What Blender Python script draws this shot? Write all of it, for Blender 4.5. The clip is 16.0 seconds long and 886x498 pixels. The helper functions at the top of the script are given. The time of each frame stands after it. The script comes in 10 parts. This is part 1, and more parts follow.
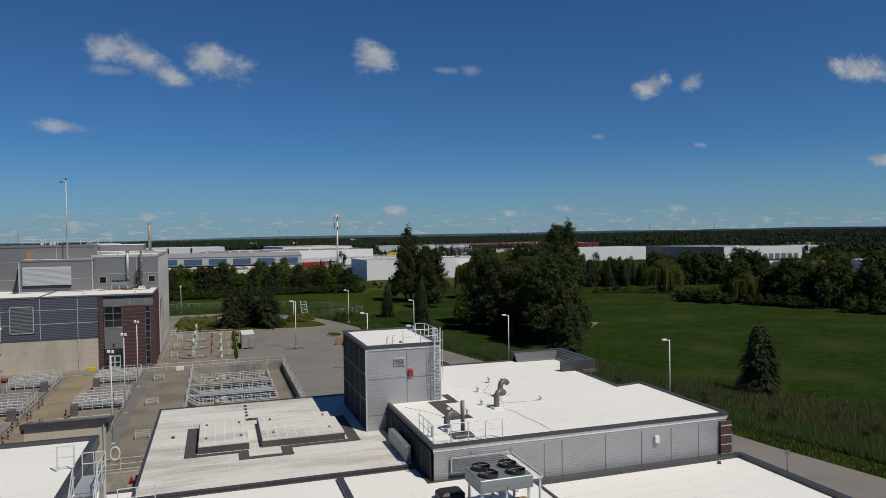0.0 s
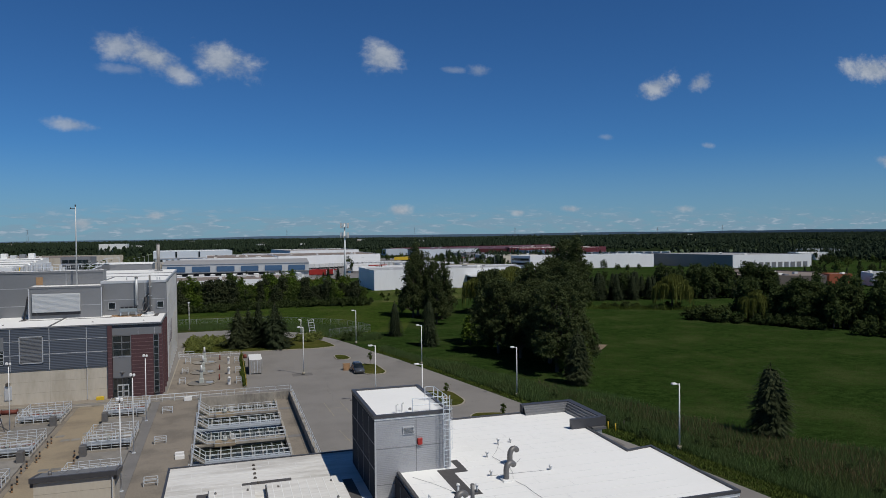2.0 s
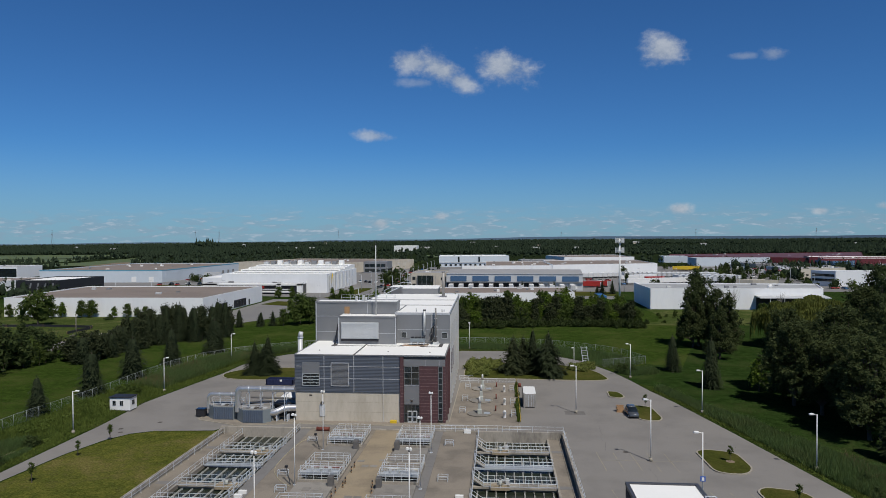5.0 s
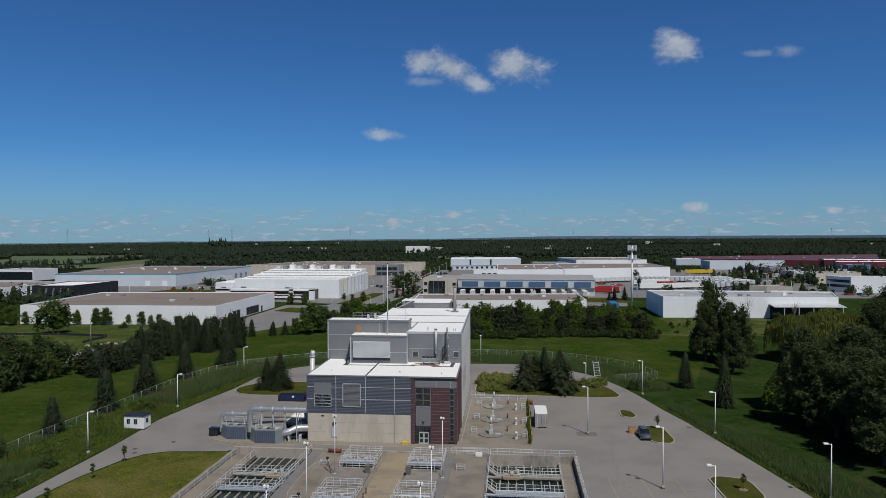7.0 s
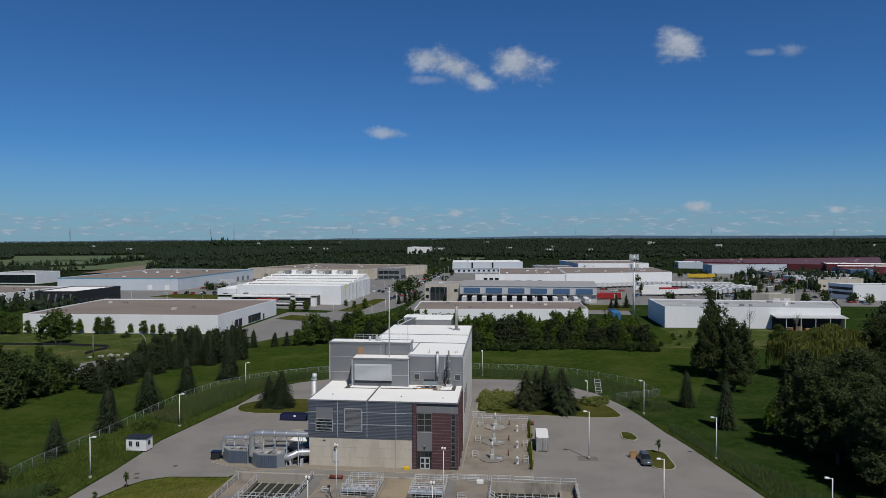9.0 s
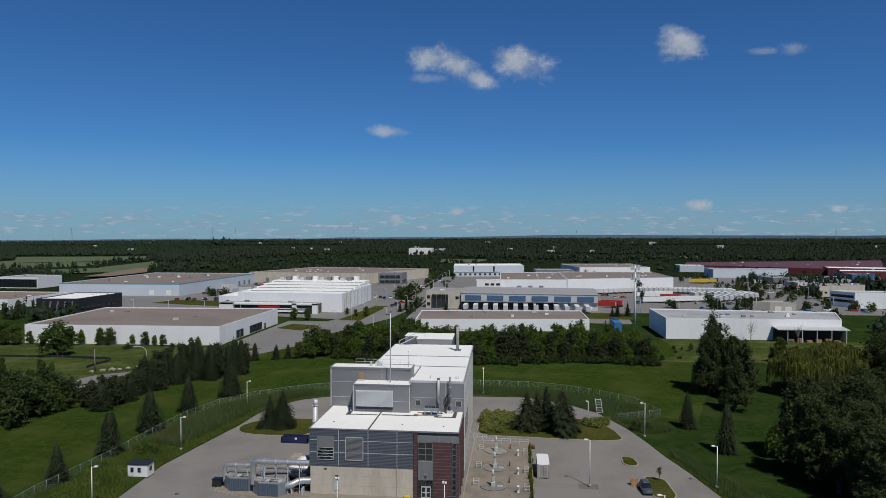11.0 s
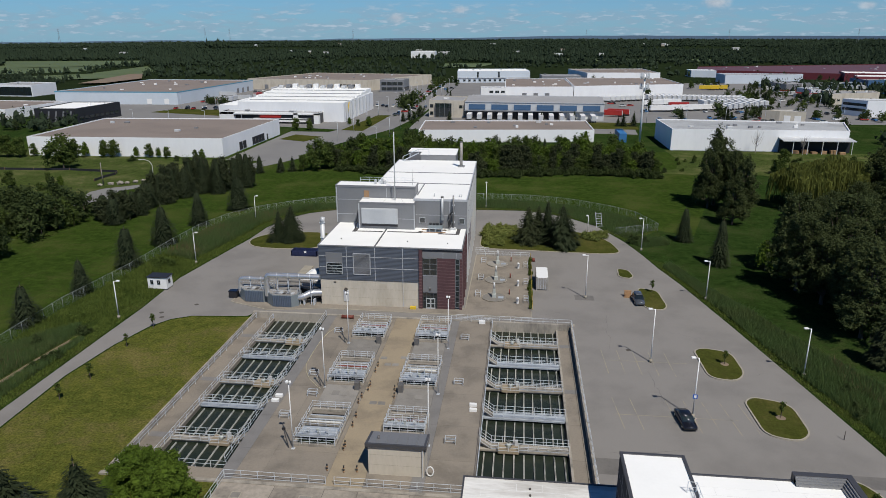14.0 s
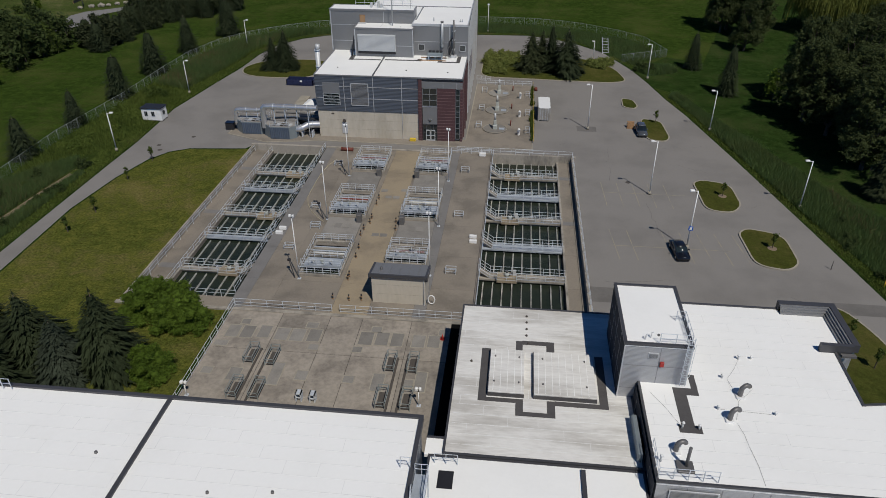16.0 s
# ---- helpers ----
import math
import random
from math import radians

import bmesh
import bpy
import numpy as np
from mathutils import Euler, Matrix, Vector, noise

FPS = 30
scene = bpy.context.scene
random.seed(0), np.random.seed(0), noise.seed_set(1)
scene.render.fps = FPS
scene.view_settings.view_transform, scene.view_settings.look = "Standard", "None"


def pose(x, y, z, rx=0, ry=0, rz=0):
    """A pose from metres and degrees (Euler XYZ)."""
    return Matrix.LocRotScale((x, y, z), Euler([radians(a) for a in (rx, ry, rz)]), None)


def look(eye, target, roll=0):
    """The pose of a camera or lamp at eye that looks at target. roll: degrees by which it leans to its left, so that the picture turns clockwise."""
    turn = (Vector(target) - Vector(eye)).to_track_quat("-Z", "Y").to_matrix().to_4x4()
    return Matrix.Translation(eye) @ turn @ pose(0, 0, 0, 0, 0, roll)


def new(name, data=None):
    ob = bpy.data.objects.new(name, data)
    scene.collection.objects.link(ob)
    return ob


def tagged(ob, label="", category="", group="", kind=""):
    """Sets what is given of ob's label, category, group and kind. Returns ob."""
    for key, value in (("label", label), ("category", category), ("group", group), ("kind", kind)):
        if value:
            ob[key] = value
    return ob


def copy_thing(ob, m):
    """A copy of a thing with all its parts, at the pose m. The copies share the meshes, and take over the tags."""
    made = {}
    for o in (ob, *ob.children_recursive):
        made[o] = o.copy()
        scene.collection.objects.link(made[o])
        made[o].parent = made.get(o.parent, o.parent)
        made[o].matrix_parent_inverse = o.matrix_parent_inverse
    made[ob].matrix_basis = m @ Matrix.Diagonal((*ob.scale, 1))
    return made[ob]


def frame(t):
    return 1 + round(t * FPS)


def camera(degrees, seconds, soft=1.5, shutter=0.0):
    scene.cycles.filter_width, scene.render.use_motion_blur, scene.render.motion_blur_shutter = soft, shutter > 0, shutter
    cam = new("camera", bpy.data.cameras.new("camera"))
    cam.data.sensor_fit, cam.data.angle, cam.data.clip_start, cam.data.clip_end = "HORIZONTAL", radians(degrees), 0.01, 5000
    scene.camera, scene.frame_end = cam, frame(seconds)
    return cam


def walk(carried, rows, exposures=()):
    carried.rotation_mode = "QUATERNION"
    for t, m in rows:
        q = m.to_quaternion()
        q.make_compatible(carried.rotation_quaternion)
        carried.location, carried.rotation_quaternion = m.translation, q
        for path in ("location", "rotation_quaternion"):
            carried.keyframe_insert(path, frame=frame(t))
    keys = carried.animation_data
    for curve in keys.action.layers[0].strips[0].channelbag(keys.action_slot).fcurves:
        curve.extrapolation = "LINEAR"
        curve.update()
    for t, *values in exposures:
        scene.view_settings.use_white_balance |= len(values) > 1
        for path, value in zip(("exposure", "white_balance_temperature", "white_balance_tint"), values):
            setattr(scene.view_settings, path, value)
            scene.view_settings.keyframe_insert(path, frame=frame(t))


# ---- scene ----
cam = camera(65.2, 16.0, soft=0.62)
PATH = [
    (0, (0.084, -0.771, 20.297), (0.707, 1.129, 20.255), -0.8),
    (0.5, (0.064, -0.639, 21.359), (0.686, 1.261, 21.321), -0.8),
    (1, (0.048, -0.524, 22.692), (0.668, 1.377, 22.650), -0.7),
    (1.5, (0.036, -0.425, 23.922), (0.649, 1.478, 23.879), -0.6),
    (2, (0.027, -0.34, 25.196), (0.631, 1.566, 25.153), -0.5),
    (2.5, (0.021, -0.269, 26.413), (0.612, 1.641, 26.370), -0.4),
    (3, (0.018, -0.21, 27.539), (0.589, 1.706, 27.499), -0.4),
    (3.5, (0.017, -0.162, 28.882), (0.568, 1.76, 28.838), -0.3),
    (4, (0.018, -0.124, 30.211), (0.504, 1.816, 30.164), -0.3),
    (4.5, (0.021, -0.094, 31.124), (0.118, 1.903, 31.084), -0.2),
    (5, (0.025, -0.072, 32.262), (-0.142, 1.92, 32.223), -0.2),
    (7.5, (0.056, -0.034, 37.183), (-0.147, 1.955, 37.140), -0.1),
    (8, (0.062, -0.033, 38.322), (-0.143, 1.956, 38.278), -0.0),
    (8.5, (0.066, -0.031, 39.569), (-0.139, 1.958, 39.523), 0.0),
    (9, (0.07, -0.027, 40.887), (-0.136, 1.962, 40.840), -0.0),
    (11.5, (0.057, 0.061, 47.405), (-0.153, 2.049, 47.353), 0.1),
    (12, (0.045, 0.101, 48.340), (-0.165, 2.089, 48.286), 0.0),
    (12.5, (0.031, 0.15, 48.626), (-0.18, 2.136, 48.522), 0.0),
    (13, (0.012, 0.211, 48.549), (-0.199, 2.183, 48.297), 0.0),
    (13.5, (-0.011, 0.284, 48.587), (-0.221, 2.226, 48.160), 0.0),
    (14, (-0.038, 0.37, 48.749), (-0.247, 2.267, 48.149), 0.0),
    (14.5, (-0.071, 0.472, 48.792), (-0.276, 2.308, 48.026), -0.0),
    (15, (-0.108, 0.589, 48.776), (-0.305, 2.353, 47.855), -0.1),
    (15.5, (-0.151, 0.723, 49.128), (-0.341, 2.421, 48.089), -0.1),
    (16, (-0.2, 0.875, 49.295), (-0.386, 2.569, 48.247), -0.1),
]
walk(cam, [(t, look(eye, target, roll)) for t, eye, target, roll in PATH], exposures=[
    (0.0, -0.1, 6950, 10), (1.0, -0.1, 6700, 10), (2.0, -0.08, 6500, 10), (3.5, 0.06, 6500, 10), (5.2, 0.1, 6500, 10), (8.0, 0.0, 6500, 10), (12.5, 0.0, 6500, 10), (13.0, 0.04, 6500, 10), (13.5, 0.18, 6500, 10),
    (14.0, 0.27, 6500, 10), (14.5, 0.24, 6500, 10), (15.0, 0.15, 6500, 10), (15.5, 0.0, 6500, 10), (16.0, -0.14, 6500, 10)])


# ---- light: a high summer sun behind and to the right, clear sky with small cumulus ----
SUN_DIR = Vector((0.295, -0.49, 0.82)).normalized()
sun_data = bpy.data.lights.new("sun", "SUN")
sun_data.energy, sun_data.angle, sun_data.color = 3.6, radians(0.53), (1.0, 0.955, 0.885)
sun = new("sun", sun_data)
sun.matrix_world = look(SUN_DIR * 200, (0, 0, 0))


class Nodes:
    """Short way to wire shader nodes."""

    def __init__(self, tree):
        self.tree = tree
        tree.nodes.clear()

    def add(self, kind, inputs=None, **settings):
        n = self.tree.nodes.new(kind)
        if "operation" in settings:
            n.operation = settings["operation"]
        if "use_clamp" in settings:
            n.use_clamp = settings["use_clamp"]
        if "interpolation_type" in settings:
            n.interpolation_type = settings["interpolation_type"]
        if "data_type" in settings:
            n.data_type, n.blend_type = settings["data_type"], settings["blend_type"]
        for key, value in (inputs or {}).items():
            self.put(n.inputs[key], value)
        return n

    def put(self, socket, value):
        if isinstance(value, bpy.types.NodeSocket):
            self.tree.links.new(value, socket)
        else:
            socket.default_value = value

    def math(self, op, a, b=0.0, c=0.0, clamp=False):
        n = self.add("ShaderNodeMath", operation=op, use_clamp=clamp)
        for s, v in zip(n.inputs, (a, b, c)):
            self.put(s, v)
        return n.outputs[0]

    def smooth(self, value, low, high):
        n = self.add("ShaderNodeMapRange", {"Value": value, "From Min": low, "From Max": high}, interpolation_type="SMOOTHSTEP")
        return n.outputs[0]

    def mix(self, fac, a, b, blend="MIX"):
        n = self.add("ShaderNodeMix", data_type="RGBA", blend_type=blend)
        for key, v in ((0, fac), (6, a), (7, b)):
            self.put(n.inputs[key], v)
        return n.outputs[2]


world = bpy.data.worlds.new("sky")
scene.world = world
world.use_nodes = True
w = Nodes(world.node_tree)
sky = w.add("ShaderNodeTexSky")
sky.sky_type, sky.sun_disc = "NISHITA", False
sky.sun_elevation, sky.sun_rotation = math.asin(SUN_DIR.z), math.atan2(SUN_DIR.x, SUN_DIR.y)
sky.altitude, sky.air_density, sky.dust_density, sky.ozone_density = 60, 0.8, 0.15, 3.5
deep = w.mix(1.0, sky.outputs[0], (0.34, 0.72, 1.10, 1), "MULTIPLY")
way = w.add("ShaderNodeTexCoord").outputs["Generated"]
xyz = w.add("ShaderNodeSeparateXYZ", {0: way})
zenith = w.math("SUBTRACT", 1.0, w.math("MULTIPLY", w.smooth(xyz.outputs[2], 0.3, 0.9), 0.5))
deep = w.mix(1.0, deep, w.add("ShaderNodeCombineColor", {0: zenith, 1: zenith, 2: zenith}).outputs[0], "MULTIPLY")
deep = w.mix(w.math("MULTIPLY", w.smooth(xyz.outputs[2], 0.13, -0.02), 0.62), deep, (3.1, 4.9, 6.3, 1))
front = w.math("MAXIMUM", xyz.outputs[1], 0.05)
ahead = w.math("GREATER_THAN", xyz.outputs[1], 0.1)
cu, cv = w.math("DIVIDE", xyz.outputs[0], front), w.math("DIVIDE", xyz.outputs[2], front)
uv = w.add("ShaderNodeCombineXYZ", {0: cu, 1: w.math("MULTIPLY", cv, 1.25), 2: 0.3}).outputs[0]
puff = w.add("ShaderNodeTexNoise", {"Vector": uv, "Scale": 24.0, "Detail": 7.0, "Roughness": 0.52, "Distortion": 0.1}).outputs[0]
wisp = w.add("ShaderNodeTexNoise", {"Vector": uv, "Scale": 120.0, "Detail": 5.0, "Roughness": 0.6}).outputs[0]
# place across and up, half length, half height, tilt, thickness
CLOUDS = [(-0.125, 0.250, 0.034, 0.017, -12, 0.9), (-0.088, 0.240, 0.045, 0.022, -25, 1.0), (-0.058, 0.222, 0.028, 0.015, -30, 0.9), (0.003, 0.240, 0.044, 0.024, -16, 1.0), (-0.12, 0.221, 0.028, 0.007, 0, 0.35), (0.227, 0.2585, 0.030, 0.0235, 0, 1.0),
          (0.695, 0.243, 0.042, 0.017, 20, 1.0), (0.782, 0.256, 0.028, 0.014, 25, 0.8), (1.17, 0.301, 0.085, 0.022, 0, 1.0), (-0.186, 0.1453, 0.027, 0.0085, -8, 0.75),
          (0.336, 0.2485, 0.020, 0.005, 0, 0.4), (0.376, 0.2500, 0.017, 0.008, 0, 0.5), (1.2125, 0.132, 0.04, 0.011, 0, 0.8), (0.796, 0.148, 0.014, 0.005, 0, 0.45), (0.60, 0.1556, 0.014, 0.005, 0, 0.35),
          (0.251, 0.0360, 0.019, 0.0085, 0, 1.0), (0.532, 0.0382, 0.019, 0.0055, 0, 0.9), (0.441, 0.032, 0.011, 0.005, 0, 0.8), (-0.0875, 0.028, 0.012, 0.005, 0, 0.8), (-0.1745, 0.017, 0.016, 0.0065, 0, 0.9), (0.747, 0.0395, 0.02, 0.006, 0, 0.7)]
cloud = 0.0
rough = w.math("ADD", w.math("MULTIPLY", w.math("SUBTRACT", puff, 0.5), 1.9), w.math("MULTIPLY", w.math("SUBTRACT", wisp, 0.5), 0.7))
for cx, cy, ca, cb, tilt, thick in CLOUDS:
    px, py = w.math("SUBTRACT", cu, cx), w.math("SUBTRACT", cv, cy)
    c, s = math.cos(radians(tilt)), math.sin(radians(tilt))
    dx = w.math("ADD", w.math("MULTIPLY", px, c / ca), w.math("MULTIPLY", py, s / ca))
    dy = w.math("ADD", w.math("MULTIPLY", px, -s / cb), w.math("MULTIPLY", py, c / cb))
    far = w.math("SQRT", w.math("ADD", w.math("MULTIPLY", dx, dx), w.math("MULTIPLY", dy, dy)))
    one = w.math("MULTIPLY", w.smooth(w.math("ADD", far, rough), 1.3, 0.2), thick)
    cloud = w.math("MAXIMUM", cloud, one)
low_uv = w.add("ShaderNodeCombineXYZ", {0: cu, 1: w.math("MULTIPLY", cv, 4.6), 2: 1.7}).outputs[0]
low = w.add("ShaderNodeTexNoise", {"Vector": low_uv, "Scale": 17.0, "Detail": 7.0, "Roughness": 0.62}).outputs[0]
tops = w.add("ShaderNodeTexNoise", {"Vector": low_uv, "Scale": 40.0, "Detail": 6.0, "Roughness": 0.6}).outputs[0]
band = w.math("MULTIPLY", w.smooth(cv, -0.02, 0.004), w.smooth(cv, 0.050, 0.012))
grey = w.math("MULTIPLY", w.smooth(low, 0.43, 0.55), w.math("MULTIPLY", band, 0.55))
tops = w.math("MULTIPLY", w.smooth(tops, 0.51, 0.63), w.math("MULTIPLY", band, 0.75))
tops = w.math("MULTIPLY", tops, w.smooth(low, 0.46, 0.55))
shade = w.smooth(w.math("ADD", puff, w.math("MULTIPLY", wisp, 0.35)), 0.45, 0.85)
white = w.mix(shade, (7.2, 7.7, 8.3, 1), (4.7, 5.4, 6.4, 1))
sky_all = w.mix(w.math("MULTIPLY", grey, ahead), deep, (3.3, 4.75, 6.2, 1))
sky_all = w.mix(w.math("MULTIPLY", tops, ahead), sky_all, (5.4, 6.7, 8.0, 1))
cloud = w.math("MULTIPLY", cloud, ahead)
sky_all = w.mix(w.math("MULTIPLY", cloud, 0.8), sky_all, white)
back = w.add("ShaderNodeBackground", {"Color": sky_all, "Strength": 0.066})
w.add("ShaderNodeOutputWorld", {0: back.outputs[0]})


# ---- materials ----
def mat(name, col, col2=None, rough=0.7, metal=0.0, grain=(6.0, 0.25), stain=(0.35, 0.25), bump=0.0, bscale=30.0, wave=None, piece=0.0, island=0.0, spec=0.4, stretch=(1, 1, 1)):
    """A surface with fine grain, broad stains and relief at real size. wave: (axis, waves a metre, depth) for ribbed sheets."""
    m = bpy.data.materials.new(name)
    m.use_nodes = True
    n = Nodes(m.node_tree)
    at = n.add("ShaderNodeNewGeometry")
    where = n.add("ShaderNodeVectorMath", {0: at.outputs["Position"], 1: stretch}, operation="MULTIPLY").outputs[0]
    fine = n.add("ShaderNodeTexNoise", {"Vector": where, "Scale": grain[0], "Detail": 6.0, "Roughness": 0.65}).outputs[0]
    broad = n.add("ShaderNodeTexNoise", {"Vector": where, "Scale": stain[0], "Detail": 5.0, "Roughness": 0.6}).outputs[0]
    a = (*col, 1)
    b = (*(col2 or [c * 0.6 for c in col]), 1)
    f1 = n.math("MULTIPLY", n.smooth(fine, 0.35, 0.7), grain[1])
    f2 = n.math("MULTIPLY", n.smooth(broad, 0.42, 0.68), stain[1])
    colour = n.mix(n.math("ADD", f1, f2, clamp=True), a, b)
    vary = None
    if piece:
        vary = n.add("ShaderNodeObjectInfo").outputs["Random"]
    elif island:
        vary = at.outputs["Random Per Island"]
    if vary is not None:
        k = piece or island
        gain = n.math("ADD", n.math("MULTIPLY", vary, 2 * k), 1 - k)
        tone = n.add("ShaderNodeCombineColor", {0: gain, 1: gain, 2: gain}).outputs[0]
        colour = n.mix(1.0, colour, tone, "MULTIPLY")
    r = n.math("ADD", n.math("MULTIPLY", fine, 0.2), rough - 0.1, clamp=True)
    bsdf = n.add("ShaderNodeBsdfPrincipled", {"Base Color": colour, "Roughness": r, "Metallic": metal, "Specular IOR Level": spec})
    height = None
    if bump:
        height = n.math("MULTIPLY", n.add("ShaderNodeTexNoise", {"Vector": where, "Scale": bscale, "Detail": 5.0, "Roughness": 0.6}).outputs[0], bump)
    if wave:
        axis, count, depth = wave
        s = n.add("ShaderNodeSeparateXYZ", {0: at.outputs["Position"]}).outputs["xyz".index(axis)] if axis != "h" else None
        if s is None:
            sep = n.add("ShaderNodeSeparateXYZ", {0: at.outputs["Position"]})
            s = n.math("ADD", sep.outputs[0], sep.outputs[1])
        h = n.math("MULTIPLY", n.math("SINE", n.math("MULTIPLY", s, 2 * math.pi * count)), depth)
        height = h if height is None else n.math("ADD", height, h)
    if height is not None:
        n.put(bsdf.inputs["Normal"], n.add("ShaderNodeBump", {"Height": height, "Strength": 1.0, "Distance": 1.0}).outputs[0])
    n.add("ShaderNodeOutputMaterial", {0: bsdf.outputs[0]})
    return m


def leaf(name, col, col2, rough=0.6, through_light=0.25, scale=0.6, vary=0.22):
    m = mat(name, col, col2, rough, grain=(scale * 5, 0.45), stain=(scale * 0.35, 0.5), island=vary, spec=0.05)
    t = m.node_tree
    out = next(x for x in t.nodes if x.type == "OUTPUT_MATERIAL")
    bsdf = next(x for x in t.nodes if x.type == "BSDF_PRINCIPLED")
    n = t.nodes.new("ShaderNodeBsdfTranslucent")
    t.links.new(bsdf.inputs["Base Color"].links[0].from_socket, n.inputs[0])
    mixer = t.nodes.new("ShaderNodeMixShader")
    mixer.inputs[0].default_value = through_light
    t.links.new(bsdf.outputs[0], mixer.inputs[1])
    t.links.new(n.outputs[0], mixer.inputs[2])
    t.links.new(mixer.outputs[0], out.inputs[0])
    return m


def turf(name, a, b, dry, bump=0.12, patches=0.45, tuft=(0.75, 1.3)):
    """Grass seen from above: tufts, patches a few metres wide and broad dry stretches."""
    m = bpy.data.materials.new(name)
    m.use_nodes = True
    n = Nodes(m.node_tree)
    where = n.add("ShaderNodeNewGeometry").outputs["Position"]
    broad = n.add("ShaderNodeTexNoise", {"Vector": where, "Scale": 0.07, "Detail": 6.0, "Roughness": 0.65}).outputs[0]
    mid = n.add("ShaderNodeTexNoise", {"Vector": where, "Scale": 0.55, "Detail": 8.0, "Roughness": 0.72}).outputs[0]
    fine = n.add("ShaderNodeTexNoise", {"Vector": where, "Scale": 3.2, "Detail": 6.0, "Roughness": 0.75}).outputs[0]
    colour = n.mix(n.smooth(mid, 0.36, 0.64), (*a, 1), (*b, 1))
    spread = n.math("MULTIPLY", n.smooth(n.math("ADD", broad, n.math("MULTIPLY", n.math("SUBTRACT", mid, 0.5), 0.7)), 0.46, 0.68), patches)
    colour = n.mix(spread, colour, (*dry, 1))
    gain = n.math("ADD", n.math("MULTIPLY", n.smooth(fine, 0.3, 0.7), tuft[1] - tuft[0]), tuft[0])
    colour = n.mix(1.0, colour, n.add("ShaderNodeCombineColor", {0: gain, 1: gain, 2: gain}).outputs[0], "MULTIPLY")
    bsdf = n.add("ShaderNodeBsdfPrincipled", {"Base Color": colour, "Roughness": 0.95, "Specular IOR Level": 0.0})
    relief = n.math("ADD", n.math("MULTIPLY", fine, bump), n.math("MULTIPLY", mid, bump * 2.5))
    n.put(bsdf.inputs["Normal"], n.add("ShaderNodeBump", {"Height": relief, "Strength": 1.0, "Distance": 1.0}).outputs[0])
    n.add("ShaderNodeOutputMaterial", {0: bsdf.outputs[0]})
    return m


M = {}
M["grass"] = turf("mown_meadow", (0.0275, 0.051, 0.012), (0.012, 0.026, 0.006), (0.050, 0.064, 0.021), 0.14, 0.6, (0.65, 1.4))
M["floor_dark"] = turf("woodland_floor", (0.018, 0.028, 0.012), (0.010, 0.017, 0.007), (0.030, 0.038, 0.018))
M["meadow"] = turf("bright_meadow", (0.040, 0.066, 0.012), (0.019, 0.036, 0.007), (0.068, 0.080, 0.022), 0.14, 0.6, (0.65, 1.4))
M["lawn"] = turf("lawn", (0.100, 0.104, 0.022), (0.050, 0.064, 0.013), (0.150, 0.125, 0.045), 0.10, 0.75, (0.55, 1.5))
M["isle"] = turf("island_grass", (0.062, 0.068, 0.016), (0.036, 0.046, 0.010), (0.105, 0.092, 0.030), 0.08, 0.6, (0.8, 1.2))
M["verge"] = turf("rough_verge", (0.045, 0.066, 0.014), (0.026, 0.042, 0.010), (0.085, 0.082, 0.030), 0.2, 0.6)
M["rough"] = turf("rough_pasture", (0.066, 0.088, 0.024), (0.032, 0.050, 0.013), (0.115, 0.118, 0.048), 0.16, 0.8, (0.6, 1.4))
M["field"] = mat("pale_field", (0.085, 0.115, 0.042), (0.065, 0.09, 0.033), 0.85, grain=(0.1, 0.5), stain=(0.01, 0.6))
M["soil"] = mat("bare_earth", (0.20, 0.15, 0.10), None, 0.9, grain=(2, 0.4), stain=(0.2, 0.4))
M["asphalt"] = mat("worn_asphalt", (0.215, 0.203, 0.187), (0.16, 0.151, 0.139), 0.85, grain=(14, 0.3), stain=(0.10, 0.6), bump=0.004, bscale=60, spec=0.3)
M["patch"] = mat("asphalt_patch", (0.150, 0.141, 0.129), None, 0.85, grain=(14, 0.3), stain=(0.4, 0.4))
M["street"] = mat("street_asphalt", (0.19, 0.185, 0.175), (0.15, 0.145, 0.14), 0.85, grain=(2, 0.3), stain=(0.05, 0.5))
M["hose"] = mat("pale_yellow_hose", (0.46, 0.41, 0.27), (0.34, 0.30, 0.20), 0.6, grain=(9, 0.4))
M["crack"] = mat("tar_crack", (0.085, 0.08, 0.073), None, 0.7)
M["kerb"] = mat("kerb_concrete", (0.33, 0.30, 0.24), (0.22, 0.20, 0.16), 0.85, grain=(8, 0.4), stain=(0.5, 0.5))
M["line"] = mat("worn_line_paint", (0.31, 0.275, 0.185), (0.205, 0.192, 0.17), 0.8, grain=(9, 0.8), stain=(0.5, 1.0))
M["tan"] = mat("weathered_tan_deck", (0.30, 0.245, 0.165), (0.20, 0.165, 0.118), 0.85, grain=(5, 0.35), stain=(0.22, 0.7), bump=0.004, bscale=20)
M["deck"] = mat("weathered_deck_concrete", (0.31, 0.275, 0.228), (0.15, 0.133, 0.112), 0.85, grain=(2.2, 0.4), stain=(0.28, 0.55), bump=0.004, bscale=20, piece=0.10)
M["tan_grey"] = mat("stained_grey_tan_deck", (0.235, 0.205, 0.165), (0.15, 0.132, 0.108), 0.85, grain=(5, 0.4), stain=(0.2, 0.8), bump=0.004, bscale=20, piece=0.06)
M["slab"] = mat("dark_hatch_cover", (0.235, 0.22, 0.195), (0.16, 0.15, 0.133), 0.8, grain=(6, 0.4), stain=(0.6, 0.5), piece=0.15)
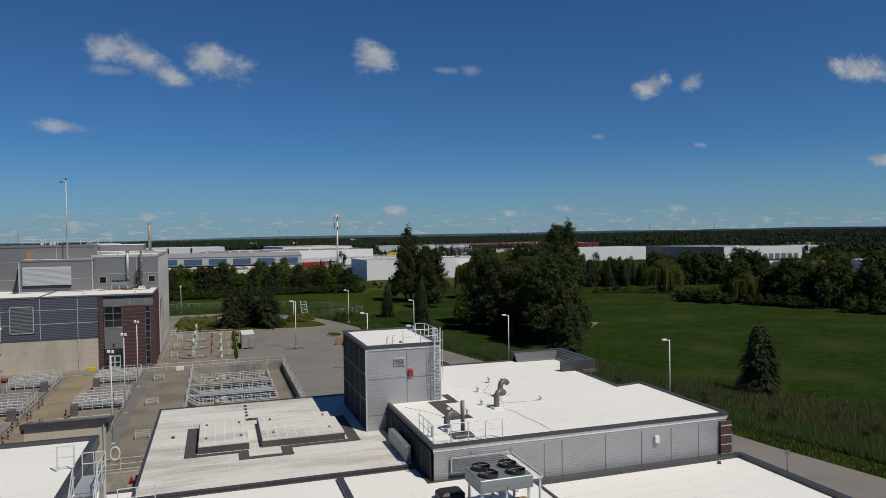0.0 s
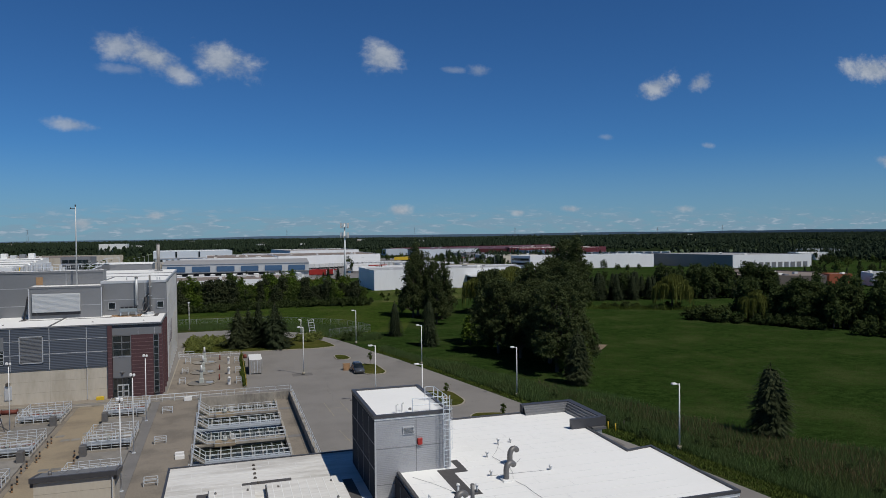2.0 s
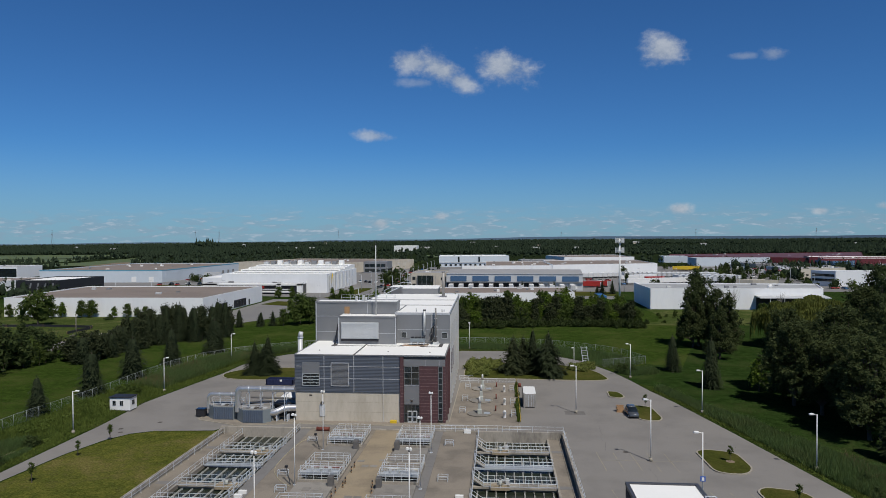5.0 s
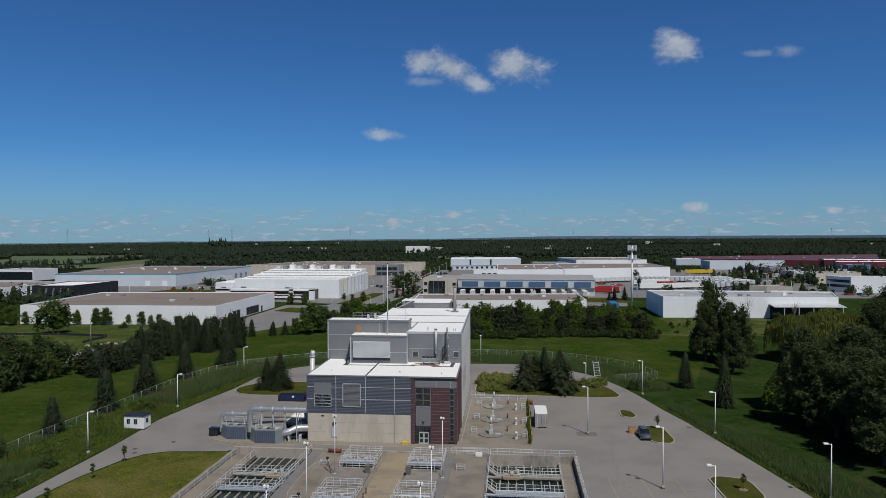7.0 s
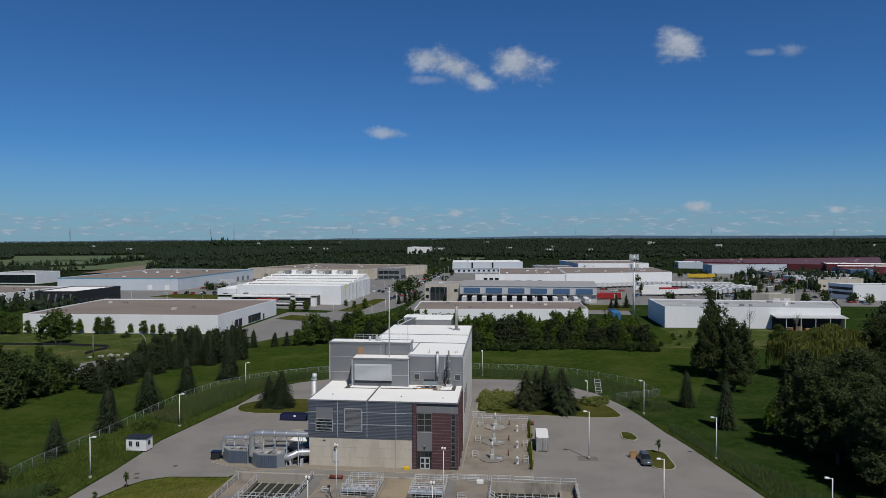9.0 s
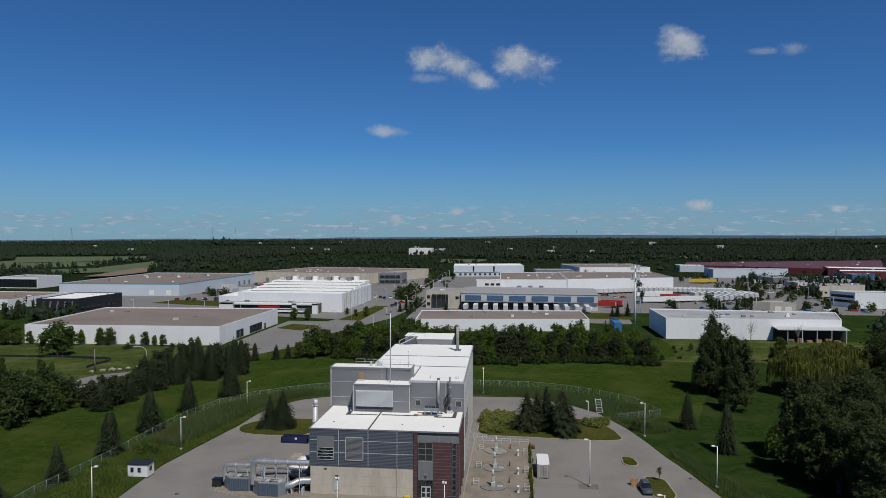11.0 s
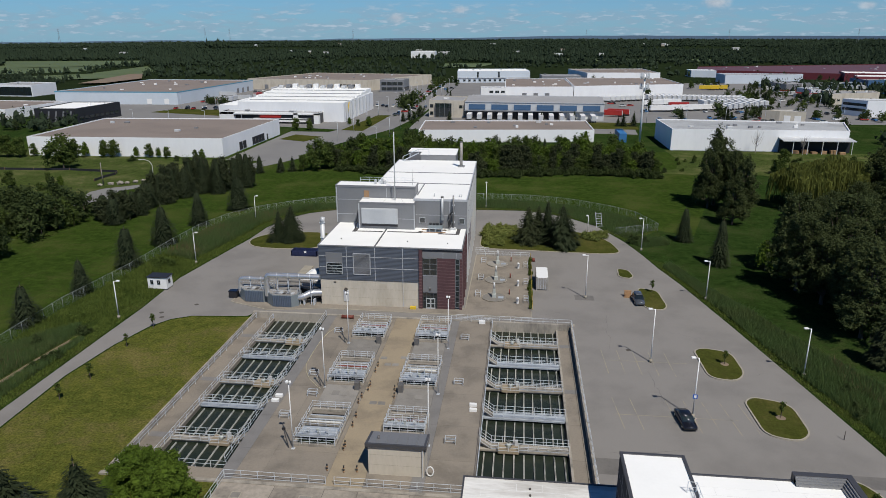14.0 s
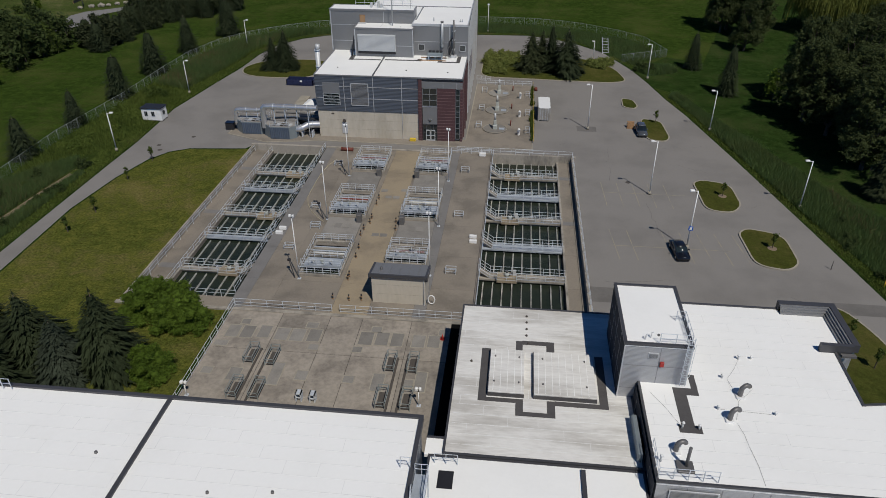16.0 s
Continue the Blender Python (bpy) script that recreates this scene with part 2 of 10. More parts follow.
M["greypaint"] = mat("grey_painted_walkway", (0.185, 0.178, 0.17), (0.135, 0.13, 0.122), 0.75, grain=(6, 0.35), stain=(0.4, 0.5))
M["concrete"] = mat("tank_wall_concrete", (0.34, 0.31, 0.26), (0.18, 0.165, 0.14), 0.85, grain=(5, 0.35), stain=(0.45, 0.9), bump=0.004, bscale=20, stretch=(1, 1, 0.35))
M["cast"] = mat("cream_precast_wall", (0.50, 0.455, 0.375), (0.385, 0.345, 0.275), 0.85, grain=(3, 0.3), stain=(0.35, 0.7), bump=0.003, bscale=12, stretch=(1, 1, 0.3))
M["slot_black"] = mat("painted_slot_shade", (0.006, 0.006, 0.006), None, 1.0, spec=0.0)
M["joint"] = mat("dark_joint", (0.08, 0.07, 0.06), None, 0.9)
M["water"] = mat("murky_tank_water", (0.014, 0.020, 0.014), (0.024, 0.030, 0.020), 0.2, grain=(2, 0.5), stain=(0.3, 0.6), bump=0.02, bscale=3, spec=0.22)
M["launder"] = mat("launder_steel", (0.66, 0.65, 0.60), (0.36, 0.35, 0.31), 0.6, 0.15, grain=(7, 0.4), stain=(0.8, 0.7))
M["fence"] = mat("dull_fence_wire", (0.30, 0.33, 0.32), (0.22, 0.25, 0.24), 0.6, 0.3, grain=(9, 0.4), stain=(1.5, 0.4))
M["galv"] = mat("galvanised_rail", (0.62, 0.655, 0.685), (0.47, 0.50, 0.53), 0.5, 0.25, grain=(9, 0.4), stain=(1.5, 0.4))
M["grate"] = mat("pale_grating", (0.40, 0.44, 0.48), (0.30, 0.33, 0.36), 0.6, 0.3, grain=(9, 0.4), stain=(1, 0.5), piece=0.1)
M["membrane"] = mat("white_roof_membrane", (0.83, 0.83, 0.80), (0.74, 0.74, 0.71), 0.65, grain=(3, 0.15), stain=(0.12, 0.35))
M["membrane_old"] = mat("grimy_roof_membrane", (0.72, 0.71, 0.67), (0.45, 0.43, 0.39), 0.6, grain=(2.5, 0.3), stain=(0.28, 0.75), stretch=(0.35, 1.6, 1))
M["seam"] = mat("membrane_seam", (0.755, 0.755, 0.735), None, 0.6)
M["strip"] = mat("dark_walkway_membrane", (0.085, 0.08, 0.078), (0.055, 0.052, 0.05), 0.7, grain=(5, 0.3), stain=(0.6, 0.4))
M["cap"] = mat("dark_parapet_flashing", (0.088, 0.088, 0.094), (0.068, 0.068, 0.072), 0.42, 0.4, grain=(5, 0.2), stain=(0.5, 0.3))
M["siding"] = mat("silver_ribbed_siding", (0.40, 0.405, 0.415), (0.31, 0.315, 0.325), 0.45, 0.35, grain=(9, 0.45), stain=(0.4, 0.4), wave=("z", 7.5, 0.0055), bump=0.006, bscale=14)
# much darker than the silver siding; laid over two west faces only
M["slate"] = mat("dark_side_panel", (0.030, 0.032, 0.040), (0.024, 0.026, 0.032), 0.8, 0.0, grain=(4, 0.2), stain=(0.5, 0.3), spec=0.15)
M["navy"] = mat("slate_blue_ribbed_siding", (0.098, 0.112, 0.135), (0.08, 0.09, 0.11), 0.5, 0.25, grain=(4, 0.2), stain=(0.5, 0.3), wave=("z", 4.0, 0.012))
M["metalgrey"] = mat("grey_metal_panel", (0.225, 0.228, 0.232), (0.19, 0.193, 0.198), 0.45, 0.3, grain=(4, 0.2), stain=(0.3, 0.3))
M["palegrey"] = mat("pale_metal_panel", (0.52, 0.53, 0.53), (0.45, 0.46, 0.46), 0.5, 0.2, grain=(4, 0.2), stain=(0.6, 0.3))
M["trim"] = mat("pale_joint_trim", (0.55, 0.56, 0.57), None, 0.45, 0.3)
M["brick"] = mat("plum_brick", (0.088, 0.042, 0.045), (0.062, 0.032, 0.036), 0.8, grain=(7, 0.5), stain=(0.7, 0.4), piece=0.08)
M["brick_pale"] = mat("pale_brick_course", (0.21, 0.13, 0.125), None, 0.8, grain=(7, 0.4))
M["glass"] = mat("dark_window_glass", (0.012, 0.017, 0.02), (0.02, 0.03, 0.03), 0.06, 0.0, grain=(0.4, 0.4), stain=(0.2, 0.5), spec=0.8)
M["white"] = mat("white_paint", (0.74, 0.74, 0.72), (0.62, 0.62, 0.59), 0.5, grain=(5, 0.2), stain=(0.6, 0.3))
M["offwhite"] = mat("white_factory_wall", (0.75, 0.76, 0.76), (0.64, 0.65, 0.66), 0.6, grain=(0.8, 0.25), stain=(0.06, 0.4), stretch=(1, 1, 0.3))
M["bluewall"] = mat("pale_blue_factory_wall", (0.52, 0.57, 0.61), (0.44, 0.49, 0.53), 0.6, grain=(0.8, 0.25), stain=(0.06, 0.4))
M["bluepanel"] = mat("blue_dock_panel", (0.055, 0.115, 0.21), None, 0.5, grain=(0.8, 0.2))
M["cyan"] = mat("cyan_band", (0.10, 0.30, 0.42), None, 0.5)
M["red"] = mat("red_paint", (0.36, 0.028, 0.022), None, 0.5)
M["maroon"] = mat("maroon_sheet_wall", (0.13, 0.025, 0.030), (0.10, 0.02, 0.025), 0.5, grain=(0.2, 0.3))
M["orange"] = mat("orange_wall", (0.36, 0.10, 0.045), None, 0.6)
M["gravelroof"] = mat("brown_gravel_roof", (0.215, 0.178, 0.15), (0.17, 0.14, 0.118), 0.9, grain=(1.5, 0.4), stain=(0.05, 0.6))
M["greyroof"] = mat("grey_flat_roof", (0.30, 0.30, 0.30), (0.24, 0.24, 0.24), 0.8, grain=(1, 0.3), stain=(0.05, 0.5))
# for black things, and for a few strips of painted shade
M["black"] = mat("black_cladding_and_shade", (0.022, 0.022, 0.025), None, 0.5, grain=(2, 0.3))
M["silver"] = mat("bright_duct_metal", (0.70, 0.70, 0.70), (0.52, 0.52, 0.52), 0.38, 0.8, grain=(3, 0.3), stain=(0.7, 0.4))
M["ductgrey"] = mat("dull_vent_metal", (0.17, 0.165, 0.16), (0.12, 0.115, 0.11), 0.5, 0.4, grain=(5, 0.3), stain=(1, 0.4))
M["bluesteel"] = mat("blue_grey_louvre", (0.115, 0.145, 0.195), (0.085, 0.108, 0.145), 0.5, 0.3, grain=(4, 0.3), wave=("x", 3.0, 0.02))
M["dumpster"] = mat("navy_steel_bin", (0.022, 0.030, 0.085), None, 0.5, 0.1, grain=(4, 0.4), stain=(1, 0.4))
M["container"] = mat("weathered_container_steel", (0.34, 0.33, 0.31), (0.22, 0.19, 0.16), 0.6, 0.2, grain=(3, 0.3), stain=(0.7, 0.5))
M["yellow"] = mat("yellow_paint", (0.62, 0.42, 0.02), (0.42, 0.30, 0.05), 0.5, grain=(5, 0.3))
M["yellow_worn"] = mat("worn_yellow_paint", (0.40, 0.285, 0.045), (0.22, 0.17, 0.06), 0.6, grain=(5, 0.5), stain=(0.8, 0.7))
M["wood"] = mat("raw_timber", (0.34, 0.21, 0.11), (0.22, 0.13, 0.07), 0.8, grain=(9, 0.5), stain=(1, 0.4))
M["rust"] = mat("red_oxide_steel", (0.17, 0.045, 0.03), None, 0.7)
M["patina"] = mat("pale_green_machine", (0.40, 0.42, 0.39), (0.29, 0.31, 0.28), 0.6, grain=(6, 0.3))
M["carblack"] = mat("black_car_paint", (0.012, 0.014, 0.02), None, 0.12, 0.3, grain=(3, 0.1), spec=0.7)
M["cargrey"] = mat("grey_car_paint", (0.13, 0.14, 0.15), None, 0.16, 0.5, grain=(3, 0.1), spec=0.6)
M["rubber"] = mat("tyre_rubber", (0.018, 0.018, 0.018), None, 0.8)
M["lampglass"] = mat("lamp_glass", (0.75, 0.77, 0.75), None, 0.2)
M["tail"] = mat("tail_lamp", (0.3, 0.01, 0.01), None, 0.2)
M["bark"] = mat("bark", (0.10, 0.078, 0.06), (0.06, 0.048, 0.038), 0.9, grain=(8, 0.5), stain=(1, 0.4))
M["deadwood"] = mat("bleached_dead_wood", (0.24, 0.22, 0.20), (0.16, 0.15, 0.135), 0.9, grain=(8, 0.4))
M["spruce"] = leaf("spruce_needles", (0.037, 0.048, 0.024), (0.019, 0.027, 0.013), 0.8, 0.15)
M["pinefol"] = leaf("dark_pine_foliage", (0.048, 0.058, 0.028), (0.025, 0.033, 0.015), 0.8, 0.18)
M["bluespruce"] = leaf("blue_spruce_needles", (0.042, 0.052, 0.036), (0.020, 0.028, 0.018), 0.65, 0.08)
M["leafdark"] = leaf("dark_foliage", (0.064, 0.088, 0.031), (0.036, 0.053, 0.018), 0.75, 0.42)
M["leafgrove"] = leaf("olive_grove_foliage", (0.076, 0.096, 0.038), (0.042, 0.056, 0.021), 0.75, 0.4)
M["leafmid"] = leaf("green_foliage", (0.088, 0.124, 0.030), (0.046, 0.070, 0.018), 0.6, 0.38)
M["leafbright"] = leaf("bright_shrub_foliage", (0.098, 0.150, 0.022), (0.042, 0.074, 0.011), 0.6, 0.3)
M["willow"] = leaf("willow_foliage", (0.15, 0.165, 0.042), (0.085, 0.105, 0.026), 0.6, 0.35)
M["gold"] = leaf("yellow_green_shrub", (0.19, 0.21, 0.06), (0.075, 0.105, 0.025), 0.6, 0.25)
M["reed"] = leaf("green_reeds", (0.094, 0.152, 0.050), (0.105, 0.132, 0.050), 0.7, 0.42, scale=0.35)
M["plume"] = leaf("dry_reed_plumes", (0.17, 0.135, 0.07), (0.11, 0.09, 0.045), 0.8, 0.25)
M["wild"] = leaf("wild_growth", (0.104, 0.138, 0.030), (0.056, 0.086, 0.018), 0.8, 0.25)
M["farwood"] = leaf("distant_wood", (0.028, 0.041, 0.023), (0.019, 0.030, 0.017), 0.9, 0.0, scale=0.02, vary=0.10)
# base colour carries the blue of the haze
M["hills"] = mat("haze_blue_hills", (0.13, 0.19, 0.26), (0.11, 0.165, 0.23), 1.0, grain=(0.002, 0.3), stain=(0.0005, 0.3), spec=0.0)
M["unit"] = mat("blue_grey_cabinet", (0.225, 0.26, 0.275), (0.18, 0.21, 0.22), 0.45, 0.3, grain=(4, 0.2), stain=(0.8, 0.3))
M["paleroof"] = mat("pale_grey_flat_roof", (0.38, 0.39, 0.39), (0.24, 0.245, 0.245), 0.75, grain=(1, 0.3), stain=(0.08, 0.6))
M["maroonroof"] = mat("dull_maroon_roof", (0.115, 0.045, 0.05), (0.085, 0.05, 0.052), 0.6, grain=(0.2, 0.3), stain=(0.02, 0.6), stretch=(0.2, 3, 1))
M["bluebox"] = mat("blue_bin_paint", (0.04, 0.16, 0.36), None, 0.5)
M["signblue"] = mat("blue_sign", (0.02, 0.10, 0.42), None, 0.4)


# ---- mesh tools ----
class MB:
    """Collects faces; turned into one mesh by part()."""

    def __init__(self):
        self.v, self.f, self.s = [], [], []

    def add(self, verts, faces, smooth=False):
        k = len(self.v)
        self.v += [tuple(p) for p in verts]
        self.f += [tuple(k + i for i in f) for f in faces]
        self.s += [smooth] * len(faces)
        return self

    def box(self, x0, y0, z0, x1, y1, z1):
        p = [(x, y, z) for z in (z0, z1) for y in (y0, y1) for x in (x0, x1)]
        return self.add(p, [(0, 2, 3, 1), (4, 5, 7, 6), (0, 1, 5, 4), (1, 3, 7, 5), (3, 2, 6, 7), (2, 0, 4, 6)])

    def soft(self, x0, y0, z0, x1, y1, z1, b=0.02):
        """A box with its upper and upright edges worn off."""
        def ring(k, z):
            a, c, d, e = x0 + k, x1 - k, y0 + k, y1 - k
            return [(a + b, d, z), (c - b, d, z), (c, d + b, z), (c, e - b, z), (c - b, e, z), (a + b, e, z), (a, e - b, z), (a, d + b, z)]
        v = ring(0, z0) + ring(0, z1 - b) + ring(b, z1)
        f = [tuple(range(7, -1, -1)), tuple(range(16, 24))]
        for k in (0, 8):
            f += [(k + i, k + (i + 1) % 8, k + 8 + (i + 1) % 8, k + 8 + i) for i in range(8)]
        return self.add(v, f)

    def prism(self, pts, z0, z1):
        n = len(pts)
        v = [(x, y, z0) for x, y in pts] + [(x, y, z1) for x, y in pts]
        return self.add(v, [tuple(range(n - 1, -1, -1)), tuple(range(n, 2 * n))] + [(i, (i + 1) % n, n + (i + 1) % n, n + i) for i in range(n)])

    def ring(self, pts, width, z0, z1):
        """A band of that width inside a closed outline (anticlockwise)."""
        inner = inset(pts, width)
        n = len(pts)
        v = [(x, y, z) for z in (z0, z1) for x, y in pts] + [(x, y, z) for z in (z0, z1) for x, y in inner]
        f = []
        for i in range(n):
            j = (i + 1) % n
            f += [(i, j, n + j, n + i), (n + i, n + j, 3 * n + j, 3 * n + i), (2 * n + j, 2 * n + i, 3 * n + i, 3 * n + j)]
        return self.add(v, f)

    def cyl(self, p, q, r0, r1=None, n=8, caps=True):
        p, q, r1 = Vector(p), Vector(q), r0 if r1 is None else r1
        d = (q - p).normalized()
        a = d.orthogonal().normalized()
        b = d.cross(a)
        v = []
        for o, r in ((p, r0), (q, r1)):
            v += [o + r * (math.cos(t) * a + math.sin(t) * b) for t in (2 * math.pi * i / n for i in range(n))]
        self.add(v, [(i, (i + 1) % n, n + (i + 1) % n, n + i) for i in range(n)], n > 5)
        if caps:
            k = len(self.v) - 2 * n
            self.f += [tuple(k + i for i in range(n - 1, -1, -1)), tuple(k + n + i for i in range(n))]
            self.s += [False, False]
        return self

    def tube(self, pts, r, n=8):
        """A bent pipe; its rings turn at every joint, and it is closed at both ends."""
        pts = [Vector(p) for p in pts]
        rs = r if isinstance(r, (list, tuple)) else [r] * len(pts)
        v, a = [], None
        for i, p in enumerate(pts):
            d = (pts[min(i + 1, len(pts) - 1)] - pts[max(i - 1, 0)]).normalized()
            a = d.orthogonal().normalized() if a is None else (a - a.dot(d) * d).normalized()
            b = d.cross(a)
            v += [p + rs[i] * (math.cos(t) * a + math.sin(t) * b) for t in (2 * math.pi * k / n for k in range(n))]
        f = [(j * n + i, j * n + (i + 1) % n, (j + 1) * n + (i + 1) % n, (j + 1) * n + i) for j in range(len(pts) - 1) for i in range(n)]
        self.add(v, f, True)
        m = len(pts) - 1
        return self.add([v[i] for i in range(n)] + [v[m * n + i] for i in range(n)], [tuple(range(n - 1, -1, -1)), tuple(range(n, 2 * n))])

    def mesh(self, name, shift=(0, 0, 0)):
        me = bpy.data.meshes.new(name)
        v = np.array(self.v, float).reshape(-1, 3) - np.array(shift)
        me.from_pydata(v.tolist(), [], self.f)
        me.polygons.foreach_set("use_smooth", self.s)
        return me


def inset(pts, width):
    """The outline moved inwards by width (anticlockwise points)."""
    out, n = [], len(pts)
    for i in range(n):
        p, q, r = Vector(pts[i - 1]), Vector(pts[i]), Vector(pts[(i + 1) % n])
        a, b = (q - p).normalized(), (r - q).normalized()
        na, nb = Vector((-a.y, a.x)), Vector((-b.y, b.x))
        k = (na + nb) / max(0.3, 1 + na.dot(nb))
        out.append(tuple(q + width * k))
    return out


ORIGIN = {}


def thing(name, x, y, z, label, category, group="", kind=""):
    """An empty at a thing's base; its parts hang under it."""
    ob = new(name)
    ob.empty_display_size = 0.3
    ob.location = (x, y, z)
    ORIGIN[ob.name] = (x, y, z)
    return tagged(ob, label, category, group, kind)


def part(name, mb, material, parent=None, label="", kind=""):
    """One mesh under a thing or a part; places are given in the world."""
    shift = ORIGIN.get(parent.name, (0, 0, 0)) if parent else (0, 0, 0)
    me = mb if isinstance(mb, bpy.types.Mesh) else mb.mesh(name, shift)
    if not me.materials:
        me.materials.append(M[material])
    ob = new(name, me)
    if parent:
        ob.parent = parent
        ORIGIN[ob.name] = shift
    if label:
        ob["label"] = label
    if kind:
        ob["kind"] = kind
    return ob


def structure(name, mb, material, label):
    return tagged(part(name, mb, material), label, name.split("_")[0], "", "structure")


def clone(ob, name, parent, x, y, z, rz=0.0, scale=(1, 1, 1)):
    """Another object on the same mesh, at a place in the world, under a parent."""
    o = new(name, ob if isinstance(ob, bpy.types.Mesh) else ob.data)
    k = ORIGIN.get(parent.name, (0, 0, 0)) if parent else (0, 0, 0)
    o.location = (x - k[0], y - k[1], z - k[2])
    o.rotation_euler = (0, 0, rz)
    o.scale = scale
    if parent:
        o.parent = parent
        ORIGIN[o.name] = k
    return o


def placed(x, y, z=0.0, rz=0.0, s=1.0, sz=None):
    return Matrix.Translation((x, y, z)) @ Matrix.Rotation(radians(rz), 4, "Z") @ Matrix.Diagonal((s, s, s if sz is None else sz, 1))


def shared(mb, name, material):
    me = mb.mesh(name)
    me.materials.append(M[material])
    return me


rnd = random.Random(7)

# ---- ground, roads, kerbs ----
PIT = (-46.6, 64.5, 10.1, 112.6)  # sunken basins
def smoothstep(a, b, x):
    t = min(1.0, max(0.0, (x - a) / (b - a)))
    return t * t * (3 - 2 * t)


def rise(x, y):
    """The lie of the far land: it falls away to the north-west and rises in a low ridge to the north-east."""
    if y < 700:
        return 0.0
    u = x / y
    fall = -38 * max(0.0, 0.05 - u) * min(1.0, max(0.0, (y - 1100) / 3600))
    return fall + 9 * smoothstep(0.3, 0.75, u) * smoothstep(850, 1250, y)


SIDE = 1750
xs, ys = (-SIDE, PIT[0], PIT[2], SIDE), (-300, PIT[1], PIT[3], 470, 700)
g = MB()
for i in range(3):
    for j in range(4):
        if (i, j) != (1, 1):
            g.add([(xs[i], ys[j], 0), (xs[i + 1], ys[j], 0), (xs[i + 1], ys[j + 1], 0), (xs[i], ys[j + 1], 0)], [(0, 1, 2, 3)])
rows_y = (700, 850, 1000, 1150, 1300, 1700, 2300, 3200, 4900)
cols_u = [-2.5 + 0.25 * k for k in range(21)]
v = [(u * y, y, rise(u * y, y)) for y in rows_y for u in cols_u]
n = len(cols_u)
g.add(v, [(j * n + i, j * n + i + 1, (j + 1) * n + i + 1, (j + 1) * n + i) for j in range(len(rows_y) - 1) for i in range(n - 1)])
ground = structure("ground", g, "grass", "flat green meadow reaching the horizon")
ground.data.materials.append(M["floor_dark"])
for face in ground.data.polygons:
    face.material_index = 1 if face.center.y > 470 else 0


def sheet(name, pts, z, material, label, kind="structure", category="ground"):
    return tagged(part(name, MB().add([(x, y, z) for x, y in pts], [tuple(range(len(pts)))]), material), label, category, "", kind)


YARD = [(-68.4, 20), (-65.6, 20), (-65.4, 70), (-65.9, 86), (-64.6, 97), (-62.6, 104.6), (-60.5, 108), (-57.5, 109.8), (-47.6, 110.8), (-46.62, 112.65), (10.12, 112.65),
        (10.12, 64.4), (10.3, 61), (35, 61), (35, 20), (55.2, 20), (52.2, 36), (49.2, 51), (47.2, 65.5), (44.5, 79.8), (41.9, 93.2), (37.7, 114.5), (33.2, 135.7), (30.7, 145), (28.6, 155), (26.2, 164.4), (20.8, 178.4), (14, 186.2), (8, 190.5),
        (1.8, 192.9), (-10, 192.5), (-38, 191.5), (-52.1, 187.6), (-58, 183.6), (-62.5, 177), (-64.6, 168), (-65.2, 157), (-66.8, 146), (-69, 128.6), (-68.2, 112), (-68.3, 101.6)]
sheet("road", YARD, 0.02, "asphalt", "worn grey-tan asphalt yard and ring road")
LAWN = [(-65.3, 20), (-33.0, 20), (-33.0, 64.5), (-46.7, 64.5), (-46.7, 110.5), (-57.4, 109.5), (-60.3, 107.7), (-62.3, 104.3), (-64.3, 97), (-65.6, 86), (-65.1, 70)]
sheet("lawn", LAWN, 0.012, "lawn", "dry mown lawn beside the basins")
FENCE = [(-82.3, 60), (-82.4, 94), (-82.9, 111), (-81.1, 131), (-80.9, 150), (-80.3, 162), (-77.3, 174), (-72.2, 182.6), (-64.5, 190), (-56.5, 195.5), (-38, 202.5), (-10.3, 205.2), (3.8, 204.7), (11.5, 202.6), (18, 199.6), (26, 193.8), (32, 187.7), (35.9, 176)]
WEST = [(-82.3, 40), (-68.7, 40), (-68.6, 101), (-68.5, 112), (-69.3, 128.6), (-67.1, 146), (-65.6, 157), (-65, 168), (-63, 177.5), (-58.4, 184.2), (-52.4, 188.3), (-38, 192), (-10, 193.1), (2, 193.5), (14.4, 186.8), (21.3, 178.8), (26.8, 164.6)] + FENCE[:0:-1]
EAST_VERGE = [(55.6, 20), (52.6, 36), (49.5, 51), (47.5, 65.5), (44.8, 79.8), (42.2, 93.2), (38.0, 114.5), (33.5, 135.7), (31.0, 145), (29.6, 152), (33.4, 149), (41.0, 127), (47.4, 108), (51.5, 99), (55.3, 91), (57.8, 82.6), (59.3, 76), (61, 70.5), (70.4, 56.7), (76, 36), (80, 20)]
sheet("verge_east", EAST_VERGE, 0.01, "verge", "rough grass verge along the ring road")
sheet("verge", WEST, 0.01, "verge", "rough weedy verge inside the chain-link fence")


sheet("meadow_west", [(-290, 45), (-82.6, 45)] + [(x - 0.2, y + 0.3) for x, y in FENCE[1:]] + [(44, 172), (52, 196), (60, 224), (64, 262), (62, 300), (-290, 300)], 0.006, "meadow", "bright green meadow outside the fence", category="meadow")
sheet("rough_field", [(-222, 196), (-150, 190), (-128, 206), (-108, 240), (-104, 258), (-222, 276)], 0.008, "rough", "rough weedy field beside the lane", category="meadow")

sheet("rough_strip", [(44, 253), (58, 262), (63, 282), (62, 305), (150, 305), (168, 262), (130, 240), (100, 246), (80, 256), (62, 252)], 0.009, "rough", "weedy strip before a white works", category="meadow")

sheet("bare_patch", [(73.5, 130.2), (76, 129.8), (79.5, 133.6), (82, 136.6), (80.5, 137.6), (77, 135.6), (74.5, 132.8)], 0.008, "soil", "thin bare patch of dry earth in the meadow")

